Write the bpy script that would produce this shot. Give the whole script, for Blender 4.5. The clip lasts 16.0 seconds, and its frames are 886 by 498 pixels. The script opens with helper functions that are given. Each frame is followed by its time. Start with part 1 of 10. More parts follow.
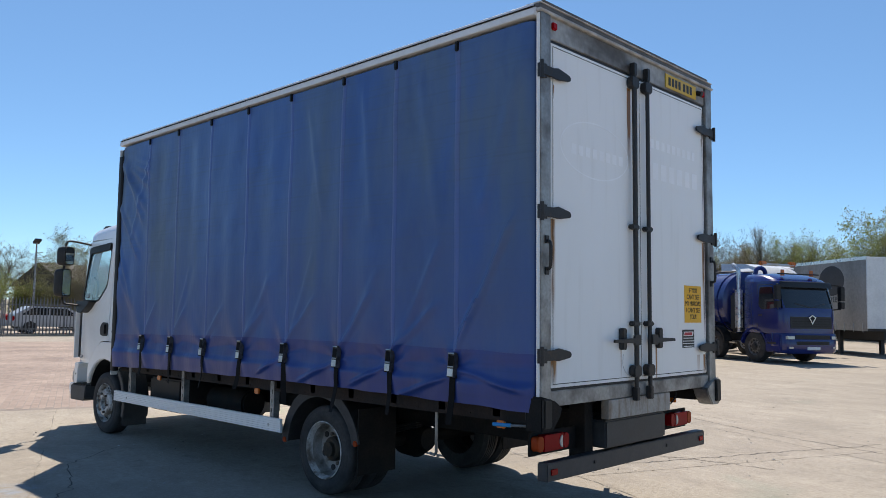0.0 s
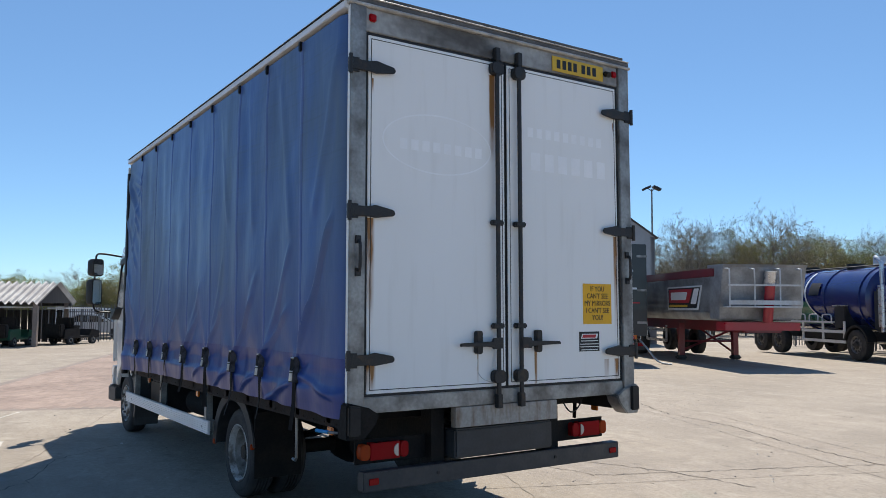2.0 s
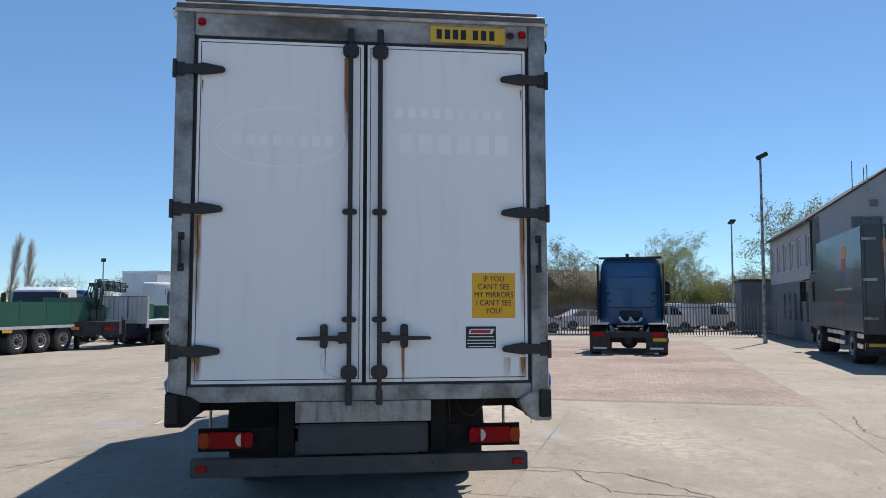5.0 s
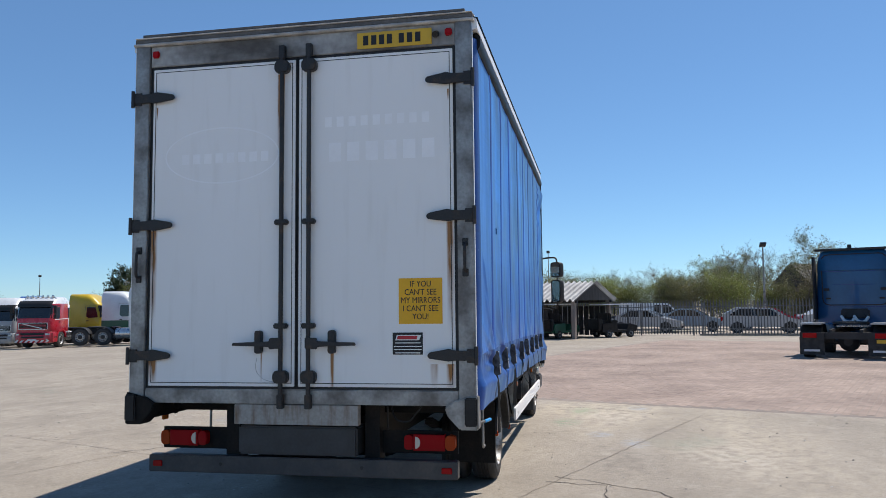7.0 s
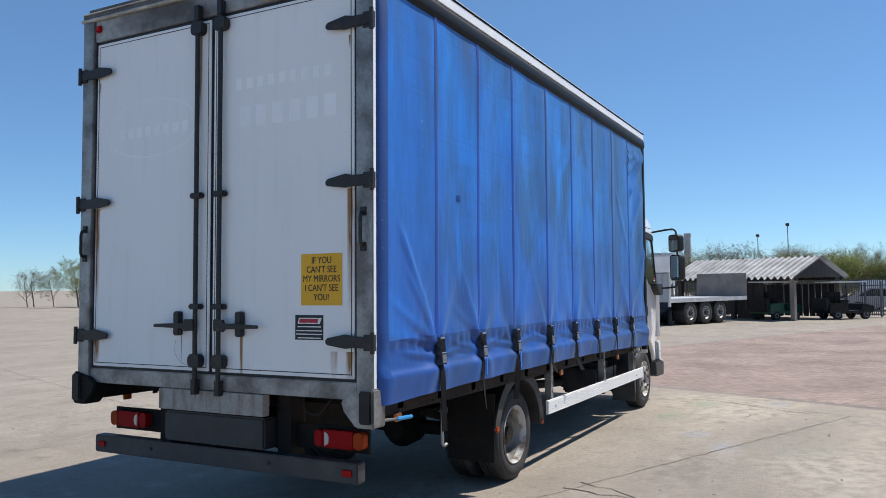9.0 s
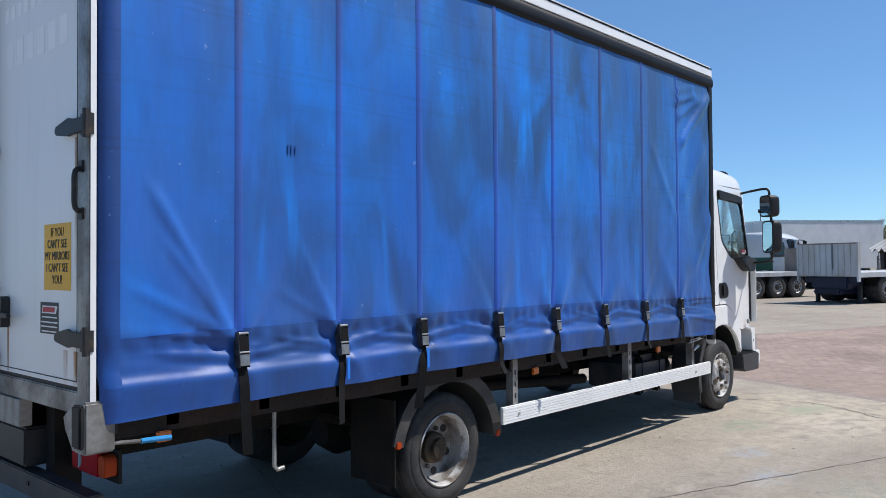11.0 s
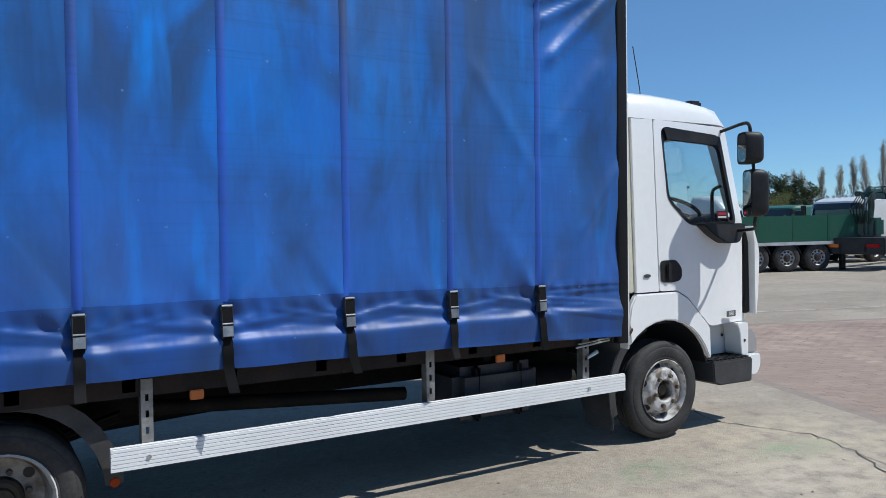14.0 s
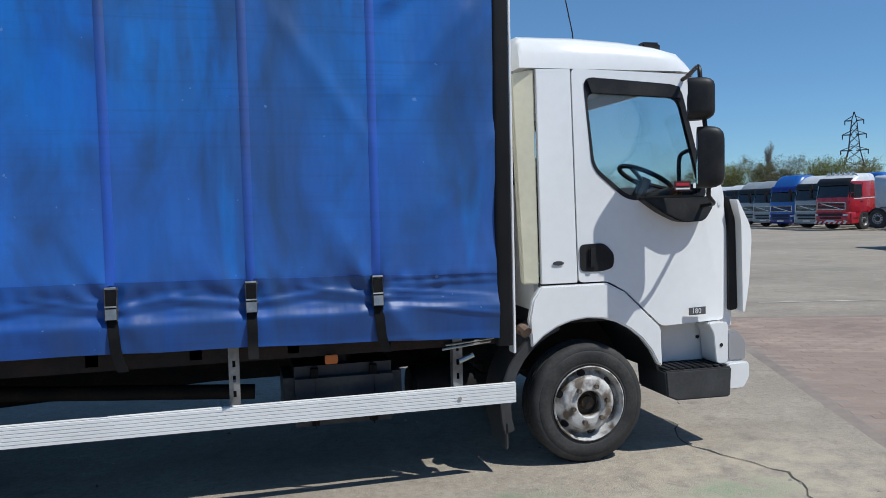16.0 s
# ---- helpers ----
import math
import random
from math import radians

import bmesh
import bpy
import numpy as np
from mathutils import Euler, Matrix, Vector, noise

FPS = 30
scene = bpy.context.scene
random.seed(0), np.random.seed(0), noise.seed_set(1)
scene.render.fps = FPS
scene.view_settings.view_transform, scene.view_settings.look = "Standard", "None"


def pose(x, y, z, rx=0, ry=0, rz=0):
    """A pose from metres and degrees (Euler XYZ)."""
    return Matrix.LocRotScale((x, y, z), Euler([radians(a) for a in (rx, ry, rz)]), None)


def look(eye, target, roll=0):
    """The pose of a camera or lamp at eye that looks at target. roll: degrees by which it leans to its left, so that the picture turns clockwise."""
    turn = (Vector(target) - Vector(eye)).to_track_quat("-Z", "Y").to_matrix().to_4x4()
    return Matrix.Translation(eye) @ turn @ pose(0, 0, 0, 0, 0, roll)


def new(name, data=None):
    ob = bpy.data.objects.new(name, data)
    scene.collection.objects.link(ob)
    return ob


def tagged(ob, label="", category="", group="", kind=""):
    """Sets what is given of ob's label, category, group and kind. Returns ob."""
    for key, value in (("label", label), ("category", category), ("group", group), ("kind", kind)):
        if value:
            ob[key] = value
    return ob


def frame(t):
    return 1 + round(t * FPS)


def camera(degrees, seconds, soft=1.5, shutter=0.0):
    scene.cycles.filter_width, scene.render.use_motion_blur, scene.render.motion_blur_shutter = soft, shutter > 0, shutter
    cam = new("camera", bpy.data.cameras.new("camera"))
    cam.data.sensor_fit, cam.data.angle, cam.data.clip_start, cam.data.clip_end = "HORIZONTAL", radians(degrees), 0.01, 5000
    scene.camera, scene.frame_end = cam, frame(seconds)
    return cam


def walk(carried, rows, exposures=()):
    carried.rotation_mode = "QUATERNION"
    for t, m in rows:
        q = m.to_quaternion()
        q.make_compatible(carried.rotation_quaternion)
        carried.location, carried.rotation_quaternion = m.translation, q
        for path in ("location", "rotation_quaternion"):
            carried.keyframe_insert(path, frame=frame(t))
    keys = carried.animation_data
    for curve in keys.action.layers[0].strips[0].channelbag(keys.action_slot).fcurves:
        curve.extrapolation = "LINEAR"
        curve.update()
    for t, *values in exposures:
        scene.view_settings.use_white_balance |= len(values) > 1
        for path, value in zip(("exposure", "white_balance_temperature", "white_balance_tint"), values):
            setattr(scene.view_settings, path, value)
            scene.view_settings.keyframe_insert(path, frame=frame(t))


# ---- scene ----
cam = camera(58.9, 16.0, soft=0.75)
METRES, EYE, TURN = 18.571, 1.54, 43.9
START_X, START_Y = 2.985, -5.193
# slight nose-down tilt of lorry and camera path, set to fit the camera's view
STANCE = pose(0, 0, 0, 0, -0.716, 0)
ROWS = [
    (0.0, 0.0, 0.0, 0.0, -0.05, 4.74, -0.62),
    (0.5, 0.0297, 0.0014, -0.0005, 3.29, 4.79, -0.51),
    (1.0, 0.0583, 0.006, -0.0007, 6.36, 4.8, -0.3),
    (1.5, 0.0873, 0.0135, 0.0005, 9.38, 4.87, -0.06),
    (2.0, 0.1181, 0.0222, 0.0008, 12.48, 4.86, 0.06),
    (2.5, 0.1467, 0.0341, 0.001, 16.04, 4.77, 0.07),
    (3.0, 0.177, 0.0452, 0.0004, 20.1, 4.66, 0.03),
    (3.5, 0.2036, 0.0601, -0.0004, 24.59, 4.57, 0.06),
    (4.0, 0.2316, 0.0734, -0.0003, 29.43, 4.54, 0.04),
    (6.5, 0.3344, 0.1763, -0.0009, 52.55, 4.73, 0.48),
    (7.0, 0.3479, 0.2022, 0.001, 57.13, 4.69, 0.6),
    (7.5, 0.3622, 0.229, 0.0007, 61.82, 4.62, 0.61),
    (8.0, 0.3657, 0.2574, 0.0003, 66.22, 4.29, 0.45),
    (10.5, 0.3189, 0.4056, 0.002, 85.09, 1.67, 0.61),
    (11.0, 0.3024, 0.4348, 0.0023, 88.56, 1.31, 0.46),
    (11.5, 0.2838, 0.4617, 0.0033, 91.65, 0.97, 0.35),
    (12.0, 0.2661, 0.4908, 0.0041, 94.81, 0.54, 0.26),
    (12.5, 0.246, 0.5176, 0.0045, 97.51, 0.08, 0.33),
    (13.0, 0.2262, 0.5456, 0.0048, 100.03, -0.44, 0.45),
    (13.5, 0.2043, 0.5703, 0.0051, 102.26, -1.0, 0.53),
    (14.0, 0.1848, 0.5975, 0.0053, 104.71, -1.39, 0.78),
    (14.5, 0.1636, 0.6228, 0.0053, 107.63, -1.85, 1.01),
    (15.0, 0.1424, 0.6488, 0.0055, 111.3, -2.35, 1.24),
    (15.5, 0.1219, 0.671, 0.0052, 115.59, -2.75, 1.39),
    (16.0, 0.0995, 0.6951, 0.0058, 121.38, -3.25, 1.36),
]
walk(cam, [(t, STANCE @ pose(START_X, START_Y, EYE, 0, 0, TURN) @ pose(METRES * x, METRES * y, METRES * z, 90 + pitch, roll, yaw)) for t, x, y, z, yaw, pitch, roll in ROWS],
     exposures=((0.0, 0.57, 6950, 10), (2.0, 0.54, 6900, 10), (4.0, 0.48, 6750, 10), (8.0, 0.36, 6550, 10), (10.5, 0.40, 6400, 10), (12.5, 0.28, 6200, 8), (14.5, 0.12, 6150, 6), (16.0, 0.04, 6150, 6)))
# ---- light ----
world = bpy.data.worlds.new("sky")
scene.world = world
world.use_nodes = True
SUN_TO = Vector((-0.52, 0.44, 1.0)).normalized()
sky = world.node_tree.nodes.new("ShaderNodeTexSky")
sky.sky_type = "NISHITA"
sky.sun_disc = False
sky.sun_elevation = math.asin(SUN_TO.z)
sky.sun_rotation = math.atan2(SUN_TO.x, SUN_TO.y)
sky.altitude = 1200
sky.air_density, sky.dust_density, sky.ozone_density = 0.85, 0.1, 1.6
background = world.node_tree.nodes["Background"]
background.inputs["Strength"].default_value = 0.095
clear = world.node_tree.nodes.new("ShaderNodeMix")
clear.data_type, clear.blend_type = "RGBA", "MULTIPLY"
clear.inputs[0].default_value, clear.inputs[7].default_value = 1.0, (0.73, 0.98, 1.13, 1)
world.node_tree.links.new(sky.outputs[0], clear.inputs[6])
haze = world.node_tree.nodes.new("ShaderNodeMix")
haze.data_type = "RGBA"
haze.inputs[7].default_value = (1.35, 2.75, 5.4, 1)
# the pale band of haze thins out towards the zenith
up = world.node_tree.nodes.new("ShaderNodeSeparateXYZ")
thin_air = world.node_tree.nodes.new("ShaderNodeMapRange")
thin_air.inputs[1].default_value, thin_air.inputs[2].default_value, thin_air.inputs[3].default_value, thin_air.inputs[4].default_value = 0.42, 0.9, 0.3, 0.0
world.node_tree.links.new(world.node_tree.nodes.new("ShaderNodeTexCoord").outputs["Generated"], up.inputs[0])
world.node_tree.links.new(up.outputs[2], thin_air.inputs[0])
world.node_tree.links.new(thin_air.outputs[0], haze.inputs[0])
world.node_tree.links.new(clear.outputs[2], haze.inputs[6])
world.node_tree.links.new(haze.outputs[2], background.inputs["Color"])
sun_data = bpy.data.lights.new("sun", "SUN")
sun_data.energy, sun_data.angle, sun_data.color = 4.0, radians(0.55), (1.0, 0.955, 0.90)
sun = new("sun", sun_data)
sun.matrix_world = look(SUN_TO * 60, (0, 0, 0))


# ---- materials ----
def material(name, colour, rough=0.6, metal=0.0, vary=0.0, scale=4.0, second=None, bump=0.0, bump_scale=60.0,
             stretch=(1, 1, 1), coat=0.0, spread=0.0, detail=5.0, low=0.4, high=0.65, ior=1.5):
    """A plain surface with two scales of change: second is the colour of its stains, spread the change from piece to piece."""
    m = bpy.data.materials.new(name)
    m.use_nodes = True
    n, l = m.node_tree.nodes, m.node_tree.links
    b = n["Principled BSDF"]
    b.inputs["Roughness"].default_value, b.inputs["Metallic"].default_value = rough, metal
    b.inputs["Base Color"].default_value = (*colour, 1)
    b.inputs["Coat Weight"].default_value = coat
    b.inputs["IOR"].default_value = ior
    co = n.new("ShaderNodeTexCoord")
    mp = n.new("ShaderNodeMapping")
    mp.inputs["Scale"].default_value = stretch
    l.new(co.outputs["Object"], mp.inputs["Vector"])
    last = None
    if second or vary:
        big = n.new("ShaderNodeTexNoise")
        big.inputs["Scale"].default_value, big.inputs["Detail"].default_value = scale, detail
        l.new(mp.outputs[0], big.inputs["Vector"])
        ramp = n.new("ShaderNodeValToRGB")
        ramp.color_ramp.elements[0].position, ramp.color_ramp.elements[1].position = low, high
        end = second or tuple(min(1, c * (1 + vary)) for c in colour)
        start = colour if second else tuple(c * (1 - vary) for c in colour)
        ramp.color_ramp.elements[0].color, ramp.color_ramp.elements[1].color = (*start, 1), (*end, 1)
        l.new(big.outputs[0], ramp.inputs[0])
        last = ramp.outputs[0]
        fine = n.new("ShaderNodeTexNoise")
        fine.inputs["Scale"].default_value, fine.inputs["Detail"].default_value = scale * 9, 3
        l.new(co.outputs["Object"], fine.inputs["Vector"])
        hsv = n.new("ShaderNodeHueSaturation")
        mr = n.new("ShaderNodeMapRange")
        mr.inputs[1].default_value, mr.inputs[2].default_value = 0.3, 0.7
        mr.inputs[3].default_value, mr.inputs[4].default_value = 1 - max(0.015, vary * 0.6), 1 + max(0.015, vary * 0.6)
        l.new(fine.outputs[0], mr.inputs[0]), l.new(mr.outputs[0], hsv.inputs["Value"]), l.new(last, hsv.inputs["Color"])
        last = hsv.outputs[0]
        rr = n.new("ShaderNodeMapRange")
        rr.inputs[3].default_value, rr.inputs[4].default_value = max(0.03, rough - 0.1), min(1, rough + 0.12)
        l.new(big.outputs[0], rr.inputs[0]), l.new(rr.outputs[0], b.inputs["Roughness"])
    if spread:
        info = n.new("ShaderNodeObjectInfo")
        h2 = n.new("ShaderNodeHueSaturation")
        m2 = n.new("ShaderNodeMapRange")
        m2.inputs[3].default_value, m2.inputs[4].default_value = 1 - spread, 1 + spread
        l.new(info.outputs["Random"], m2.inputs[0]), l.new(m2.outputs[0], h2.inputs["Value"])
        if last:
            l.new(last, h2.inputs["Color"])
        else:
            h2.inputs["Color"].default_value = (*colour, 1)
        last = h2.outputs[0]
    if last:
        l.new(last, b.inputs["Base Color"])
    if bump:
        t = n.new("ShaderNodeTexNoise")
        t.inputs["Scale"].default_value, t.inputs["Detail"].default_value = bump_scale, 4
        bp = n.new("ShaderNodeBump")
        bp.inputs["Strength"].default_value, bp.inputs["Distance"].default_value = min(1, bump), 0.01
        l.new(mp.outputs[0], t.inputs["Vector"]), l.new(t.outputs[0], bp.inputs["Height"]), l.new(bp.outputs[0], b.inputs["Normal"])
    return m


def glass(name, tint=(0.93, 0.96, 0.96), rough=0.0):
    m = bpy.data.materials.new(name)
    m.use_nodes = True
    n, l = m.node_tree.nodes, m.node_tree.links
    out = n["Material Output"]
    tr, gl = n.new("ShaderNodeBsdfTransparent"), n.new("ShaderNodeBsdfGlossy")
    mx, lw, pw, fr = n.new("ShaderNodeMixShader"), n.new("ShaderNodeLayerWeight"), n.new("ShaderNodeMath"), n.new("ShaderNodeMapRange")
    lw.inputs["Blend"].default_value, pw.operation, pw.inputs[1].default_value = 0.5, "POWER", 4.0
    fr.inputs[3].default_value, fr.inputs[4].default_value = 0.05, 0.9
    l.new(lw.outputs["Facing"], pw.inputs[0]), l.new(pw.outputs[0], fr.inputs[0])
    tr.inputs["Color"].default_value = (*tint, 1)
    gl.inputs["Roughness"].default_value = rough
    l.new(fr.outputs[0], mx.inputs[0]), l.new(tr.outputs[0], mx.inputs[1]), l.new(gl.outputs[0], mx.inputs[2])
    l.new(mx.outputs[0], out.inputs["Surface"])
    return m


WHITE = material("white_panel_paint", (0.74, 0.74, 0.72), 0.42, vary=0.05, scale=1.3, second=(0.66, 0.65, 0.62), low=0.45, high=0.85)
CAB_WHITE = material("white_cab_paint", (0.84, 0.84, 0.83), 0.22, vary=0.012, scale=2, coat=0.5)
CURTAIN_EDGE = material("black_curtain_edge", (0.006, 0.006, 0.007), 0.5, vary=0.2, scale=6, ior=1.35)
CREAM = material("yellowed_white_plastic", (0.72, 0.68, 0.52), 0.4, vary=0.06, scale=3)
RAIL_ALU = material("greyed_roof_rail_aluminium", (0.74, 0.76, 0.79), 0.45, vary=0.06, scale=2, second=(0.60, 0.61, 0.63), stretch=(0.3, 1, 1))
LIP_PALE = material("pale_dented_cap_lip", (0.52, 0.51, 0.49), 0.5, vary=0.15, scale=6, second=(0.30, 0.29, 0.28))
CAP_DARK = material("grimy_dark_cap", (0.085, 0.08, 0.075), 0.6, vary=0.25, scale=5, second=(0.14, 0.13, 0.12))
GALV = material("weathered_galvanised_steel", (0.34, 0.34, 0.33), 0.48, metal=0.55, vary=0.22, scale=5, second=(0.16, 0.15, 0.14), bump=0.15)
ALU = material("white_aluminium_rail", (0.80, 0.80, 0.79), 0.38, metal=0.05, vary=0.03, scale=3)
BLACK = material("black_plastic", (0.010, 0.010, 0.011), 0.5, vary=0.3, scale=8, second=(0.022, 0.021, 0.02), ior=1.4)
WEBBING = material("black_webbing", (0.005, 0.005, 0.0055), 0.8, vary=0.3, scale=20, ior=1.3)
RUBBER = material("tyre_rubber", (0.027, 0.027, 0.0275), 0.72, vary=0.25, scale=6, second=(0.055, 0.052, 0.05), bump=0.2, ior=1.4)
DUSTY_PLASTIC = material("dusty_black_plastic", (0.027, 0.027, 0.028), 0.6, vary=0.25, scale=7, second=(0.055, 0.052, 0.05), bump=0.1)
# dirty black steel, taken still darker to paint in the shade under the lorry
STEEL_DARK = material("dirty_shade_black_steel", (0.006, 0.006, 0.006), 0.75, vary=0.4, scale=6, second=(0.018, 0.014, 0.011), bump=0.3, ior=1.35)
IRON = material("dark_iron_fittings", (0.035, 0.034, 0.034), 0.5, metal=0.4, vary=0.3, scale=12, second=(0.09, 0.06, 0.04), low=0.55, high=0.8)
CHROME = material("worn_bright_steel", (0.55, 0.55, 0.54), 0.3, metal=0.9, vary=0.15, scale=15)
STRAP_STEEL = material("dull_zinc_buckle", (0.13, 0.125, 0.12), 0.42, metal=0.6, vary=0.3, scale=20, second=(0.05, 0.042, 0.036))
TAG_BLUE = material("bright_blue_tag", (0.02, 0.2, 0.75), 0.5)
RIM_WHITE = material("chipped_white_wheel_paint", (0.56, 0.55, 0.53), 0.5, vary=0.12, scale=11, second=(0.13, 0.10, 0.075), low=0.44, high=0.60, bump=0.12)
RIM = material("worn_silver_wheel_paint", (0.55, 0.54, 0.52), 0.42, metal=0.12, vary=0.2, scale=9, second=(0.13, 0.10, 0.075), low=0.47, high=0.64, bump=0.1)
# rear dish: rust specks, and a darker base with the recess's shade painted in
RIM_DISH = material("shaded_rusty_wheel_dish", (0.32, 0.305, 0.285), 0.45, metal=0.3, vary=0.2, scale=8, second=(0.10, 0.075, 0.055), low=0.42, high=0.66, bump=0.15)
AMBER = material("amber_lens", (0.55, 0.13, 0.015), 0.2, coat=0.4)
RED = material("red_lens", (0.36, 0.006, 0.008), 0.18, ior=1.25)
CLEAR = material("clear_lens", (0.42, 0.43, 0.45), 0.10, metal=0.4, coat=0.6)
YELLOW = material("yellow_plate", (0.66, 0.41, 0.03), 0.4, vary=0.04, scale=5)
STICKER = material("orange_yellow_sticker", (0.80, 0.42, 0.01), 0.45, vary=0.04, scale=5)
FADED_INK = material("faded_blue_black_print", (0.014, 0.085, 0.28), 0.5)
LENS_RED = material("deep_red_lamp_lens", (0.30, 0.004, 0.008), 0.2, ior=1.2)
LENS_AMBER = material("dull_amber_lamp_lens", (0.36, 0.05, 0.012), 0.25, ior=1.2)
INK = material("black_ink", (0.012, 0.012, 0.012), 0.5)
GLASS = glass("clear_cab_glass")
MIRROR = material("mirror_glass", (0.85, 0.87, 0.88), 0.03, metal=1.0)
DARKGLASS = material("dark_vehicle_glass", (0.012, 0.014, 0.016), 0.05, coat=0.6)


# ---- shape helpers ----
def box(bm, x0, x1, y0, y1, z0, z1, m=None):
    pts = [(x, y, z) for x in (x0, x1) for y in (y0, y1) for z in (z0, z1)]
    v = [bm.verts.new(m @ Vector(p) if m else p) for p in pts]
    for f in ((0, 1, 3, 2), (4, 6, 7, 5), (0, 4, 5, 1), (2, 3, 7, 6), (0, 2, 6, 4), (1, 5, 7, 3)):
        bm.faces.new([v[i] for i in f])


def turn_to(way):
    return Vector(way).to_track_quat("Z", "Y").to_matrix()


def cyl(bm, a, b, r, seg=12, r2=None, caps=True):
    a, b = Vector(a), Vector(b)
    q = turn_to(b - a)
    r2 = r if r2 is None else r2
    rings = []
    for p, rad in ((a, r), (b, r2)):
        rings.append([bm.verts.new(p + q @ Vector((rad * math.cos(2 * math.pi * i / seg), rad * math.sin(2 * math.pi * i / seg), 0))) for i in range(seg)])
    for i in range(seg):
        j = (i + 1) % seg
        bm.faces.new((rings[0][i], rings[0][j], rings[1][j], rings[1][i]))
    if caps:
        bm.faces.new(rings[0][::-1]), bm.faces.new(rings[1])


def tube(bm, pts, r, seg=8):
    pts = [Vector(p) for p in pts]
    rings = []
    for k, p in enumerate(pts):
        way = (pts[min(k + 1, len(pts) - 1)] - pts[max(k - 1, 0)]).normalized()
        side = way.orthogonal().normalized() if k == 0 else (last - way * last.dot(way)).normalized()
        last = side
        up = way.cross(side)
        rings.append([bm.verts.new(p + (side * math.cos(2 * math.pi * i / seg) + up * math.sin(2 * math.pi * i / seg)) * r) for i in range(seg)])
    for a, b in zip(rings, rings[1:]):
        for i in range(seg):
            bm.faces.new((a[i], a[(i + 1) % seg], b[(i + 1) % seg], b[i]))
    bm.faces.new(rings[0][::-1]), bm.faces.new(rings[-1])


def smooth_path(pts, steps=5):
    """A rounded line through pts."""
    pts = [Vector(p) for p in pts]
    out = []
    for i in range(len(pts) - 1):
        p0, p1, p2, p3 = pts[max(i - 1, 0)], pts[i], pts[i + 1], pts[min(i + 2, len(pts) - 1)]
        for k in range(steps):
            t = k / steps
            out.append(0.5 * (2 * p1 + (p2 - p0) * t + (2 * p0 - 5 * p1 + 4 * p2 - p3) * t * t + (3 * p1 - p0 - 3 * p2 + p3) * t ** 3))
    return out + [pts[-1]]


def lathe(bm, centre, axis, profile, seg=32, closed=False, first=True):
    """profile: (radius, height along axis)."""
    q, c = turn_to(axis), Vector(centre)
    rings = [[bm.verts.new(c + q @ Vector((r * math.cos(2 * math.pi * i / seg), r * math.sin(2 * math.pi * i / seg), h))) for i in range(seg)] for r, h in profile]
    pairs = list(zip(rings, rings[1:])) + ([(rings[-1], rings[0])] if closed else [])
    for a, b in pairs:
        for i in range(seg):
            j = (i + 1) % seg
            bm.faces.new((a[i], a[j], b[j], b[i]))
    if not closed:
        if first:
            bm.faces.new(rings[0][::-1])
        bm.faces.new(rings[-1])


def sheet(bm, outline, depth, place, holes=()):
    """A plate with holes: loops of (u, v), depth its thickness, place(u, v, d) its points in space."""
    tmp = bmesh.new()
    edges = []
    for loop in (outline, *holes):
        vs = [tmp.verts.new((u, v, 0)) for u, v in loop]
        edges += [tmp.edges.new((vs[i], vs[(i + 1) % len(vs)])) for i in range(len(vs))]
    if holes:
        bmesh.ops.triangle_fill(tmp, use_beauty=True, edges=edges)
    else:
        tmp.faces.new(list(tmp.verts))
    tmp.verts.ensure_lookup_table()
    a = {v: bm.verts.new(place(v.co.x, v.co.y, 0.0)) for v in tmp.verts}
    b = {v: bm.verts.new(place(v.co.x, v.co.y, depth)) for v in tmp.verts}
    for f in tmp.faces:
        bm.faces.new([a[v] for v in f.verts]), bm.faces.new([b[v] for v in reversed(f.verts)])
    for e in edges:
        p, q = e.verts
        bm.faces.new((a[p], b[p], b[q], a[q]))
    tmp.free()


def rounded(pts, r, steps=3):
    """The loop pts with its corners rounded."""
    out = []
    n = len(pts)
    for i in range(n):
        p, a, b = Vector(pts[i]), Vector(pts[i - 1]), Vector(pts[(i + 1) % n])
        ra = min(r, (a - p).length * 0.45, (b - p).length * 0.45)
        s, e = p + (a - p).normalized() * ra, p + (b - p).normalized() * ra
        for k in range(steps + 1):
            t = k / steps
            out.append(tuple((1 - t) ** 2 * s + 2 * t * (1 - t) * p + t * t * e))
    return out


def to_mesh(name, bm, mat, bevel=0.0, smooth=35):
    bmesh.ops.recalc_face_normals(bm, faces=bm.faces[:])
    if bevel:
        sharp = [e for e in bm.edges if len(e.link_faces) == 2 and e.calc_face_angle(0) > 0.6]
        bmesh.ops.bevel(bm, geom=sharp, offset=bevel, segments=2, affect="EDGES", clamp_overlap=True)
    me = bpy.data.meshes.new(name)
    bm.to_mesh(me)
    bm.free()
    for m in mat if isinstance(mat, (list, tuple)) else [mat]:
        me.materials.append(m)
    if smooth:
        me.polygons.foreach_set("use_smooth", [True] * len(me.polygons))
        me.set_sharp_from_angle(angle=radians(smooth))
    return me


def part(name, bm, mat, parent, label="", bevel=0.0, smooth=35):
    """One mesh under a thing or a part, with its places given in the thing's own axes."""
    ob = new(name, to_mesh(name, bm, mat, bevel, smooth))
    ob.parent = parent
    return tagged(ob, label) if label else ob


def thing(name, m, label, category, group="", kind=""):
    ob = new(name)
    ob.matrix_world = m
    ob.empty_display_size = 0.2
    return tagged(ob, label, category, group, kind)


def single(name, bm, mat, m, label, category, group="", kind="", bevel=0.0, smooth=35):
    ob = new(name, to_mesh(name, bm, mat, bevel, smooth))
    ob.matrix_world = m
    return tagged(ob, label, category, group, kind)


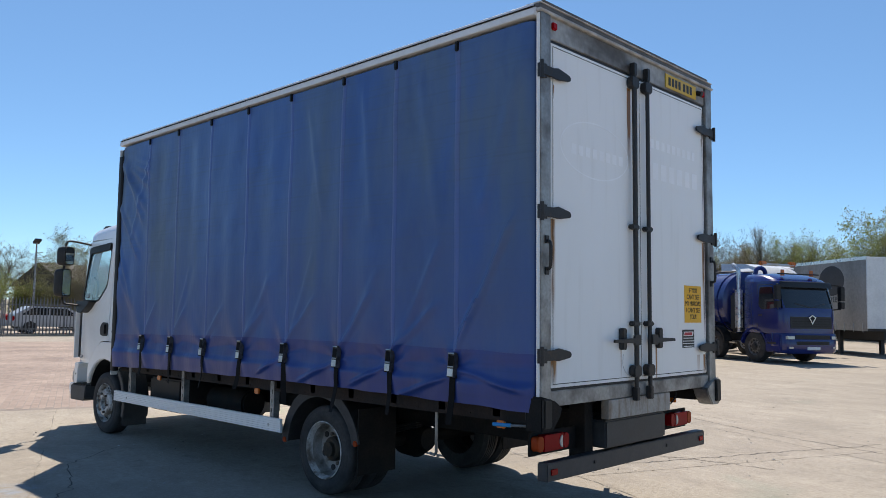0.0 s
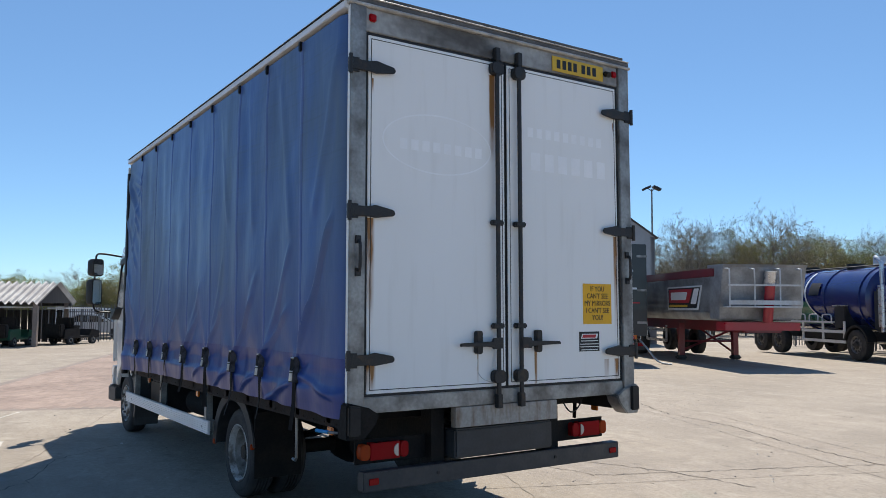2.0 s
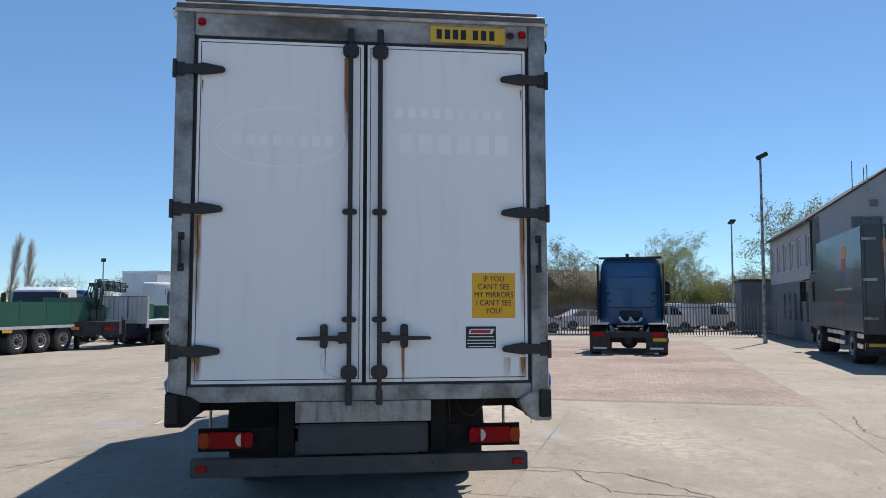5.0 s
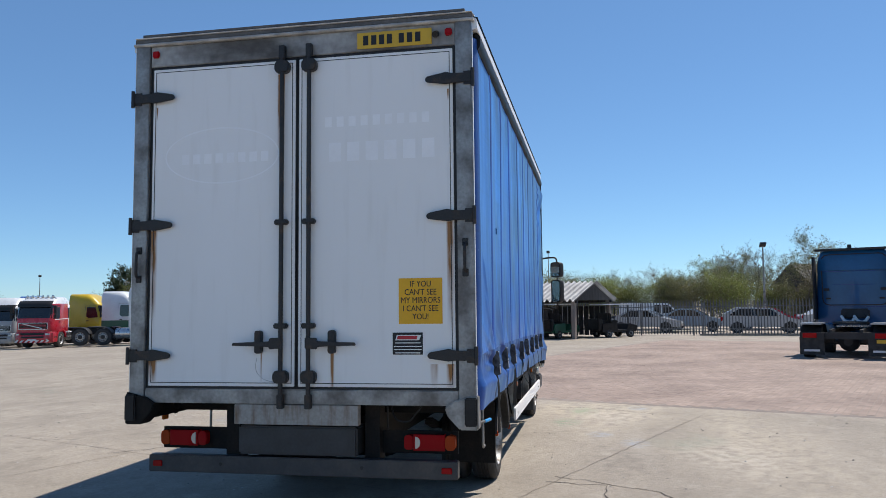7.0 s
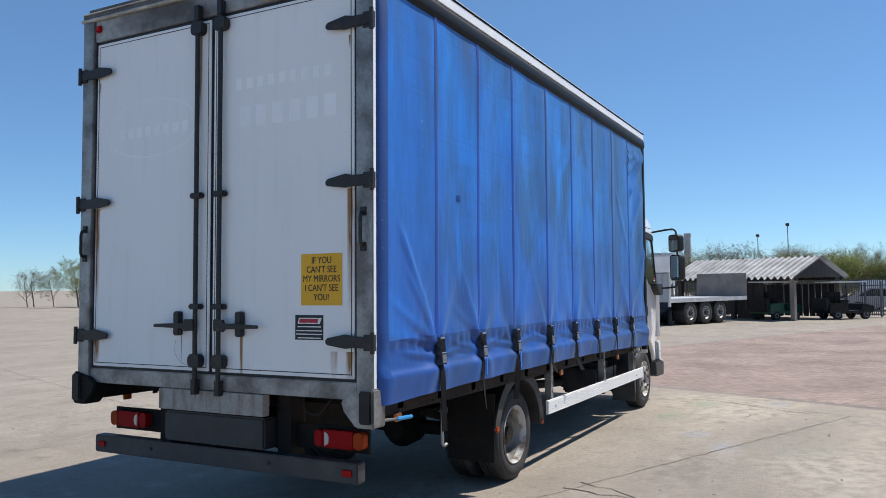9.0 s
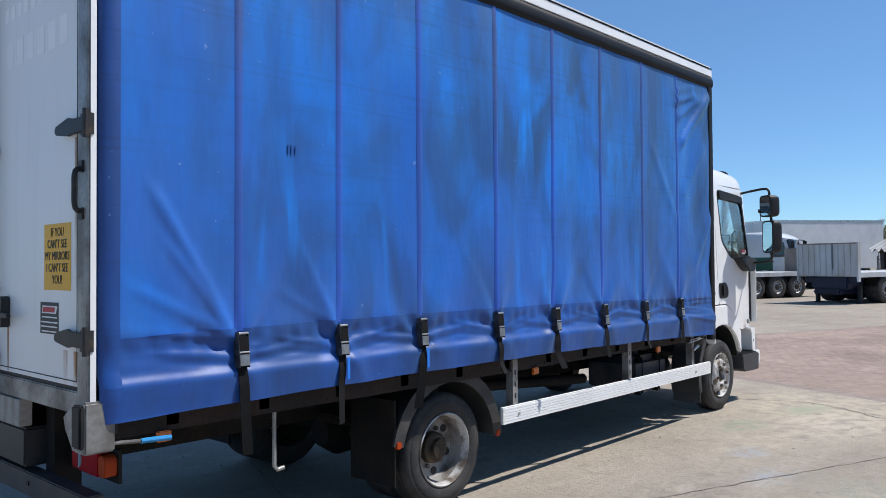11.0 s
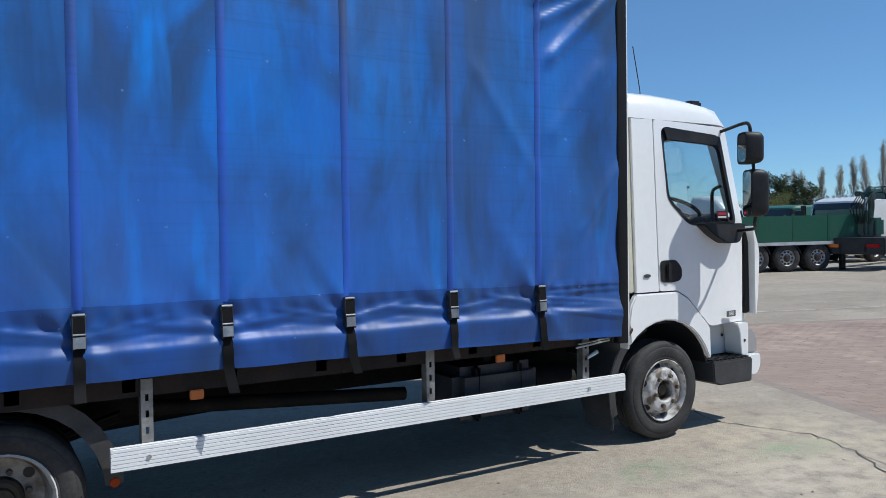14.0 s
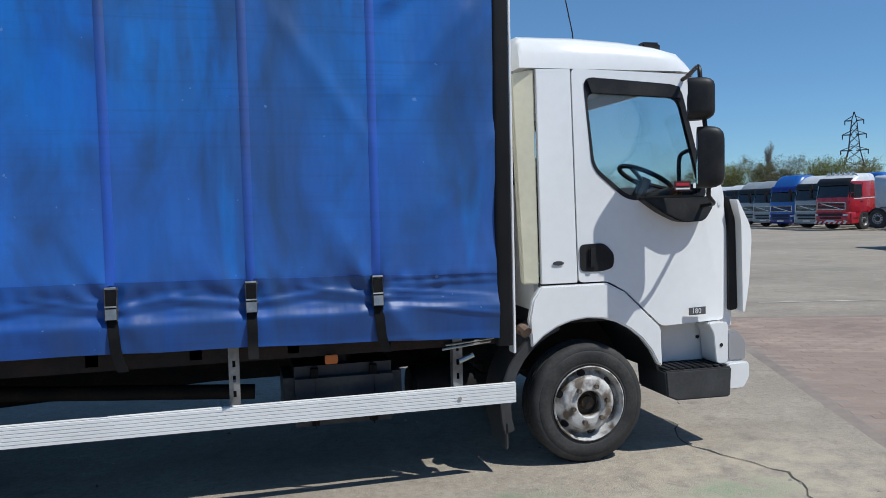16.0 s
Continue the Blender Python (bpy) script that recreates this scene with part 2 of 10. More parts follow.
def letters(name, words, size, mat, parent, m, label="", align="CENTER", squeeze=1.0):
    cu = bpy.data.curves.new(name, "FONT")
    cu.body, cu.size, cu.align_x, cu.align_y, cu.extrude = words, size, align, "CENTER", 0.0008
    cu.resolution_u = 3
    tmp = bpy.data.objects.new(name, cu)
    scene.collection.objects.link(tmp)
    dg = bpy.context.evaluated_depsgraph_get()
    me = bpy.data.meshes.new_from_object(tmp.evaluated_get(dg))
    bpy.data.objects.remove(tmp)
    me.materials.clear()
    me.materials.append(mat)
    ob = new(name, me)
    ob.parent = parent
    ob.matrix_basis = m @ Matrix.Diagonal((squeeze, 1, 1, 1))
    return tagged(ob, label) if label else ob
# ---- ground ----
def ground_z(x, y):
    """The yard's fall west and more to the south, bent to fit the camera's view."""
    return -0.007 * min(42.0, max(0.0, -x - 3.0)) - 0.013 * min(36.0, max(0.0, -y - 4.0)) - 0.010 * min(25.0, max(0.0, -y - 17.0))


GREEN, BLUE, OIL, DUST = (0.13, 0.25, 0.14), (0.24, 0.32, 0.42), (0.11, 0.095, 0.08), (0.52, 0.46, 0.38)
TAN = (0.50, 0.425, 0.315)
STAINS = (
    (-7.5, 1.5, 1.3, 0.9, TAN, 0.75), (-6.7, 2.3, 1.6, 1.0, TAN, 0.6), (-8.4, 2.4, 1.4, 0.9, TAN, 0.55), (-5.2, 1.9, 0.9, 0.5, TAN, 0.4),
    (-6.2, 3.3, 3.2, 1.5, TAN, 0.5), (-3.6, 3.7, 2.6, 1.2, TAN, 0.4), (-9.5, 2.6, 1.8, 1.2, TAN, 0.45), (-7.2, 1.75, 0.5, 0.3, GREEN, 0.55), (-6.0, 1.55, 0.45, 0.25, GREEN, 0.6), (-5.0, 2.0, 0.3, 0.2, BLUE, 0.5), (-4.4, 2.4, 0.4, 0.2, BLUE, 0.5), (-4.2, -2.9, 0.4, 0.3, BLUE, 0.5),
    (-5.9, -3.1, 0.7, 0.5, BLUE, 0.5), (-7.6, 2.6, 0.3, 0.2, BLUE, 0.6), (-5.4, 2.9, 1.5, 0.8, OIL, 0.45), (-3.2, 2.2, 1.1, 0.6, OIL, 0.4), (-7.0, 3.2, 0.8, 0.5, OIL, 0.35),
    (-6.6, 2.2, 1.0, 0.5, DUST, 0.5), (-3.6, 3.4, 1.4, 0.7, DUST, 0.4), (1.5, 3.5, 1.8, 0.9, OIL, 0.3), (-9.5, -4.6, 2.2, 1.0, OIL, 0.35), (-13.0, -8.0, 3.0, 1.4, OIL, 0.3), (-15.5, 7.5, 2.4, 1.2, OIL, 0.3))


def concrete_material():
    m = bpy.data.materials.new("worn_yard_concrete")
    m.use_nodes = True
    n, l = m.node_tree.nodes, m.node_tree.links
    b = n["Principled BSDF"]
    co = n.new("ShaderNodeTexCoord").outputs["Object"]

    def tex(scale, detail, low, high, rough=0.55, offset=0.0, stretch=(1, 1, 1)):
        mp = n.new("ShaderNodeMapping")
        mp.inputs["Location"].default_value, mp.inputs["Scale"].default_value = (offset, offset * 0.7, 0), stretch
        mp.inputs["Rotation"].default_value = (0, 0, radians(22))
        l.new(co, mp.inputs["Vector"])
        t = n.new("ShaderNodeTexNoise")
        t.inputs["Scale"].default_value, t.inputs["Detail"].default_value, t.inputs["Roughness"].default_value = scale, detail, rough
        l.new(mp.outputs[0], t.inputs["Vector"])
        r = n.new("ShaderNodeMapRange")
        r.inputs[1].default_value, r.inputs[2].default_value = low, high
        l.new(t.outputs[0], r.inputs[0])
        return r.outputs[0]

    def mix(fac, a, c, amount=1.0):
        k = n.new("ShaderNodeMix")
        k.data_type = "RGBA"
        if amount != 1.0:
            g = n.new("ShaderNodeMath")
            g.operation = "MULTIPLY"
            g.inputs[1].default_value = amount
            l.new(fac, g.inputs[0])
            fac = g.outputs[0]
        l.new(fac, k.inputs[0])
        for i, v in ((6, a), (7, c)):
            if isinstance(v, tuple):
                k.inputs[i].default_value = (*v, 1)
            else:
                l.new(v, k.inputs[i])
        return k.outputs[2]

    c = mix(tex(0.22, 5, 0.35, 0.68), (0.40, 0.345, 0.275), (0.30, 0.255, 0.20))
    c = mix(tex(0.6, 6, 0.50, 0.74, offset=5), c, (0.235, 0.20, 0.158), 0.8)
    c = mix(tex(0.9, 4, 0.56, 0.75, offset=11, stretch=(0.35, 1.6, 1)), c, (0.45, 0.395, 0.32), 0.6)
    c = mix(tex(3.4, 6, 0.58, 0.72, offset=17), c, (0.18, 0.153, 0.122), 0.65)
    c = mix(tex(0.45, 3, 0.66, 0.74, offset=31), c, (0.20, 0.27, 0.20), 0.45)
    c = mix(tex(26, 4, 0.40, 0.70, offset=3), c, (0.225, 0.19, 0.15), 0.6)
    c = mix(tex(1.7, 7, 0.47, 0.68, 0.68, offset=57, stretch=(0.7, 1.3, 1)), c, (0.25, 0.212, 0.168), 0.62)
    c = mix(tex(2.6, 7, 0.55, 0.72, 0.7, offset=71), c, (0.48, 0.425, 0.345), 0.5)
    c = mix(tex(11, 6, 0.56, 0.70, 0.7, offset=83), c, (0.19, 0.162, 0.13), 0.5)
    c = mix(tex(120, 2, 0.60, 0.72, offset=9), c, (0.54, 0.50, 0.45), 0.6)
    c = mix(tex(55, 2, 0.66, 0.72, offset=23), c, (0.12, 0.11, 0.10), 0.7)
    # faded paint spills, oil and pale dust, each of its own shape
    ragged = tex(7, 5, 0.38, 0.62, offset=41)
    for x, y, rx, ry, colour, amount in STAINS:
        mp = n.new("ShaderNodeMapping")
        mp.inputs["Location"].default_value, mp.inputs["Scale"].default_value = (-x / rx, -y / ry, 0), (1 / rx, 1 / ry, 0)
        l.new(co, mp.inputs["Vector"])
        far = n.new("ShaderNodeVectorMath")
        far.operation = "LENGTH"
        l.new(mp.outputs[0], far.inputs[0])
        fall = n.new("ShaderNodeMapRange")
        fall.inputs[1].default_value, fall.inputs[2].default_value, fall.inputs[3].default_value, fall.inputs[4].default_value = 0.25, 1.0, 1.0, 0.0
        l.new(far.outputs["Value"], fall.inputs[0])
        both = n.new("ShaderNodeMath")
        both.operation = "MULTIPLY"
        l.new(fall.outputs[0], both.inputs[0]), l.new(ragged, both.inputs[1])
        c = mix(both.outputs[0], c, colour, amount)
    l.new(c, b.inputs["Base Color"])
    b.inputs["Roughness"].default_value = 0.85
    bump = n.new("ShaderNodeBump")
    bump.inputs["Strength"].default_value, bump.inputs["Distance"].default_value = 0.5, 0.01
    l.new(tex(70, 5, 0.2, 0.8, 0.7), bump.inputs["Height"]), l.new(bump.outputs[0], b.inputs["Normal"])
    return m


CONCRETE = concrete_material()
bm = bmesh.new()
xs = [-2500, -600, -200, -90, -60, -45, -30, -20, -10, -3, 0, 10, 20, 40, 100, 400, 2500]
ys = [-2500, -600, -150, -80, -40, -31, -22, -13, -4, 5, 15, 25, 40, 80, 300, 2500]
grid = [[bm.verts.new((x, y, ground_z(x, y))) for y in ys] for x in xs]
for i in range(len(xs) - 1):
    for j in range(len(ys) - 1):
        bm.faces.new((grid[i][j], grid[i + 1][j], grid[i + 1][j + 1], grid[i][j + 1]))
ground = single("ground", bm, CONCRETE, Matrix(), "pale worn concrete lorry yard with cracks and joints", "ground", kind="structure", smooth=60)

JOINT = material("dark_joint_filler", (0.25, 0.215, 0.175), 0.9, vary=0.3, scale=3)
CRACK = material("open_crack_dirt", (0.085, 0.072, 0.06), 0.95)
PALE_LINE = material("pale_worn_line", (0.55, 0.52, 0.46), 0.85, vary=0.2, scale=3)


def ribbon(name, pts, width, mat, wobble=0.02, seed=1, step=0.12, z=0.004, label=""):
    """A thin uneven strip laid on the yard."""
    random.seed(seed)
    line = []
    for (x0, y0), (x1, y1) in zip(pts, pts[1:]):
        n = max(1, int(math.hypot(x1 - x0, y1 - y0) / step))
        line += [(x0 + (x1 - x0) * i / n, y0 + (y1 - y0) * i / n) for i in range(n)]
    line.append(pts[-1])
    bm = bmesh.new()
    rows = []
    for i, (x, y) in enumerate(line):
        a, b = line[max(0, i - 1)], line[min(len(line) - 1, i + 1)]
        w = Vector((a[1] - b[1], b[0] - a[0], 0))
        w = w.normalized() if w.length else Vector((1, 0, 0))
        off = wobble * random.uniform(-1, 1)
        half = width * random.uniform(0.35, 1.0) / 2
        p = Vector((x, y, ground_z(x, y) + z)) + w * off
        rows.append([bm.verts.new(p + w * half), bm.verts.new(p - w * half)])
    for a, b in zip(rows, rows[1:]):
        bm.faces.new((a[0], a[1], b[1], b[0]))
    return part(name, bm, mat, ground, label, smooth=0)


U, V = Vector((-0.927, 0.375)), Vector((0.375, 0.927))


def from_corner(a, b):
    p = Vector((-6.9, 3.45)) + U * a + V * b
    return (p.x, p.y)


for b in (-14, -9.4, -4.7, 0, 3.55, 4.35, 9.0, 13.8):
    ribbon("slab_joint", [from_corner(-14, b), from_corner(0 if -4 < b < 5 else 24, b)], 0.013, JOINT, 0.012, int(b * 10) + 200)
for a in (0, -6.0, -12.0):
    ribbon("slab_joint", [from_corner(a, -1.5 if a == 0 else -16), from_corner(a, 6 if a == 0 else 16)], 0.013, JOINT, 0.012, int(a * 10) + 300)
for k, pts in enumerate((
        [(-2.25, 1.5), (-2.17, 2.03), (-1.75, 2.05), (-1.35, 2.14)],
        [(-1.35, 2.14), (-0.9, 3.2), (-0.5, 4.21), (0.1, 5.6)],
        [(-7.55, 0.30), (-7.57, 0.55), (-7.40, 0.9), (-7.49, 1.31), (-7.66, 1.6), (-7.49, 2.03), (-7.2, 2.4), (-6.9, 3.0)],
        [(-2.5, 1.58), (-2.0, 2.5), (-1.0, 2.9), (-0.2, 3.0)],
        [(-9.9, -2.2), (-9.4, -3.0), (-9.7, -4.2), (-10.6, -5.2)],
        [(-3.0, -3.4), (-3.9, -2.5), (-5.0, -2.1), (-5.6, -1.4)],
        [(-6.31, 7.11), (-8.0, 7.75), (-9.2, 8.0)],
        [(-5.2, 7.0), (-4.0, 6.3), (-2.6, 6.0), (-1.2, 5.32), (0.4, 4.9)],
        [(-13.0, -6.5), (-11.8, -7.0), (-10.5, -6.7)], [(-16.0, -10.0), (-14.0, -10.6), (-12.5, -10.2)], [(-12.0, 11.0), (-10.2, 10.6), (-8.8, 11.0)])):
    ribbon("crack", pts, 0.016, CRACK, 0.03, k + 5, 0.09)
for k, pts in enumerate(([(-7.54, -3.06), (-9.63, -2.01)], [(-12.09, -4.65), (-16.6, -2.97)], [(-5.8, -2.6), (-6.6, -2.5)])):
    ribbon("faded_line", pts, 0.07, PALE_LINE, 0.004, k + 70, 0.2)
# scattered grit
random.seed(12)
bm = bmesh.new()
for i in range(1500):
    x, y = random.uniform(-14, 4), random.uniform(-8, 11)
    r = random.uniform(0.004, 0.016)
    z = ground_z(x, y)
    q = [bm.verts.new((x + r * random.uniform(0.6, 1.4) * math.cos(a), y + r * random.uniform(0.6, 1.4) * math.sin(a), z + 0.001)) for a in (0, 1.6, 3.1, 4.7)]
    t = bm.verts.new((x, y, z + r * random.uniform(0.5, 1.0)))
    for a in range(4):
        bm.faces.new((q[a], q[(a + 1) % 4], t))
single("loose_grit", bm, material("mixed_grit", (0.16, 0.14, 0.12), 0.9, vary=0.5, scale=2, second=(0.5, 0.47, 0.42)), Matrix(), "scattered grit and leaf crumbs on the concrete", "grit", kind="stuff", smooth=0)
# ---- the curtain-sided lorry ----
lorry = thing("curtainside_lorry", STANCE, "white cab lorry with dirty blue tarpaulin curtains and white rear doors", "lorry")
STRAPS = (-0.69, -1.32, -1.94, -2.67, -3.35, -4.02, -4.69, -5.345)


def add_math(n, l, op, a, b=None, clamp=False):
    k = n.new("ShaderNodeMath")
    k.operation, k.use_clamp = op, clamp
    for i, v in enumerate((a, b)):
        if v is None:
            continue
        if isinstance(v, (int, float)):
            k.inputs[i].default_value = v
        else:
            l.new(v, k.inputs[i])
    return k.outputs[0]


def mix_colour(n, l, fac, a, b):
    k = n.new("ShaderNodeMix")
    k.data_type = "RGBA"
    for i, v in ((0, fac), (6, a), (7, b)):
        if isinstance(v, (int, float)):
            k.inputs[i].default_value = v
        elif isinstance(v, tuple):
            k.inputs[i].default_value = (*v, 1)
        else:
            l.new(v, k.inputs[i])
    return k.outputs[2]


def noise_out(n, l, vec, scale, detail=4, stretch=(1, 1, 1), low=0.35, high=0.65, offset=(0, 0, 0), swirl=0.0):
    mp = n.new("ShaderNodeMapping")
    mp.inputs["Scale"].default_value, mp.inputs["Location"].default_value = stretch, offset
    l.new(vec, mp.inputs["Vector"])
    t = n.new("ShaderNodeTexNoise")
    t.inputs["Scale"].default_value, t.inputs["Detail"].default_value, t.inputs["Distortion"].default_value = scale, detail, swirl
    l.new(mp.outputs[0], t.inputs["Vector"])
    r = n.new("ShaderNodeMapRange")
    r.inputs[1].default_value, r.inputs[2].default_value = low, high
    l.new(t.outputs[0], r.inputs[0])
    return r.outputs[0]


def tarpaulin(name, clean, deep, grime, grime_amount, rough=0.38, slope=-0.10, low=1.7, high=2.9, film_tint=(0.03, 0.03, 0.03), rubbed=0.0, dust_tint=(0.014, 0.086, 0.30)):
    """Woven blue vinyl, bleached in clouds and streaked with road grime."""
    m = bpy.data.materials.new(name)
    m.use_nodes = True
    n, l = m.node_tree.nodes, m.node_tree.links
    b = n["Principled BSDF"]
    co = n.new("ShaderNodeTexCoord").outputs["Object"]
    clouds = noise_out(n, l, co, 1.3, 5, (2.0, 1, 0.9), 0.36, 0.64)
    streak = noise_out(n, l, co, 1.9, 4, (2.4, 1, 0.42), 0.36, 0.72, (3, 1, 7))
    broad = noise_out(n, l, co, 0.55, 3, (1.2, 1, 0.7), 0.38, 0.60, (9, 0, 2))
    lines = noise_out(n, l, co, 5.0, 3, (0.22, 1, 9.0), 0.54, 0.68, (0, 0, 4))
    sep = n.new("ShaderNodeSeparateXYZ")
    l.new(co, sep.inputs[0])
    run = n.new("ShaderNodeMapRange")  # dirt that has run down from the roof
    run.inputs[1].default_value, run.inputs[2].default_value, run.inputs[3].default_value = low, high, 0.35
    l.new(add_math(n, l, "ADD", sep.outputs[2], add_math(n, l, "MULTIPLY", sep.outputs[0], slope)), run.inputs[0])
    broad = add_math(n, l, "MULTIPLY", broad, run.outputs[0])
    spray = n.new("ShaderNodeMapRange")  # blotches of road dirt on the lower half
    spray.inputs[1].default_value, spray.inputs[2].default_value = 2.15, 1.75
    l.new(sep.outputs[2], spray.inputs[0])
    blotch = add_math(n, l, "MULTIPLY", spray.outputs[0], noise_out(n, l, co, 0.75, 5, (0.7, 1, 1.1), 0.42, 0.60, (31, 0, 8)))
    fine = noise_out(n, l, co, 30, 3, (1, 1, 0.4), 0.3, 0.7)
    c = mix_colour(n, l, clouds, deep, clean)
    amount = add_math(n, l, "MULTIPLY", add_math(n, l, "MULTIPLY", streak, broad), (0.75 if rubbed else 1.0) * grime_amount, True)
    haze = noise_out(n, l, co, 0.8, 4, (1.5, 1, 0.6), 0.42, 0.66, (1, 0, 13))
    c = mix_colour(n, l, add_math(n, l, "ADD", add_math(n, l, "MULTIPLY", haze, 0.5), add_math(n, l, "MULTIPLY", add_math(n, l, "SUBTRACT", 1.0, run.outputs[0]), 0.7), True), c, tuple(0.72 * a + 0.28 * b for a, b in zip(deep, grime)))
    film = add_math(n, l, "MULTIPLY", add_math(n, l, "MULTIPLY", run.outputs[0], run.outputs[0]), noise_out(n, l, co, 0.6, 3, (1, 1, 0.6), 0.25, 0.6, (2, 0, 31)))
    c = mix_colour(n, l, add_math(n, l, "MULTIPLY", film, 0.36 * grime_amount, True), c, tuple(0.5 * a + 0.5 * b + t for a, b, t in zip(deep, grime, film_tint)))
    c = mix_colour(n, l, amount, c, grime)
    c = mix_colour(n, l, add_math(n, l, "MULTIPLY", blotch, 0.34 * grime_amount, True), c, tuple(0.55 * a + 0.45 * b for a, b in zip(deep, grime)))
    smear = add_math(n, l, "MULTIPLY", noise_out(n, l, co, 2.1, 5, (1.7, 1, 0.62), 0.50, 0.70, (4, 3, 21)), noise_out(n, l, co, 0.7, 3, (1, 1, 0.8), 0.36, 0.56, (17, 0, 5)))
    c = mix_colour(n, l, add_math(n, l, "MULTIPLY", add_math(n, l, "MULTIPLY", smear, run.outputs[0]), 0.45 * grime_amount, True), c, tuple(0.85 * v for v in grime))
    mottle = add_math(n, l, "MULTIPLY", noise_out(n, l, co, 5.5, 5, (1.5, 1, 0.8), 0.48, 0.68, (8, 2, 3)), noise_out(n, l, co, 1.1, 3, (1, 1, 0.8), 0.4, 0.6, (6, 0, 15)))
    c = mix_colour(n, l, add_math(n, l, "MULTIPLY", mottle, 0.2 * grime_amount, True), c, tuple(0.6 * v for v in deep))
    c = mix_colour(n, l, add_math(n, l, "MULTIPLY", add_math(n, l, "MULTIPLY", lines, run.outputs[0]), 0.24), c, tuple(0.6 * v for v in grime))
    if rubbed:
        # dusty lower half, dark drifting smears that thicken to the front, and upright strokes where it was wiped
        dust = n.new("ShaderNodeMapRange")
        dust.inputs[1].default_value, dust.inputs[2].default_value = 2.35, 1.45
        l.new(sep.outputs[2], dust.inputs[0])
        forward = n.new("ShaderNodeMapRange")
        forward.inputs[1].default_value, forward.inputs[2].default_value, forward.inputs[3].default_value = -0.3, -3.6, 0.35
        l.new(sep.outputs[0], forward.inputs[0])
        cover = add_math(n, l, "MULTIPLY", dust.outputs[0], noise_out(n, l, co, 1.0, 5, (0.9, 1, 0.8), 0.30, 0.62, (12, 0, 3), 0.6))
        c = mix_colour(n, l, add_math(n, l, "MULTIPLY", cover, 0.62 * rubbed, True), c, dust_tint)
        drift = noise_out(n, l, co, 1.25, 6, (1.5, 1, 0.75), 0.47, 0.66, (40, 0, 11), 1.1)
        c = mix_colour(n, l, add_math(n, l, "MULTIPLY", add_math(n, l, "MULTIPLY", drift, forward.outputs[0]), 0.92 * rubbed, True), c, (0.024, 0.066, 0.175))
        top = n.new("ShaderNodeMapRange")
        top.inputs[1].default_value, top.inputs[2].default_value = 2.7, 3.35
        l.new(sep.outputs[2], top.inputs[0])
        sooty = add_math(n, l, "MULTIPLY", add_math(n, l, "MULTIPLY", top.outputs[0], forward.outputs[0]), noise_out(n, l, co, 1.6, 5, (2.2, 1, 0.5), 0.32, 0.62, (5, 0, 47), 0.4))
        c = mix_colour(n, l, add_math(n, l, "MULTIPLY", sooty, 0.5 * rubbed, True), c, (0.058, 0.120, 0.235))
        wiped = add_math(n, l, "MULTIPLY", noise_out(n, l, co, 1.5, 4, (3.4, 1, 0.45), 0.56, 0.72, (23, 0, 19), 0.5), noise_out(n, l, co, 0.8, 3, (1, 1, 1.2), 0.42, 0.58, (3, 0, 29)))
        c = mix_colour(n, l, add_math(n, l, "MULTIPLY", wiped, 0.7 * rubbed, True), c, clean)
        ahead = n.new("ShaderNodeMapRange")  # road film that thickens behind the cab
        ahead.inputs[1].default_value, ahead.inputs[2].default_value = -3.2, -5.6
        l.new(sep.outputs[0], ahead.inputs[0])
        c = mix_colour(n, l, add_math(n, l, "MULTIPLY", add_math(n, l, "MULTIPLY", ahead.outputs[0], noise_out(n, l, co, 1.1, 4, (1.4, 1, 0.6), 0.25, 0.65, (14, 0, 33), 0.5)), 0.5 * rubbed, True), c, (0.034, 0.078, 0.19))
        scuff = noise_out(n, l, co, 22, 2, (1, 1, 1), 0.75, 0.77, (2, 0, 6))
        c = mix_colour(n, l, add_math(n, l, "MULTIPLY", scuff, 0.6), c, (0.16, 0.30, 0.62))
    c = mix_colour(n, l, add_math(n, l, "MULTIPLY", fine, 0.12), c, grime)
    l.new(c, b.inputs["Base Color"])
    r = n.new("ShaderNodeMapRange")
    r.inputs[3].default_value, r.inputs[4].default_value = rough, rough + 0.22
    l.new(amount, r.inputs[0]), l.new(r.outputs[0], b.inputs["Roughness"])
    if rubbed:  # fine dust that catches the light at a grazing view
        b.inputs["Sheen Weight"].default_value, b.inputs["Sheen Roughness"].default_value = 0.11 * rubbed, 0.4
        b.inputs["Sheen Tint"].default_value = (0.30, 0.80, 1.0, 1)
    bump = n.new("ShaderNodeBump")
    bump.inputs["Strength"].default_value, bump.inputs["Distance"].default_value = 0.35, 0.02
    folds = noise_out(n, l, co, 3.0, 3, (1.6, 1, 0.5), 0.2, 0.8, (5, 2, 0))
    l.new(folds, bump.inputs["Height"]), l.new(bump.outputs[0], b.inputs["Normal"])
    return m


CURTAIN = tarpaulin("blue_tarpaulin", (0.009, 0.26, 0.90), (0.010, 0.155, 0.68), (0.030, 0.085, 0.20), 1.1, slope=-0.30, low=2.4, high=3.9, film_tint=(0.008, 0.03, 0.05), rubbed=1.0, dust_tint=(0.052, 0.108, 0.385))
# left curtain and hem: darker copies, shade put into the colour, curtain paler upwards
CURTAIN_LEFT = tarpaulin("shaded_side_blue_tarpaulin", (0.009, 0.080, 0.36), (0.010, 0.057, 0.255), (0.085, 0.138, 0.215), 1.3, 0.34, film_tint=(0.035, 0.055, 0.06))
HEM_LEFT = tarpaulin("shaded_side_hem_tarpaulin", (0.012, 0.062, 0.33), (0.013, 0.044, 0.235), (0.025, 0.042, 0.09), 0.8, 0.34)
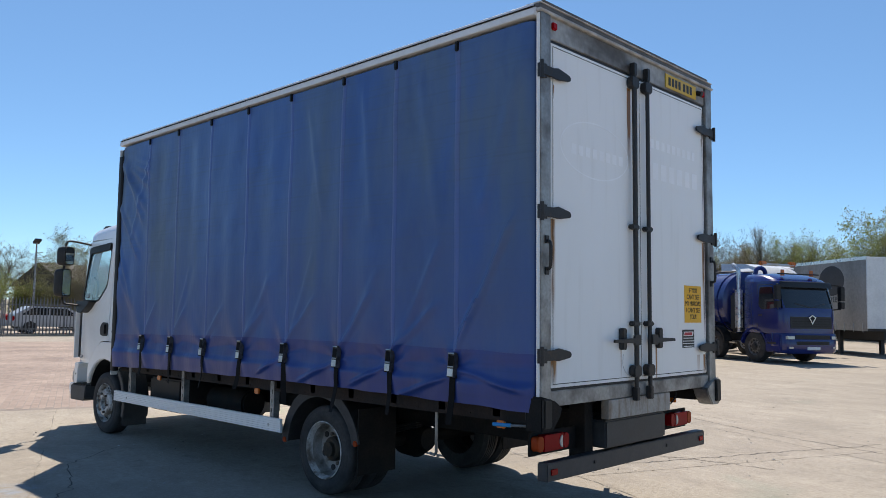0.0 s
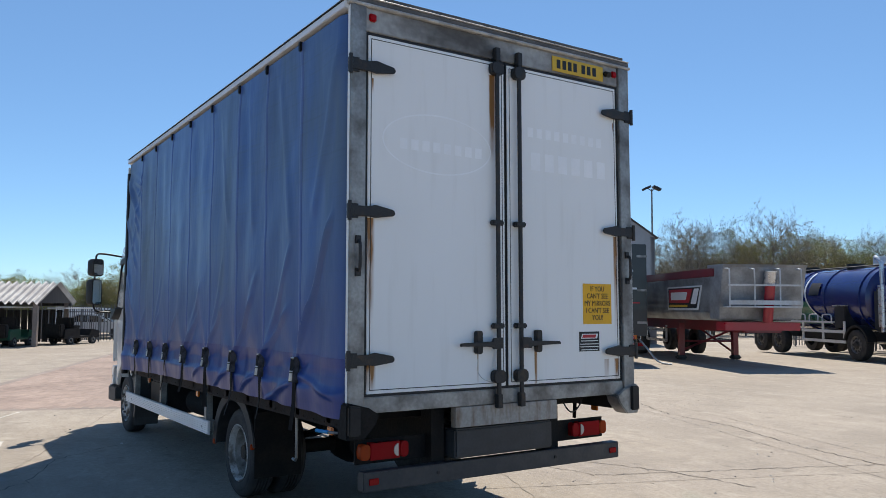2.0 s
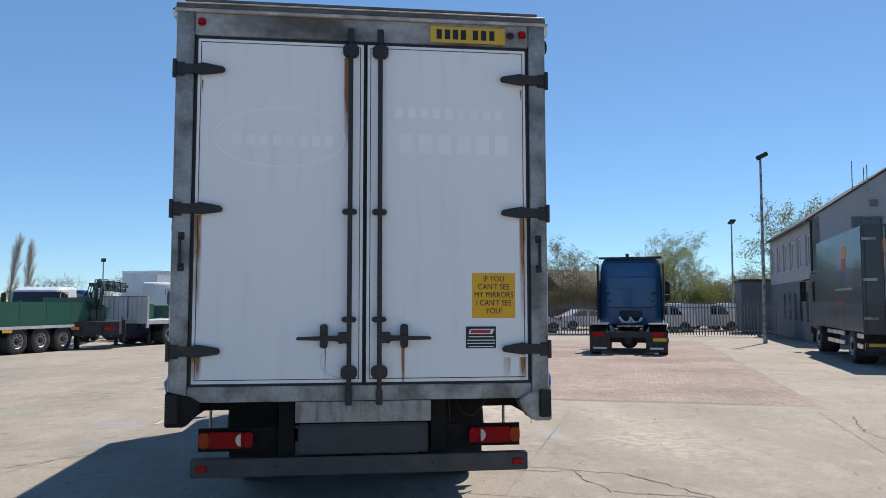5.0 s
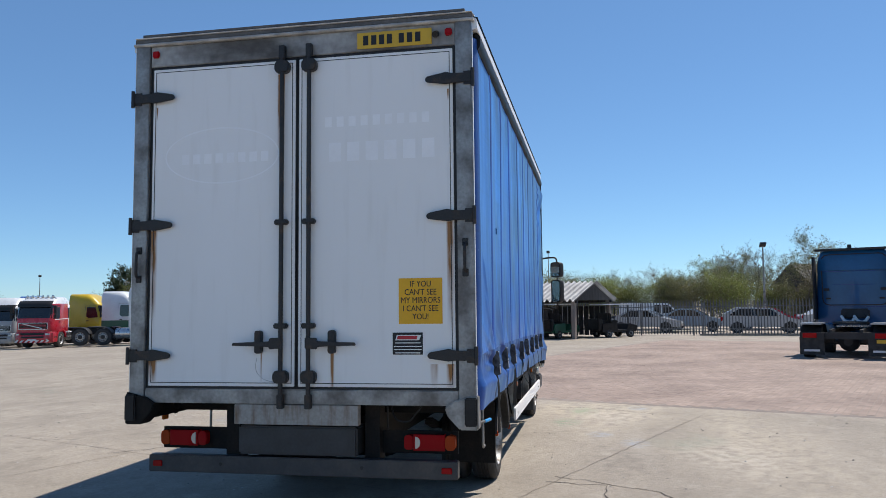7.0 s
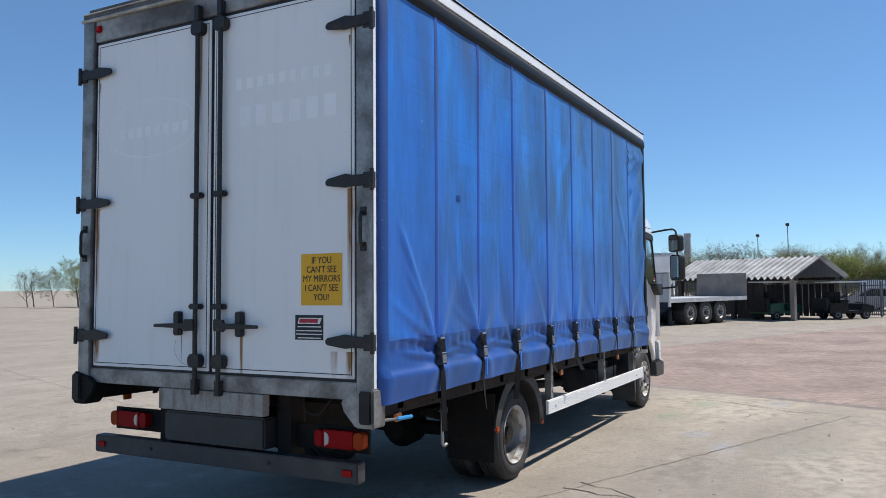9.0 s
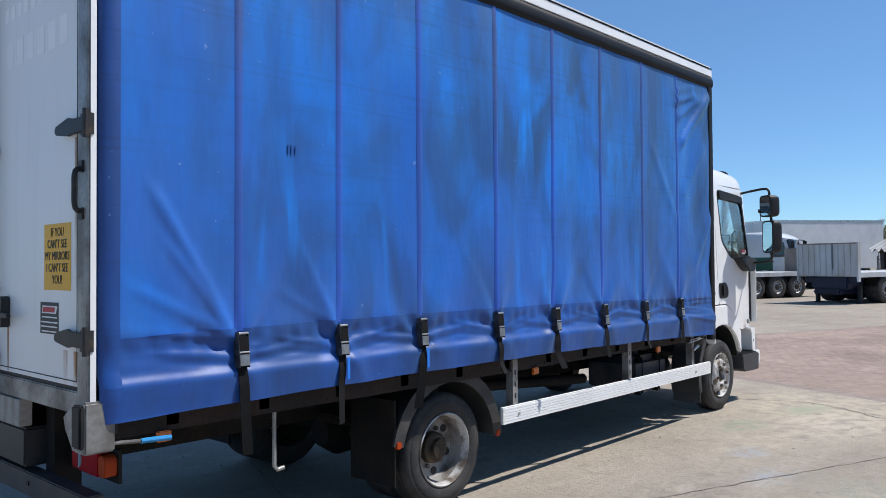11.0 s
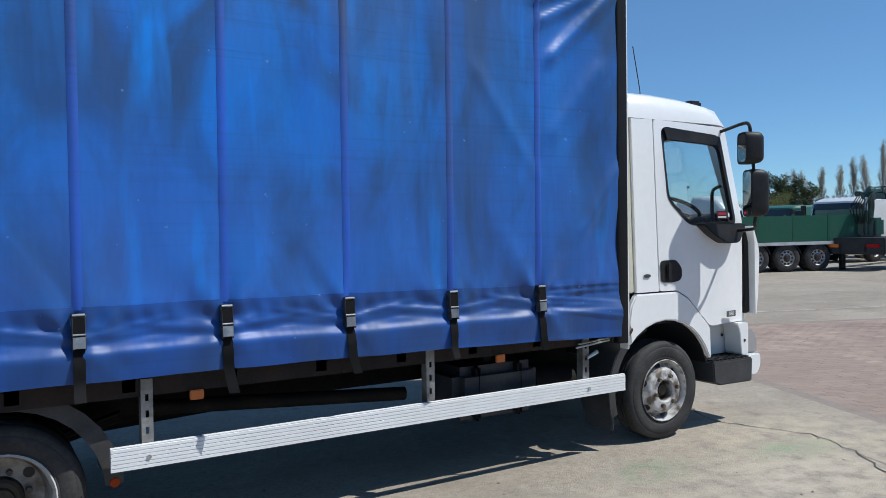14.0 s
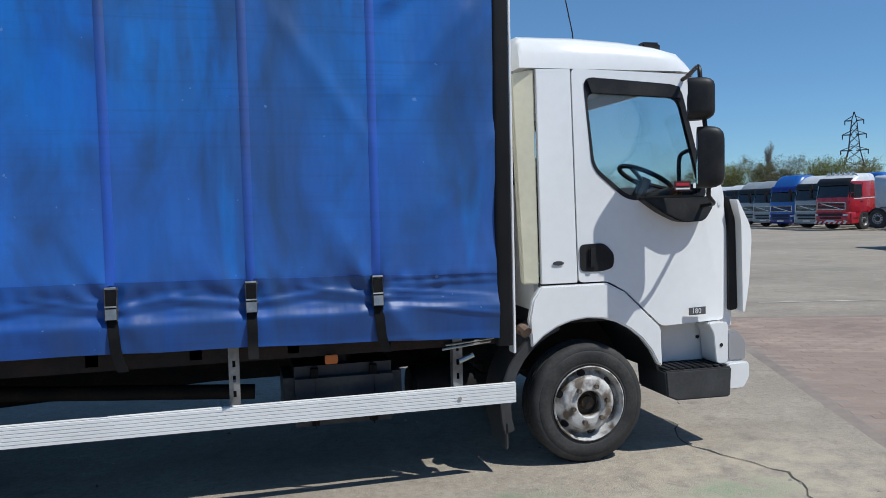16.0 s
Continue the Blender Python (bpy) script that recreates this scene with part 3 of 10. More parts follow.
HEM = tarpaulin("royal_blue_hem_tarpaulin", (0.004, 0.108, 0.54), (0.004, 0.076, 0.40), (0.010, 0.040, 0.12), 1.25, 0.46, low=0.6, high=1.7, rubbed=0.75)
# paler grey-blue for the pockets of the left curtain
POCKET_LEFT = tarpaulin("pale_pocket_tarpaulin", (0.05, 0.12, 0.42), (0.045, 0.10, 0.34), (0.11, 0.15, 0.23), 1.0)
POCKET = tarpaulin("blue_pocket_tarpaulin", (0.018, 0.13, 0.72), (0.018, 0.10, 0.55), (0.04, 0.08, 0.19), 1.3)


FRONT_FOLDS = (((-5.37, 3.19), (-5.66, 3.27), 0.03, 0.020), ((-5.37, 3.10), (-5.68, 3.19), 0.03, 0.026), ((-5.42, 2.97), (-5.76, 3.15), 0.035, 0.026),
               ((-5.98, 3.21), (-5.48, 2.75), 0.045, 0.036), ((-5.84, 2.67), (-5.48, 2.26), 0.06, 0.016), ((-4.90, 2.58), (-5.31, 2.01), 0.05, 0.007), ((-5.99, 2.0), (-5.74, 1.65), 0.04, 0.016))


SIDE_FOLDS = (((-0.68, 1.28), (-0.22, 2.1), 0.022, 0.030), ((-0.75, 1.25), (-0.5, 1.6), 0.03, 0.016), ((-1.3, 1.28), (-0.95, 1.55), 0.022, 0.022), ((-1.9, 1.3), (-1.6, 1.65), 0.022, 0.020), ((-2.65, 1.3), (-2.35, 1.6), 0.022, 0.018),
              ((-0.72, 1.12), (-1.15, 0.98), 0.018, 0.020), ((-1.36, 1.15), (-1.72, 1.02), 0.018, 0.020), ((-1.98, 1.15), (-2.4, 1.0), 0.018, 0.020), ((-2.70, 1.16), (-3.0, 1.04), 0.018, 0.018), ((-0.62, 1.16), (-0.2, 1.08), 0.02, 0.018),
              ((-3.35, 1.25), (-3.1, 1.5), 0.022, 0.016), ((-4.02, 1.25), (-3.8, 1.5), 0.022, 0.016), ((-4.69, 1.25), (-4.5, 1.5), 0.022, 0.016), ((-5.34, 1.25), (-5.15, 1.55), 0.022, 0.016),
              ((-5.9, 3.2), (-5.5, 2.6), 0.04, 0.022), ((-6.0, 2.7), (-5.6, 2.2), 0.035, 0.02), ((-5.98, 2.2), (-5.7, 1.7), 0.035, 0.016), ((-5.4, 3.1), (-5.7, 2.4), 0.03, 0.012))


# creases that lean away from the buckles of the shaded curtain
SIDE_FOLDS += (((-1.27, 1.32), (-0.88, 1.98), 0.030, 0.013), ((-1.90, 1.30), (-1.52, 1.82), 0.034, 0.011), ((-2.63, 1.30), (-2.36, 1.95), 0.032, 0.011), ((-3.31, 1.30), (-3.0, 1.78), 0.034, 0.010), ((-4.65, 1.32), (-4.42, 1.9), 0.034, 0.010),
               ((-0.10, 3.25), (-0.45, 2.3), 0.05, 0.014), ((-1.05, 3.2), (-0.86, 2.2), 0.045, 0.010), ((-1.7, 3.3), (-1.58, 2.3), 0.04, 0.010), ((-2.4, 3.2), (-2.2, 2.4), 0.04, 0.010))


RIGHT_FOLDS = (((-0.65, 1.29), (-0.30, 1.86), 0.028, 0.013), ((-0.64, 1.28), (-0.38, 1.62), 0.018, 0.010), ((-0.63, 1.27), (-0.24, 1.46), 0.020, 0.009), ((-0.60, 1.26), (-0.15, 1.31), 0.014, 0.007), ((-1.27, 1.28), (-1.02, 1.42), 0.018, 0.007), ((-1.27, 1.29), (-1.1, 1.62), 0.022, 0.006))


def ridge(x, z, a, b, w):
    """1 along the line from a to b, falling off to its sides and ends."""
    ax, az, lx, lz = x - a[0], z - a[1], b[0] - a[0], b[1] - a[1]
    n = math.hypot(lx, lz)
    along, across = (ax * lx + az * lz) / n, (ax * lz - az * lx) / n
    end = max(0.0, -along, along - n)
    return math.exp(-(across / w) ** 2) * math.exp(-(end / 0.09) ** 2)


def drape(x, z, seed):
    """How far the curtain stands out of its plane."""
    d = 0.004 * math.sin(2 * math.pi * x / 0.66 + seed) + 0.016 * (noise.noise(Vector((x * 0.9, z * 0.35, seed))))
    d += 0.005 * noise.noise(Vector((x * 3.2, z * 0.6, seed + 4)))
    hem = max(0.0, 1.0 - abs(z - 1.0) / 0.5)
    d += 0.0035 * hem * noise.noise(Vector((x * 5.5, z * 9, seed + 1))) + 0.005 * hem * noise.noise(Vector((x * 1.7, z * 2.5, seed + 9)))
    fold = 1.105 + 0.008 * noise.noise(Vector((x * 1.3, 2.0, seed)))
    d += 0.028 / (1 + math.exp((z - fold) / 0.010)) - 0.021 * max(0.0, min(1.0, (fold - 0.02 - z) / 0.14)) - 0.010 * math.exp(-((z - 1.22) / 0.05) ** 2)
    for i, sx in enumerate(STRAPS):
        dx, dz = x - sx, z - 1.2
        if abs(dx) > 0.75:
            continue
        d -= 0.012 * math.exp(-(dx / 0.05) ** 2) * math.exp(-(dz / 0.2) ** 2)
        r = math.hypot(dx, dz)
        if dz > -0.28 and r > 0.03:
            th = math.atan2(dx, abs(dz) + 0.05)
            d += 0.014 * (1.0 if dz > 0 else 0.45) * math.cos(7 * th + i * 1.9 + seed) * math.exp(-r / 0.30) * min(1, r / 0.12)
            skew = dx * 0.9 - dz * (0.6 if (i + int(seed)) % 2 else -0.5)
            d += 0.012 * math.exp(-(skew / 0.05) ** 2) * math.exp(-r / 0.35) * min(1, r / 0.1)
    front = max(0.0, min(1.0, (-5.2 - x) / 0.75))
    d += front * 0.03 * noise.noise(Vector((x * 3 + z * 1.6, z * 1.3 - x * 1.2, seed + 2)))
    if x < -4.8:
        for a, b, w, h in FRONT_FOLDS:
            d += h * ridge(x, z, a, b, w)
    if seed < 5:
        d *= 0.75
        # the other side hangs slacker, in upright folds and slanting creases
        d += 0.007 * math.sin(2 * math.pi * (x + 0.06 * noise.noise(Vector((z * 0.8, x, 1.0)))) / 0.335) * (0.6 + 0.6 * noise.noise(Vector((x * 0.8, z * 0.6, 7.0))))
        d += 0.010 * noise.noise(Vector((x * 2.2 + z * 0.7, z * 0.8, 12.0))) + 0.006 * noise.noise(Vector((x * 5.0 - z * 2.0, z * 2.4, 15.0)))
        for a, b, w, h in SIDE_FOLDS:
            d += h * ridge(x, z, a, b, w)
    rear = max(0.0, min(1.0, (x + 0.75) / 0.6))
    if seed > 5:
        crease = (x + 0.52) * 0.9 + (z - 1.55) * 0.35
        d += rear * 0.010 * math.exp(-(crease / 0.03) ** 2) * max(0.0, 1 - abs(z - 1.5) / 0.4)
        # creases that fan out of the two rearmost buckles
        for a, b, w, h in RIGHT_FOLDS:
            d += h * ridge(x, z, a, b, w)
        # short puckers along the seam and slanting tucks in the hem
        d += 0.004 * math.exp(-((z - 1.25) / 0.04) ** 2) * math.sin(x * 58 + 5 * noise.noise(Vector((x * 2, 0, 3))))
        for i, sx in enumerate(STRAPS):
            for side in (-1, 1):
                d += 0.006 * ridge(x, z, (sx + side * 0.06, 1.17), (sx + side * 0.34, 1.225 if i % 2 else 1.20), 0.014) - 0.005 * ridge(x, z, (sx + side * 0.05, 1.13), (sx + side * 0.3, 1.155), 0.014)
        if x < -5.35:
            for k in range(5):
                d += 0.007 * ridge(x, z, (-5.42 - 0.02 * k, 1.12 + 0.035 * k), (-5.95, 1.05 + 0.055 * k + 0.02 * math.sin(k * 2.3)), 0.012)
    return d * min(1.0, max(0.0, 3.37 - z) / 0.2 + 0.05)


def bottom_z(x):
    return 0.955 - 0.055 * (abs(x + 2.4) / 3.6) ** 2.2 + 0.0025 * math.sin(x * 9.2)


def tuck(x):
    """The rear edge rolls in round its pole."""
    u = max(0.0, min(0.985, (x + 0.125) / 0.10))
    return 0.055 * (1 - math.sqrt(1 - u * u))


def cloth(bm, side, seed, x0, x1, nx, v0, v1, nv, proud=0.0, bulge=0.0):
    """A stretch of curtain: v runs from 0 at its lower edge to 1 at its top."""
    rows = []
    for i in range(nx + 1):
        x = x0 + (x1 - x0) * i / nx
        col = []
        for j in range(nv + 1):
            v = v0 + (v1 - v0) * (j / nv)
            z = bottom_z(x) + ((3.40 if side > 0 else 3.446) - bottom_z(x)) * v
            col.append(bm.verts.new((x, side * (1.245 + proud + bulge * math.sin(math.pi * i / nx) + drape(x, z, seed) - tuck(x)), z)))
        rows.append(col)
    for a, b in zip(rows, rows[1:]):
        for j in range(nv):
            bm.faces.new((a[j], b[j], b[j + 1], a[j + 1]))
    return rows


def thicken(bm, depth, side):
    faces = bm.faces[:]
    made = bmesh.ops.extrude_face_region(bm, geom=faces)["geom"]
    for v in made:
        if isinstance(v, bmesh.types.BMVert):
            v.co.y -= side * depth


SPLIT = 0.138
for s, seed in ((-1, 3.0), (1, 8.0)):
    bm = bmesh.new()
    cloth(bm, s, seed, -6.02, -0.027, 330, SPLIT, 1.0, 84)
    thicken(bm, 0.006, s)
    part("curtain", bm, CURTAIN if s > 0 else CURTAIN_LEFT, lorry, "bright blue tarpaulin curtain with vertical grime streaks" if s > 0 else "creased blue tarpaulin curtain coloured deeper for its shaded side", smooth=60)
    bm = bmesh.new()
    cloth(bm, s, seed, -6.02, -0.027, 330, 0.0, SPLIT + 0.006, 34, 0.004)
    thicken(bm, 0.008, s)
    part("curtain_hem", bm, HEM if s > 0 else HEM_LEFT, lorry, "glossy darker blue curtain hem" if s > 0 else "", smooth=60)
    if s > 0:
        bm = bmesh.new()
        cloth(bm, s, seed, -0.105, -0.026, 8, 0.0, 1.0, 60, 0.006)
        thicken(bm, 0.004, s)
        part("curtain_edge_band", bm, HEM, lorry, "deeper blue band down the rear edge", smooth=60)
    for sx in STRAPS:
        bm = bmesh.new()
        cloth(bm, s, seed, sx - 0.023, sx + 0.023, 6, SPLIT, 1.0, 50, 0.0012, 0.006)
        thicken(bm, 0.004, s)
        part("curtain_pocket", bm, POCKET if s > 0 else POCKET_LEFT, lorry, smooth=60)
    # straps with over-centre buckles
    for k, sx in enumerate(STRAPS):
        out = 1.245 + drape(sx, 1.19, seed)
        bm = bmesh.new()
        tilt = radians(5)
        fm = Matrix.Translation((sx, s * (out + 0.036), 1.195)) @ Matrix.Rotation(s * tilt, 4, "X")
        for px in (-0.029, 0.025):
            box(bm, px, px + 0.004, -0.022, 0.022, -0.085, 0.085, fm)
        box(bm, -0.025, 0.025, s * 0.014 - 0.006, s * 0.014 + 0.006, -0.075, -0.022, fm)
        box(bm, -0.03, 0.03, s * 0.004 - 0.004, s * 0.004 + 0.004, 0.06, 0.085, fm)
        cyl(bm, fm @ Vector((-0.034, 0, 0.07)), fm @ Vector((0.034, 0, 0.07)), 0.008, 8)
        cyl(bm, fm @ Vector((-0.034, 0, -0.03)), fm @ Vector((0.034, 0, -0.03)), 0.009, 8)
        buckle = part("strap_buckle", bm, STRAP_STEEL, lorry, "worn steel curtain buckle", bevel=0.0015)
        bm = bmesh.new()
        box(bm, -0.026, 0.026, s * 0.021 - 0.003, s * 0.021 + 0.003, -0.076, -0.024, fm)
        part("buckle_plate", bm, CHROME, buckle, "bright steel buckle plate")
        for pz, py, pr in ((0.078, 0.018, 0.006), (-0.012, 0.02, 0.005)):
            bm = bmesh.new()
            cyl(bm, fm @ Vector((-0.027, s * py, pz)), fm @ Vector((0.027, s * py, pz)), pr, 8)
            part("buckle_pin", bm, CHROME, buckle)
        bm = bmesh.new()
        box(bm, -0.0235, 0.0235, s * 0.016 - 0.006, s * 0.016 + 0.006, -0.02, 0.064, fm)
        part("buckle_webbing", bm, WEBBING, buckle)
        bm = bmesh.new()
        random.seed(k * 7 + int(seed))
        lean, length = random.uniform(-0.03, 0.03), (random.uniform(0.19, 0.26) if sx > -2 else random.uniform(0.05, 0.11)) if s > 0 else random.uniform(0.10, 0.2)
        low = max(1.245 + drape(sx, z, seed) for z in (1.09, 1.06, 1.02, 0.97)) + 0.016
        path = [(sx, out + 0.036, 1.13), (sx + lean * 0.3, max(out + 0.03, low), 1.04), (sx + lean * 0.6, max(out + 0.03, low), 0.95), (sx + lean * 1.6, low + random.uniform(-0.01, 0.05), 0.95 - length)]
        pts = smooth_path(path, 5)
        twist = random.uniform(-0.5, 0.5)
        rows = []
        for i, p in enumerate(pts):
            a = twist * i / len(pts)
            w = 0.026
            rows.append([bm.verts.new((p.x - w * math.cos(a), s * (p.y + w * math.sin(a)), p.z)), bm.verts.new((p.x + w * math.cos(a), s * (p.y - w * math.sin(a)), p.z))])
        for a, b in zip(rows, rows[1:]):
            bm.faces.new((a[0], a[1], b[1], b[0]))
        thicken(bm, 0.003, s)
        part("strap", bm, WEBBING, lorry, "hanging black webbing strap", smooth=60)
        if s > 0 and k in (1, 2):
            bm = bmesh.new()
            box(bm, sx - 0.034, sx - 0.016, low + 0.006, low + 0.009, 0.985, 1.10)
            part("strap_tag", bm, TAG_BLUE, lorry, "blue strap tag")
    rise = 0.0 if s > 0 else 0.026
    if s < 0:
        for sx in STRAPS:
            bm = bmesh.new()
            box(bm, sx - 0.014, sx + 0.014, -1.268, -1.240, 3.385, 3.452)
            part("curtain_roller", bm, CURTAIN_EDGE, lorry, "small dark curtain roller tab", bevel=0.004)
    # cantrail: aluminium edge over a black curtain track
    bm = bmesh.new()
    sheet(bm, [(1.10, 3.538), (1.225, 3.533), (1.256, 3.522), (1.26, 3.448 + rise), (1.225, 3.446 + rise), (1.10, 3.446 + rise)], 6.11, lambda u, v, d: (-6.12 + d, s * u, v))
    # the left rail takes the greyer aluminium: its shade is put into the colour
    part("roof_rail", bm, ALU if s > 0 else RAIL_ALU, lorry, "weathered white aluminium roof rail", bevel=0.004)
    bm = bmesh.new()
    sheet(bm, [(1.12, 3.540), (1.225, 3.535), (1.262, 3.524), (1.264, 3.529), (1.228, 3.543), (1.12, 3.548)], 6.10, lambda u, v, d: (-6.12 + d, s * u, v))
    part("roof_edge", bm, CURTAIN_EDGE, lorry, "black edge of the roof sheet")
    bm = bmesh.new()
    sheet(bm, [(1.10, 3.549), (1.228, 3.544), (1.240, 3.541), (1.240, 3.556), (1.222, 3.566), (1.10, 3.570)], 6.09, lambda u, v, d: (-6.12 + d, s * u, v))
    part("roof_lip", bm, RAIL_ALU, lorry, "pale folded lip of the roof sheet", bevel=0.002)
    bm = bmesh.new()
    sheet(bm, [(1.20, 3.445), (1.25, 3.445), (1.264, 3.43), (1.271, 3.405), (1.271, 3.37), (1.264, 3.345), (1.25, 3.330), (1.20, 3.33)], 6.03, lambda u, v, d: (-6.115 + d, s * (u if s > 0 else u - 0.045), v))
    part("curtain_track", bm, CURTAIN_EDGE, lorry, "black curtain track under the roof rail")
    # front pole and edge
    bm = bmesh.new()
    sheet(bm, rounded([(-6.112, 1.20), (-6.015, 1.20), (-6.015, 1.266), (-6.112, 1.266)], 0.022), 2.49, lambda u, v, d: (u, s * v, 0.85 + d))
    part("curtain_pole", bm, CURTAIN_EDGE, lorry, "black curtain pole at the front edge")
    bm = bmesh.new()
    box(bm, -6.130, -6.114, s * 1.17, s * 1.25, 0.80, 3.43)
    part("front_post", bm, CAB_WHITE, lorry, "white front corner post", bevel=0.004)
    bm = bmesh.new()
    cyl(bm, (-0.10, s * 1.19, 0.88), (-0.10, s * 1.19, 3.40), 0.022, 12)
    part("rear_curtain_pole", bm, BLACK, lorry)
    # side bearer below the curtain
    bm = bmesh.new()
    sheet(bm, [(1.10, 0.845), (1.15, 0.845), (1.15, 0.975), (1.10, 0.975)], 5.95, lambda u, v, d: (-6.06 + d, s * u, v))
    for i in range(34):
        x = -5.9 + i * 0.17
        cyl(bm, (x, s * 1.15, 0.87), (x, s * 1.154, 0.87), 0.006, 6)
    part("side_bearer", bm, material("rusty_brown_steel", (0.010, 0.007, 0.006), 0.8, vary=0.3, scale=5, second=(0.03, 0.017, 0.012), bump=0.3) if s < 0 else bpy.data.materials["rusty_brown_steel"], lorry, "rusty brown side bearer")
    # side guard
    bm = bmesh.new()
    prof = [(0, 0.498)]
    for i in range(6):
        z = 0.502 + i * 0.0185
        prof += [(0.024, z), (0.024, z + 0.0135), (0.019, z + 0.015), (0.019, z + 0.0170)]
    prof += [(0.022, 0.615), (0, 0.617)]
    sheet(bm, prof, 3.34, lambda u, v, d: (-6.145 + d, s * (1.165 + u), v + 0.003 * (1 - d / 3.34)))
    guard = part("side_guard", bm, ALU, lorry, "ribbed white aluminium side guard rail")
    for x in (-5.81, -2.98):
        bm = bmesh.new()
        cyl(bm, (x, s * 1.188, 0.555), (x, s * 1.195, 0.555), 0.012, 6)
        part("bolt", bm, CHROME, guard)
    for x in (-5.81, -4.59, -2.98):
        bm = bmesh.new()
        outline = [(x - 0.028, 0.51), (x + 0.028, 0.51), (x + 0.028, 0.93), (x - 0.028, 0.93)]
        slots = [[(x - 0.008, z), (x + 0.008, z), (x + 0.008, z + 0.035), (x - 0.008, z + 0.035)] for z in (0.66, 0.74, 0.82)]
        sheet(bm, outline, 0.006, lambda u, v, d: (u, s * (1.16 - d), v), slots)
        box(bm, x + 0.022, x + 0.028, s * 1.10, s * 1.153, 0.51, 0.93)
        part("side_guard_post", bm, GALV, lorry)
    for x in (-0.35, -3.22, -5.1):
        bm = bmesh.new()
        box(bm, x - 0.035, x + 0.035, s * 1.15, s * 1.17, 0.80, 0.85)
        part("side_marker_lamp", bm, AMBER, lorry, "small amber side marker", bevel=0.005)

# latch of the tensioned curtain at its front foot
for a, b, w in (((-5.72, 1.165, 0.835), (-6.0, 1.185, 0.868), 0.007), ((-5.74, 1.165, 0.858), (-6.02, 1.185, 0.885), 0.006), ((-5.82, 1.16, 0.76), (-5.90, 1.175, 0.795), 0.014)):
    bm = bmesh.new()
    cyl(bm, a, b, w, 8)
    part("latch_rod", bm, CHROME, lorry, "worn steel curtain latch rod")

# roof skin, front bulkhead, load floor
bm = bmesh.new()
sheet(bm, [(-1.14, 3.46), (-1.15, 3.552), (-0.6, 3.566), (0, 3.571), (0.6, 3.566), (1.15, 3.552), (1.14, 3.46)], 6.09, lambda u, v, d: (-6.12 + d, u, v))
part("roof", bm, material("dull_dark_roof_edge", (0.09, 0.09, 0.092), 0.6, vary=0.2, scale=3), lorry, "dull dark roof sheet")
bm = bmesh.new()
box(bm, -6.125, -6.095, -1.19, 1.19, 0.90, 3.46)
part("front_bulkhead", bm, WHITE, lorry, "white front bulkhead")
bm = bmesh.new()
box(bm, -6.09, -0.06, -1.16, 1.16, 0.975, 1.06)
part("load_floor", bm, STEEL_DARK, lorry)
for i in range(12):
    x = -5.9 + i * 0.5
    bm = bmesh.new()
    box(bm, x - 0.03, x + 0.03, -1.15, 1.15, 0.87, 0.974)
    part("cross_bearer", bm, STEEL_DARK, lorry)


# ---- rear frame and doors ----
def door_paint():
    """White panel with rust that has run down from the fittings."""
    m = bpy.data.materials.new("rust_streaked_white_door")
    m.use_nodes = True
    n, l = m.node_tree.nodes, m.node_tree.links
    b = n["Principled BSDF"]
    co = n.new("ShaderNodeTexCoord").outputs["Object"]
    sep = n.new("ShaderNodeSeparateXYZ")
    l.new(co, sep.inputs[0])
    y, z = sep.outputs[1], sep.outputs[2]
    c = mix_colour(n, l, noise_out(n, l, co, 0.8, 4, (1, 1, 0.6), 0.35, 0.75), (0.88, 0.88, 0.87), (0.82, 0.815, 0.79))
    c = mix_colour(n, l, add_math(n, l, "MULTIPLY", noise_out(n, l, co, 5, 4, (1, 2.5, 0.25), 0.55, 0.8), 0.25), c, (0.62, 0.60, 0.55))
    ragged = noise_out(n, l, co, 9, 4, (1, 4, 0.5), 0.3, 0.7)
    total = None
    for y0, top, run, width, force in ((-1.07, 2.16, 0.66, 0.032, 0.9), (-1.065, 1.26, 0.18, 0.04, 1.2), (1.065, 2.16, 0.75, 0.028, 0.9), (1.06, 1.23, 0.19, 0.034, 0.9), (0.95, 1.23, 0.16, 0.03, 0.45),
                                       (-0.118, 3.23, 0.62, 0.030, 1.5), (-0.25, 1.30, 0.22, 0.008, 0.5), (0.255, 1.32, 0.34, 0.016, 1.0), (-1.06, 3.05, 0.1, 0.008, 0.8), (1.06, 3.05, 0.08, 0.008, 0.8)):
        across = add_math(n, l, "SUBTRACT", 1.0, add_math(n, l, "DIVIDE", add_math(n, l, "ABSOLUTE", add_math(n, l, "SUBTRACT", y, y0)), width), True)
        down = add_math(n, l, "DIVIDE", add_math(n, l, "SUBTRACT", top, z), run)
        fade = add_math(n, l, "MULTIPLY", add_math(n, l, "SUBTRACT", 1.0, down, True), add_math(n, l, "GREATER_THAN", down, 0.0))
        k = add_math(n, l, "MULTIPLY", add_math(n, l, "MULTIPLY", across, fade), force * 2.6)
        total = k if total is None else add_math(n, l, "MAXIMUM", total, k)
    fac = add_math(n, l, "MULTIPLY", total, add_math(n, l, "ADD", ragged, 0.35), True)
    c = mix_colour(n, l, fac, c, (0.30, 0.135, 0.035))
    l.new(c, b.inputs["Base Color"])
    b.inputs["Roughness"].default_value = 0.38
    return m


DOOR = door_paint()
SEAL = material("black_door_seal", (0.015, 0.015, 0.016), 0.6)
GHOST = material("faint_ghost_paint", (0.945, 0.95, 0.955), 0.6, vary=0.03, scale=4)


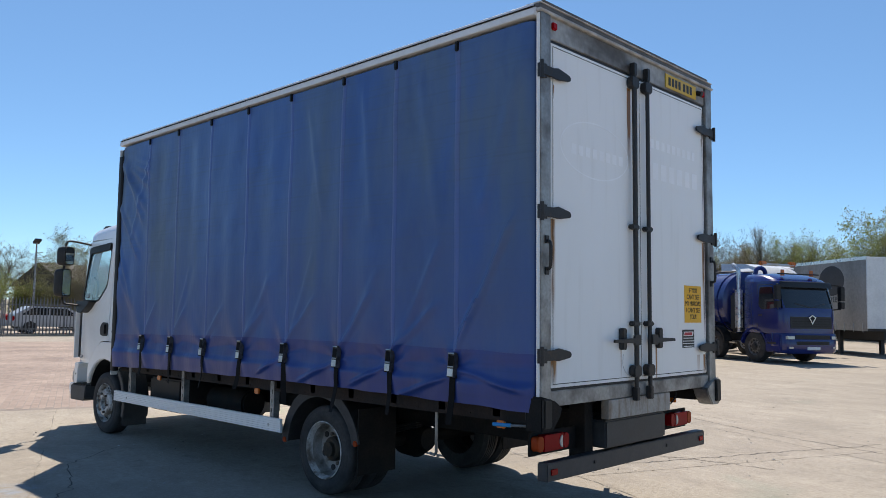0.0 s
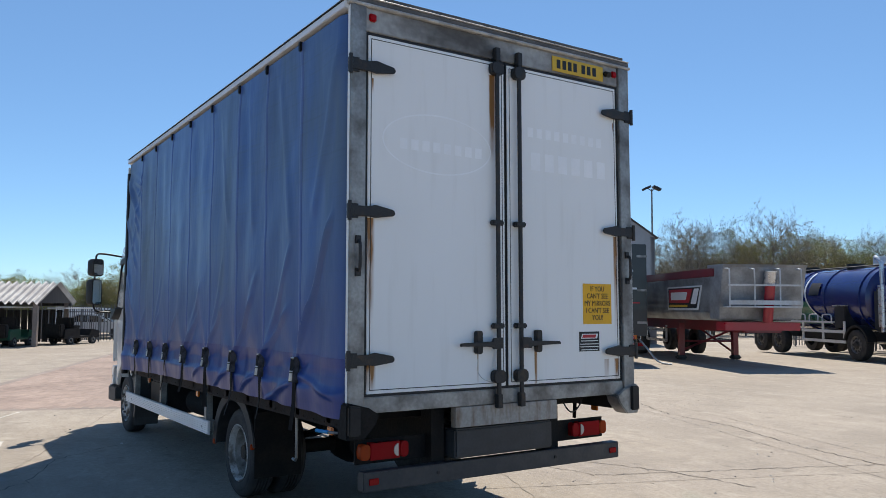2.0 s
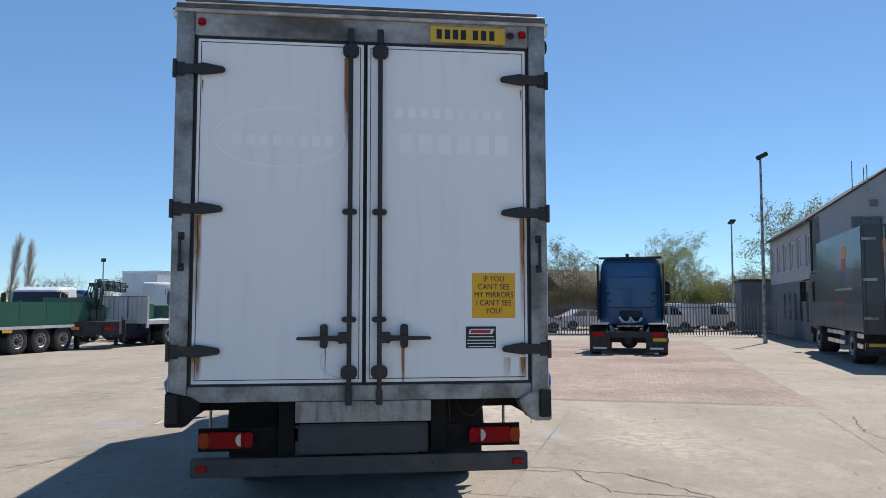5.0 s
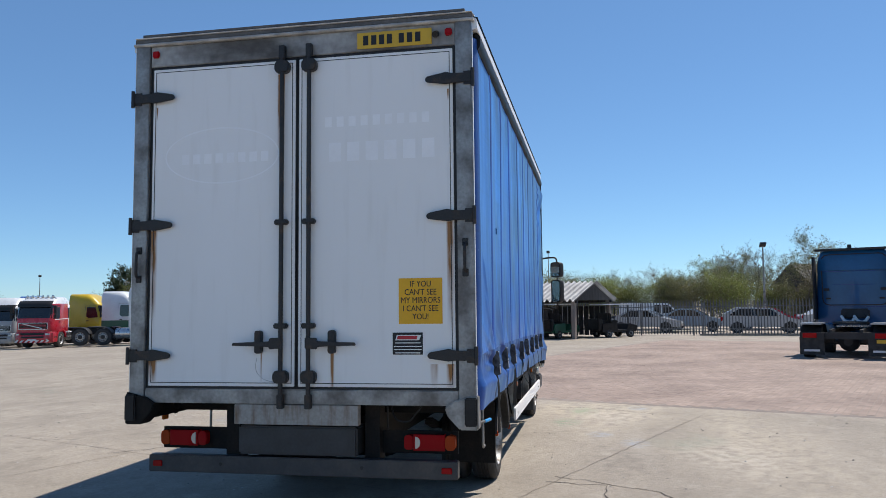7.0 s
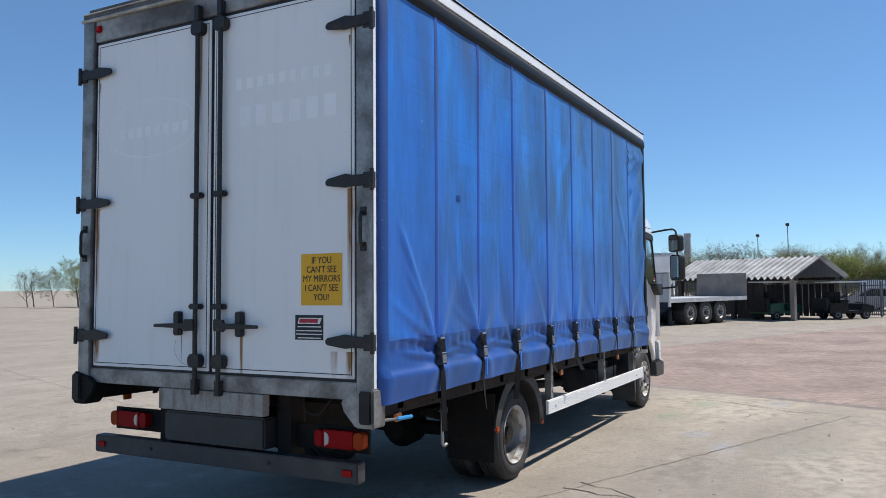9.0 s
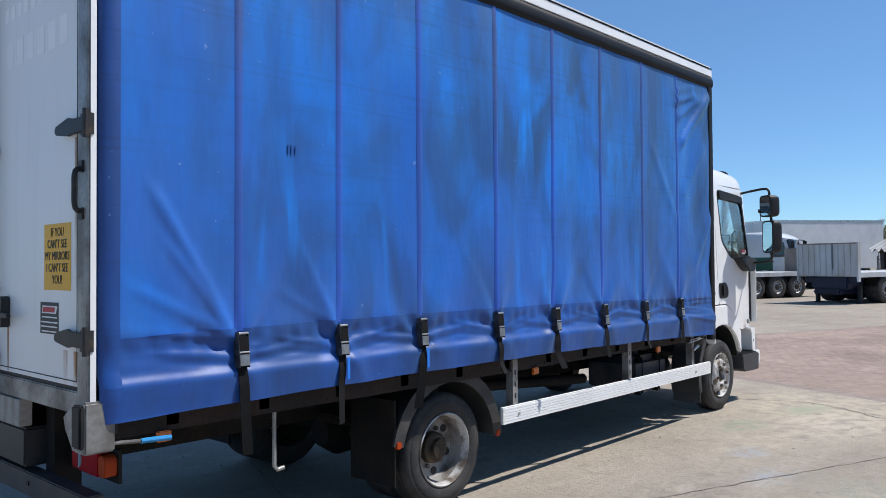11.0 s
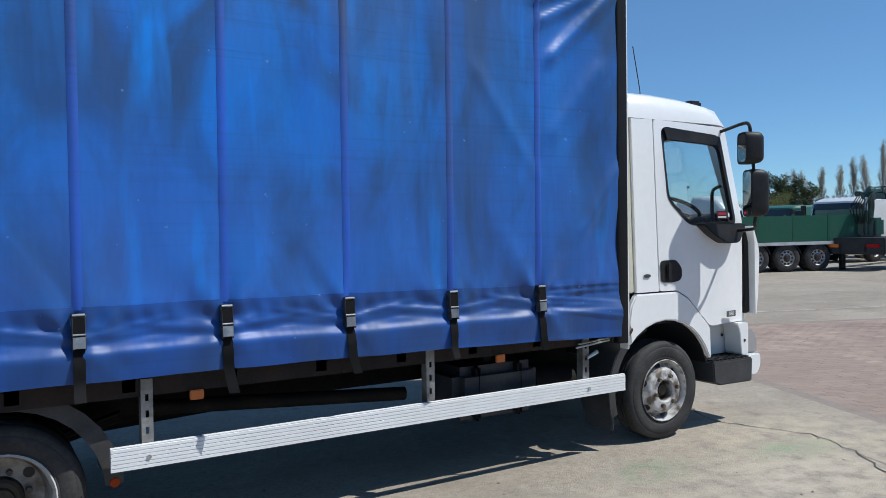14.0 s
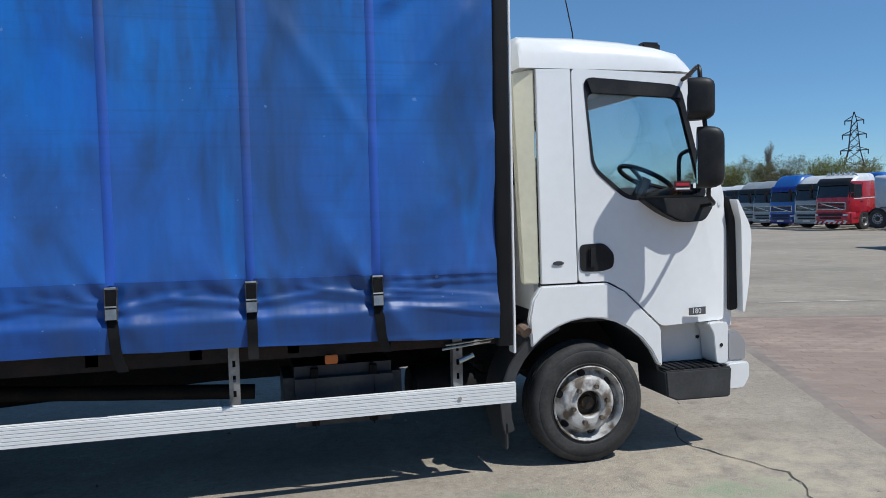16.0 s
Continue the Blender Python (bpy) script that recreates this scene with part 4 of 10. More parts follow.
def plate_x(bm, y0, y1, z0, z1, x0, x1, holes=()):
    sheet(bm, [(y0, z0), (y1, z0), (y1, z1), (y0, z1)], x1 - x0, lambda u, v, d: (x0 + d, u, v), holes)


def rect(y0, y1, z0, z1):
    return [(y0, z0), (y1, z0), (y1, z1), (y0, z1)]


for s in (-1, 1):
    lo, hi = sorted((s * 0.013, s * 1.092))
    bm = bmesh.new()
    plate_x(bm, lo, hi, 1.078, 3.326, -0.05, 0.0)
    door = part("rear_door", bm, DOOR, lorry, "white rear door with rust runs", bevel=0.003)
    bm = bmesh.new()
    plate_x(bm, lo - 0.02, hi + 0.02, 1.062, 3.345, -0.045, -0.006, [rect(lo + 0.001, hi - 0.001, 1.08, 3.324)])
    part("door_seal", bm, SEAL, door)
    bm = bmesh.new()
    plate_x(bm, lo + 0.019, hi - 0.019, 1.099, 3.306, 0.001, 0.002, [rect(lo + 0.0235, hi - 0.0235, 1.1035, 3.3015)])
    part("trim_line", bm, SEAL, door)
    # lock rod, cams, guides, handle
    y = s * 0.098
    bm = bmesh.new()
    cyl(bm, (0.035, y, 0.965), (0.035, y, 3.38), 0.0155, 12)
    rod = part("lock_rod", bm, IRON, door, "dark iron lock rod")
    for z in (3.27, 1.145):
        bm = bmesh.new()
        sheet(bm, rounded(rect(y - 0.053, y + 0.053, z - 0.043, z + 0.043), 0.03, 2), 0.05, lambda u, v, d: (0.002 + d, u, v))
        part("rod_keeper", bm, IRON, door, bevel=0.006)
    for z in (2.19, 1.485):
        bm = bmesh.new()
        plate_x(bm, y - 0.05, y + 0.045, z - 0.018, z + 0.018, 0.002, 0.05)
        part("rod_guide", bm, IRON, door, bevel=0.008)
    for z in (3.375, 0.985):
        bm = bmesh.new()
        plate_x(bm, y - 0.021, y + 0.021, z - 0.05, z + 0.045, 0.010, 0.052)
        part("rod_cam", bm, IRON, rod, bevel=0.004)
    bm = bmesh.new()
    outline = [(s * 0.085, 1.408), (s * 0.165, 1.405), (s * 0.17, 1.383), (s * 0.43, 1.374), (s * 0.436, 1.354), (s * 0.25, 1.350), (s * 0.17, 1.345), (s * 0.165, 1.330), (s * 0.085, 1.335)]
    sheet(bm, outline, 0.018, lambda u, v, d: (0.05 + d, u, v))
    part("lock_handle", bm, IRON, door, "dark iron door handle", bevel=0.003)
    bm = bmesh.new()
    sheet(bm, rounded([(s * 0.235, 1.30), (s * 0.285, 1.30), (s * 0.285, 1.455), (s * 0.235, 1.455)], 0.02), 0.04, lambda u, v, d: (0.002 + d, u, v))
    part("handle_catch", bm, IRON, door, bevel=0.004)
    # hinges
    for z in (3.11, 2.195, 1.285):
        bm = bmesh.new()
        sheet(bm, [(s * 1.235, z - 0.032), (s * 1.235, z + 0.032), (s * 1.10, z + 0.034), (s * 1.05, z + 0.045), (s * 0.925, z + 0.022), (s * 0.912, z + 0.008), (s * 0.912, z - 0.008), (s * 0.925, z - 0.018), (s * 1.05, z - 0.036), (s * 1.10, z - 0.03)],
              0.014, lambda u, v, d: (0.022 + d, u, v))
        hinge = part("hinge", bm, IRON, door, "black iron strap hinge", bevel=0.003)
        bm = bmesh.new()
        cyl(bm, (0.035, s * 1.232, z - 0.06), (0.035, s * 1.232, z + 0.06), 0.013, 10)
        box(bm, 0.0, 0.03, s * 1.17, s * 1.235, z - 0.045, z + 0.045)
        part("hinge_pin", bm, IRON, hinge)
    # rear corner post with grab handle and buffer
    bm = bmesh.new()
    sheet(bm, [(0.018, s * 1.115), (0.022, s * 1.217), (0.014, s * 1.226), (-0.012, s * 1.226), (-0.02, s * 1.205), (-0.06, s * 1.15), (-0.06, s * 1.115)], 2.66, lambda u, v, d: (u, v, 0.84 + d))
    post = part("rear_post", bm, GALV, lorry, "scuffed galvanised rear corner post", bevel=0.004)
    # added white strip that paints the sun's bright line along the post
    bm = bmesh.new()
    box(bm, -0.012, 0.012, s * 1.2265, s * 1.2295, 1.03, 3.49)
    part("post_edge", bm, ALU, post, "white strip for the sunlit edge of the post")
    bm = bmesh.new()
    tube(bm, smooth_path([(0.01, s * 1.165, 2.01), (0.05, s * 1.168, 2.0), (0.055, s * 1.168, 1.92), (0.05, s * 1.168, 1.84), (0.01, s * 1.165, 1.83)], 4), 0.011, 8)
    for z in (2.02, 1.82):
        box(bm, 0.0, 0.03, s * 1.147, s * 1.187, z - 0.025, z + 0.025)
    part("grab_handle", bm, IRON, post, bevel=0.003)
    # dark left and pale right buffer: shade and sun put into their materials
    bm = bmesh.new()
    sheet(bm, [(s * 1.09, 1.0), (s * 1.225, 1.035), (s * 1.24, 1.03), (s * 1.24, 0.815), (s * 1.12, 0.815), (s * 1.04, 0.90), (s * 1.02, 0.955)], 0.13, lambda u, v, d: (-0.09 + d, u, v))
    part("corner_buffer", bm, STEEL_DARK if s < 0 else GALV, lorry, "bent steel corner buffer", bevel=0.008)
    bm = bmesh.new()
    box(bm, 0.03, 0.06, s * 1.155, s * 1.235, 0.84, 1.02)
    part("rubber_buffer", bm, BLACK, lorry, bevel=0.008)
    # lamps
    bm = bmesh.new()
    box(bm, -0.20, -0.185, s * 0.46, s * 1.07, 0.625, 0.775)
    carrier = part("lamp_carrier", bm, STEEL_DARK, lorry)
    lamp_y = [0.712, 0.775, 0.99, 1.06]
    for (a, b2), mat, nm in zip(zip(lamp_y, lamp_y[1:]), (LENS_RED, LENS_RED, LENS_AMBER), ("fog_lens", "brake_lens", "indicator_lens")):
        bm = bmesh.new()
        low, high = (0.652, 0.758) if nm == "brake_lens" else (0.655, 0.755)
        sheet(bm, rounded([(s * a, low), (s * b2, low), (s * b2, high), (s * a, high)], 0.032 if nm != "brake_lens" else 0.006), 0.059, lambda u, v, d: (-0.184 + d, u, v))
        part(nm, bm, mat, carrier, bevel=0.004)
    bm = bmesh.new()
    sheet(bm, [(s * (0.79 + 0.034 * math.cos(k * math.pi / 10 - math.pi / 2)), 0.705 + 0.04 * math.sin(k * math.pi / 10 - math.pi / 2)) for k in range(11)], 0.064, lambda u, v, d: (-0.184 + d, u, v))
    part("reversing_lens", bm, CLEAR, carrier, bevel=0.002)
    bm = bmesh.new()
    plate_x(bm, *sorted((s * 0.985, s * 1.055)), 0.525, 0.565, -0.028, -0.02)
    part("rear_reflector", bm, RED, lorry, "red reflector on the bumper bar", bevel=0.004)
    bm = bmesh.new()
    plate_x(bm, *sorted((s * 1.045, s * 1.095)), 3.41, 3.46, 0.0, 0.025)
    part("marker_lamp", bm, RED, lorry, "red high marker lamp", bevel=0.008)
    # winding lever of the curtain
    bm = bmesh.new()
    tube(bm, [(-0.06, s * 1.20, 0.845), (-0.20, s * 1.245, 0.84)], 0.009, 8)
    lever = part("curtain_lever", bm, GALV, lorry, "curtain tension lever")
    bm = bmesh.new()
    tube(bm, [(-0.20, s * 1.245, 0.84), (-0.33, s * 1.265, 0.838)], 0.012, 8)
    part("lever_grip", bm, material("light_blue_grip", (0.02, 0.25, 0.55), 0.45), lever, "bright blue plastic grip")

bm = bmesh.new()
box(bm, -0.10, 0.004, -1.114, 1.114, 3.347, 3.497)
part("rear_header", bm, material("rust_stained_header", (0.38, 0.37, 0.35), 0.55, metal=0.2, vary=0.3, scale=2.2, second=(0.10, 0.09, 0.08), low=0.38, high=0.62, stretch=(1, 0.6, 1.6)), lorry, "grimy steel header over the doors", bevel=0.004)
bm = bmesh.new()
sheet(bm, [(-0.12, 3.522), (0.016, 3.522), (0.016, 3.552), (-0.12, 3.556)], 2.47, lambda u, v, d: (u, d - 1.235, v))
cap = part("roof_cap", bm, CAP_DARK, lorry, "grimy dark rear roof cap", bevel=0.003)
bm = bmesh.new()
sheet(bm, [(-0.10, 3.498), (0.026, 3.498), (0.032, 3.507), (0.026, 3.520), (-0.10, 3.521)], 2.48, lambda u, v, d: (u + 0.002 * math.sin(d * 9), d - 1.24, v))
part("cap_lip", bm, LIP_PALE, cap, "pale dented lip over the header", bevel=0.003)
bm = bmesh.new()
sheet(bm, [(-0.10, 3.557), (0.022, 3.553), (0.026, 3.558), (0.020, 3.563), (-0.10, 3.566)], 2.46, lambda u, v, d: (u, d - 1.23, v))
part("cap_bead", bm, LIP_PALE, cap, "pale bead along the cap")
bm = bmesh.new()
sheet(bm, [(-0.12, 3.567), (0.008, 3.564), (0.010, 3.588), (-0.12, 3.592)], 2.36, lambda u, v, d: (u, d - 1.18, v))
part("roof_sheet_edge", bm, CAP_DARK, cap, bevel=0.002)
bm = bmesh.new()
box(bm, -0.09, 0.006, -1.114, 1.114, 0.962, 1.06)
part("rear_sill", bm, GALV, lorry, "scraped galvanised rear sill", bevel=0.006)
bm = bmesh.new()
box(bm, -0.05, 0.012, -0.437, 0.437, 0.826, 0.958)
part("latch_plate", bm, material("rust_stained_zinc", (0.36, 0.34, 0.31), 0.6, metal=0.3, vary=0.2, scale=6, second=(0.2, 0.13, 0.08), stretch=(1, 3, 0.6), low=0.5, high=0.75), lorry, "rust-stained zinc plate under the sill", bevel=0.003)
bm = bmesh.new()
box(bm, -0.26, -0.02, -0.42, 0.42, 0.622, 0.812)
part("plate_box", bm, material("dull_black_plate", (0.035, 0.036, 0.038), 0.5, vary=0.2, scale=6), lorry, "dull black number plate box", bevel=0.012)
bm = bmesh.new()
box(bm, -0.11, -0.028, -1.09, 1.09, 0.487, 0.603)
bumper = part("under_run_bar", bm, material("dull_grey_bar", (0.034, 0.036, 0.040), 0.5, vary=0.2, scale=5, second=(0.065, 0.06, 0.056)), lorry, "dull grey under-run bar", bevel=0.006)
for y in (-0.55, 0.45):
    bm = bmesh.new()
    cyl(bm, (-0.028, y, 0.55), (-0.022, y, 0.55), 0.012, 8)
    part("bolt", bm, IRON, bumper)
for y in (-0.5, 0.5):
    bm = bmesh.new()
    box(bm, -0.24, -0.11, y - 0.05, y + 0.05, 0.50, 0.96)
    part("bar_bracket", bm, STEEL_DARK, lorry)

# signs
bm = bmesh.new()
plate_x(bm, 0.435, 0.955, 3.362, 3.474, 0.005, 0.012)
plate = part("number_plate", bm, YELLOW, lorry, "yellow number plate with dark bars", bevel=0.002)
for i, (a, w) in enumerate(((0.478, 0.045), (0.535, 0.045), (0.59, 0.045), (0.645, 0.045), (0.728, 0.045), (0.785, 0.045), (0.842, 0.045))):
    bm = bmesh.new()
    plate_x(bm, a, a + w * 0.8, 3.385, 3.452, 0.0121, 0.0135)
    part("plate_bar", bm, INK, plate)
bm = bmesh.new()
cyl(bm, (0.005, 0.985, 3.43), (0.05, 0.985, 3.41), 0.022, 10)
part("plate_lamp", bm, BLACK, lorry)
bm = bmesh.new()
plate_x(bm, 0.715, 1.008, 1.492, 1.792, 0.001, 0.0022)
sticker = part("warning_sticker", bm, STICKER, lorry, "yellow warning sticker with black capitals")
for i, words in enumerate(("IF YOU", "CAN'T SEE", "MY MIRRORS", "I CAN'T SEE", "YOU!")):
    letters("sticker_lettering", words, 0.055, INK, sticker, pose(0.0032, 0.862, 1.752 - i * 0.0535, 90, 0, 90), squeeze=0.84)
bm = bmesh.new()
plate_x(bm, 0.672, 0.875, 1.292, 1.436, 0.001, 0.0022)
sign = part("dealer_sign", bm, INK, lorry, "small black dealer sign with a red and white mark")
SIGNWHITE = material("sign_white", (0.75, 0.75, 0.75), 0.5)
SIGNRED = material("sign_red", (0.45, 0.02, 0.03), 0.5)
bm = bmesh.new()
sheet(bm, [(0.69, 1.385), (0.85, 1.385), (0.865, 1.42), (0.70, 1.42)], 0.0008, lambda u, v, d: (0.0022 + d, u, v))
part("sign_mark", bm, SIGNWHITE, sign)
bm = bmesh.new()
sheet(bm, [(0.70, 1.391), (0.835, 1.391), (0.84, 1.414), (0.708, 1.414)], 0.0008, lambda u, v, d: (0.0031 + d, u, v))
part("sign_mark", bm, SIGNRED, sign)
for z, a, b2 in ((1.368, 0.69, 0.86), (1.345, 0.68, 0.868), (1.325, 0.68, 0.868), (1.303, 0.69, 0.858)):
    bm = bmesh.new()
    plate_x(bm, a, b2, z - 0.003, z + 0.003, 0.0022, 0.003)
    part("sign_bar", bm, SIGNWHITE, sign)
# wire of a broken seal under one handle
bm = bmesh.new()
tube(bm, smooth_path([(0.03, -0.27, 1.27), (0.03, -0.275, 1.19), (0.03, -0.22, 1.13), (0.03, -0.12, 1.105)], 5), 0.0022, 6)
part("seal_wire", bm, CHROME, lorry, "thin loose seal wire")
# ghosts of removed lettering: an oval ring and plain bars
bm = bmesh.new()
ring = [(-0.56 + 0.43 * math.cos(i * math.pi / 24), 2.68 + 0.2 * math.sin(i * math.pi / 24)) for i in range(48)]
inner = [(-0.56 + 0.42 * math.cos(i * math.pi / 24), 2.68 + 0.19 * math.sin(i * math.pi / 24)) for i in range(48)]
sheet(bm, ring, 0.0006, lambda u, v, d: (0.0006 + d, u, v), [inner])
part("ghost_oval", bm, GHOST, lorry)
for a, w, z, h in [(-0.86 + i * 0.085, 0.055, 2.66, 0.07) for i in range(8)] + [(0.23 + i * 0.13, 0.085, 2.66, 0.13) for i in range(6)] + [(0.2 + i * 0.085, 0.05, 2.87, 0.07) for i in range(9)]:
    bm = bmesh.new()
    plate_x(bm, a, a + w, z - h / 2, z + h / 2, 0.0006, 0.0012)
    part("ghost_bar", bm, GHOST, lorry)

# small faded mark on the sunny curtain
for x, z0, z1 in ((-0.985, 2.165, 2.215), (-1.005, 2.165, 2.215), (-1.03, 2.17, 2.21)):
    bm = bmesh.new()
    y = 1.25 + drape(x, 2.19, 8.0)
    box(bm, x - 0.003, x + 0.003, y - 0.002, y + 0.001, z0, z1)
    part("faded_mark", bm, FADED_INK, lorry)
# ---- wheels ----
def tyre(bm, c, s, r, w, rim_r):
    """A tyre whose outer face is at c and whose axle points along s * y."""
    prof = [(rim_r, -0.012), (rim_r + 0.018, -0.002), (rim_r + 0.026, -0.004), (rim_r + 0.034, 0.001), (rim_r + 0.07, 0.004), (r - 0.05, 0.002), (r - 0.045, -0.002), (r - 0.028, -0.003), (r - 0.008, -0.018), (r, -0.04)]
    for k in range(1, 5):
        h = -0.04 - (w - 0.08) * k / 5
        prof += [(r, h + 0.006), (r - 0.012, h + 0.004), (r - 0.012, h - 0.004), (r, h - 0.006)]
    prof += [(r, -w + 0.04), (r - 0.03, -w + 0.005), (rim_r, -w)]
    lathe(bm, c, (0, s, 0), prof, 48, closed=True)


RUSTY_NUT = material("rusty_wheel_nut", (0.10, 0.075, 0.055), 0.65, metal=0.3, vary=0.3, scale=30, second=(0.22, 0.19, 0.16), bump=0.2)


def wheel(parent, x, y, s, r, front):
    z = r - 0.0125 * x + ground_z(x, 0)
    c = (x, s * y, z)
    bm = bmesh.new()
    tyre(bm, c, s, r, 0.215, 0.222)
    rubber = part("wheel", bm, RUBBER, parent, "dusty black road wheel")
    bm = bmesh.new()
    if front:
        prof = [(0.223, -0.02), (0.231, 0.002), (0.225, 0.006), (0.216, -0.012), (0.210, -0.062), (0.200, -0.068), (0.180, -0.045), (0.166, -0.010), (0.156, 0.004), (0.142, 0.009), (0.088, 0.012), (0.080, 0.006), (0.077, -0.07)]
    else:
        prof = [(0.223, -0.02), (0.238, 0.0), (0.231, 0.005), (0.222, -0.012), (0.214, -0.05), (0.205, -0.10), (0.190, -0.128), (0.165, -0.135), (0.115, -0.135), (0.095, -0.13)]
    lathe(bm, c, (0, s, 0), prof if front else prof[:5], 40, first=False)
    if not front:
        bmesh.ops.delete(bm, geom=[f for f in bm.faces if len(f.verts) > 8], context="FACES_ONLY")
    part("rim", bm, RIM_WHITE if front else RIM, rubber, "chipped white-painted steel wheel" if front else "worn silver steel rim")
    if not front:
        bm = bmesh.new()
        lathe(bm, c, (0, s, 0), prof[4:], 40, first=False)
        part("dish", bm, RIM_DISH, rubber, "rusty wheel dish toned down for its shade")
    bm = bmesh.new()
    if front:
        lathe(bm, c, (0, s, 0), [(0.0765, -0.068), (0.072, -0.05), (0.046, -0.046), (0.040, -0.02), (0.0001, -0.018)], 24)
    else:
        lathe(bm, c, (0, s, 0), [(0.105, -0.134), (0.10, -0.09), (0.085, -0.075), (0.065, -0.072), (0.06, -0.045), (0.0001, -0.042)], 24)
    part("hub", bm, material("greasy_hub", (0.03, 0.025, 0.02), 0.55, metal=0.4, vary=0.3, scale=14, second=(0.07, 0.05, 0.03), bump=0.3) if "greasy_hub" not in bpy.data.materials else bpy.data.materials["greasy_hub"], rubber)
    for i in range(6):
        a = i * math.pi / 3 + 0.35
        px, pz = math.cos(a), math.sin(a)
        # uncut hand hole: a black disc paints the dark inside it
        bm = bmesh.new()
        rr, h = (0.184, -0.044) if front else (0.163, -0.134)
        q = Vector((x + px * rr, s * (y + h), z + pz * rr))
        out = Vector((px * (1.1 if front else 0), s, pz * (1.1 if front else 0))).normalized()
        cyl(bm, q - out * 0.004, q + out * 0.006, 0.026, 14)
        part("hand_hole", bm, INK, rubber)
        a += math.pi / 6
        px, pz = math.cos(a), math.sin(a)
        bm = bmesh.new()
        rr, h = (0.113, 0.010) if front else (0.125, -0.135)
        cyl(bm, (x + px * rr, s * (y + h), z + pz * rr), (x + px * rr, s * (y + h + 0.028), z + pz * rr), 0.016, 6)
        part("wheel_nut", bm, RUSTY_NUT, rubber, bevel=0.003)
    return rubber


for s in (-1, 1):
    wheel(lorry, -6.652, 1.075, s, 0.367, True)
    wheel(lorry, -2.35, 1.065, s, 0.367, False)
    bm = bmesh.new()
    tyre(bm, (-2.35, s * 0.80, 0.396), s, 0.367, 0.215, 0.222)
    part("inner_wheel", bm, RUBBER, lorry)

# ---- chassis ----
for s in (-1, 1):
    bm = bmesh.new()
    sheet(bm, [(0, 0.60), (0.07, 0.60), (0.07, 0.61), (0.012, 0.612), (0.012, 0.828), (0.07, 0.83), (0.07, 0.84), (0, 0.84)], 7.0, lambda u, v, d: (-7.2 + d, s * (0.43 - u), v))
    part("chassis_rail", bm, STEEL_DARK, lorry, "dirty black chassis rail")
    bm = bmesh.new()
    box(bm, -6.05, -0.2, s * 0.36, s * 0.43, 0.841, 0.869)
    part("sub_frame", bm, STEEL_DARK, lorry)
    # leaf spring and damper of the rear axle
    bm = bmesh.new()
    pts = [(-1.75, 0.60), (-2.05, 0.52), (-2.35, 0.48), (-2.65, 0.52), (-2.95, 0.60)]
    for k in range(3):
        sheet(bm, [(u, v + 0.02 * k) for u, v in pts] + [(u, v + 0.02 * k + 0.016) for u, v in reversed(pts)], 0.07, lambda u, v, d: (u, s * (0.50 + d), v))
    part("leaf_spring", bm, STEEL_DARK, lorry)
    # rear mudguard, flap
    bm = bmesh.new()
    loop = [(-2.35 + 0.475 * math.cos(a), 0.40 + 0.475 * math.sin(a)) for a in [radians(12 + i * 11) for i in range(16)]]
    loop += [(-2.35 + 0.462 * math.cos(a), 0.40 + 0.462 * math.sin(a)) for a in [radians(177 - i * 11) for i in range(16)]]
    sheet(bm, loop, 0.40, lambda u, v, d: (u, s * (1.10 - d), v))
    loop = [(-2.35 + 0.525 * math.cos(a), 0.40 + 0.525 * math.sin(a)) for a in [radians(12 + i * 11) for i in range(16)]]
    loop += [(-2.35 + 0.44 * math.cos(a), 0.40 + 0.44 * math.sin(a)) for a in [radians(177 - i * 11) for i in range(16)]]
    sheet(bm, loop, 0.016, lambda u, v, d: (u, s * (1.118 - d), v))
    guard = part("mudguard", bm, DUSTY_PLASTIC, lorry, "dusty black rear mudguard")
    for a in (12, 177):
        bm = bmesh.new()
        cyl(bm, (-2.35 + 0.482 * math.cos(radians(a)), s * 1.10, 0.41 + 0.482 * math.sin(radians(a))), (-2.35 + 0.482 * math.cos(radians(a)), s * 1.126, 0.41 + 0.482 * math.sin(radians(a))), 0.024, 14)
        part("reflector", bm, LENS_AMBER, guard, "dull amber round reflector", bevel=0.004)
    bm = bmesh.new()
    box(bm, -1.872, -1.86, s * 0.70, s * 1.10, 0.26, 0.78)
    part("mud_flap", bm, STEEL_DARK, lorry)
    # curtain hook hanging by the axle
    bm = bmesh.new()
    tube(bm, [(-0.98, s * 1.12, 0.92), (-0.98, s * 1.12, 0.56), (-1.0, s * 1.12, 0.54), (-1.04, s * 1.12, 0.545)], 0.011, 8)
    part("hanging_rod", bm, GALV, lorry, "hanging bent steel rod")
    # front mudguard and flap behind the front wheel
    bm = bmesh.new()
    loop = [(-6.61 + 0.53 * math.cos(a), 0.45 + 0.53 * math.sin(a)) for a in [radians(-18 + i * 9) for i in range(11)]]
    loop += [(-6.61 + 0.46 * math.cos(a), 0.45 + 0.46 * math.sin(a)) for a in [radians(72 - i * 9) for i in range(11)]]
    sheet(bm, loop, 0.30, lambda u, v, d: (u, s * (1.09 - d), v))
    box(bm, -6.13, -6.11, s * 0.80, s * 1.09, 0.20, 0.36)
    part("front_mudguard", bm, material("grey_black_plastic", (0.045, 0.046, 0.048), 0.55, vary=0.2, scale=6) if s < 0 else bpy.data.materials["grey_black_plastic"], lorry, "scuffed dark grey front mudguard", bevel=0.006)
bm = bmesh.new()
cyl(bm, (-2.35, -0.98, 0.396), (-2.35, 0.98, 0.396), 0.06, 16)
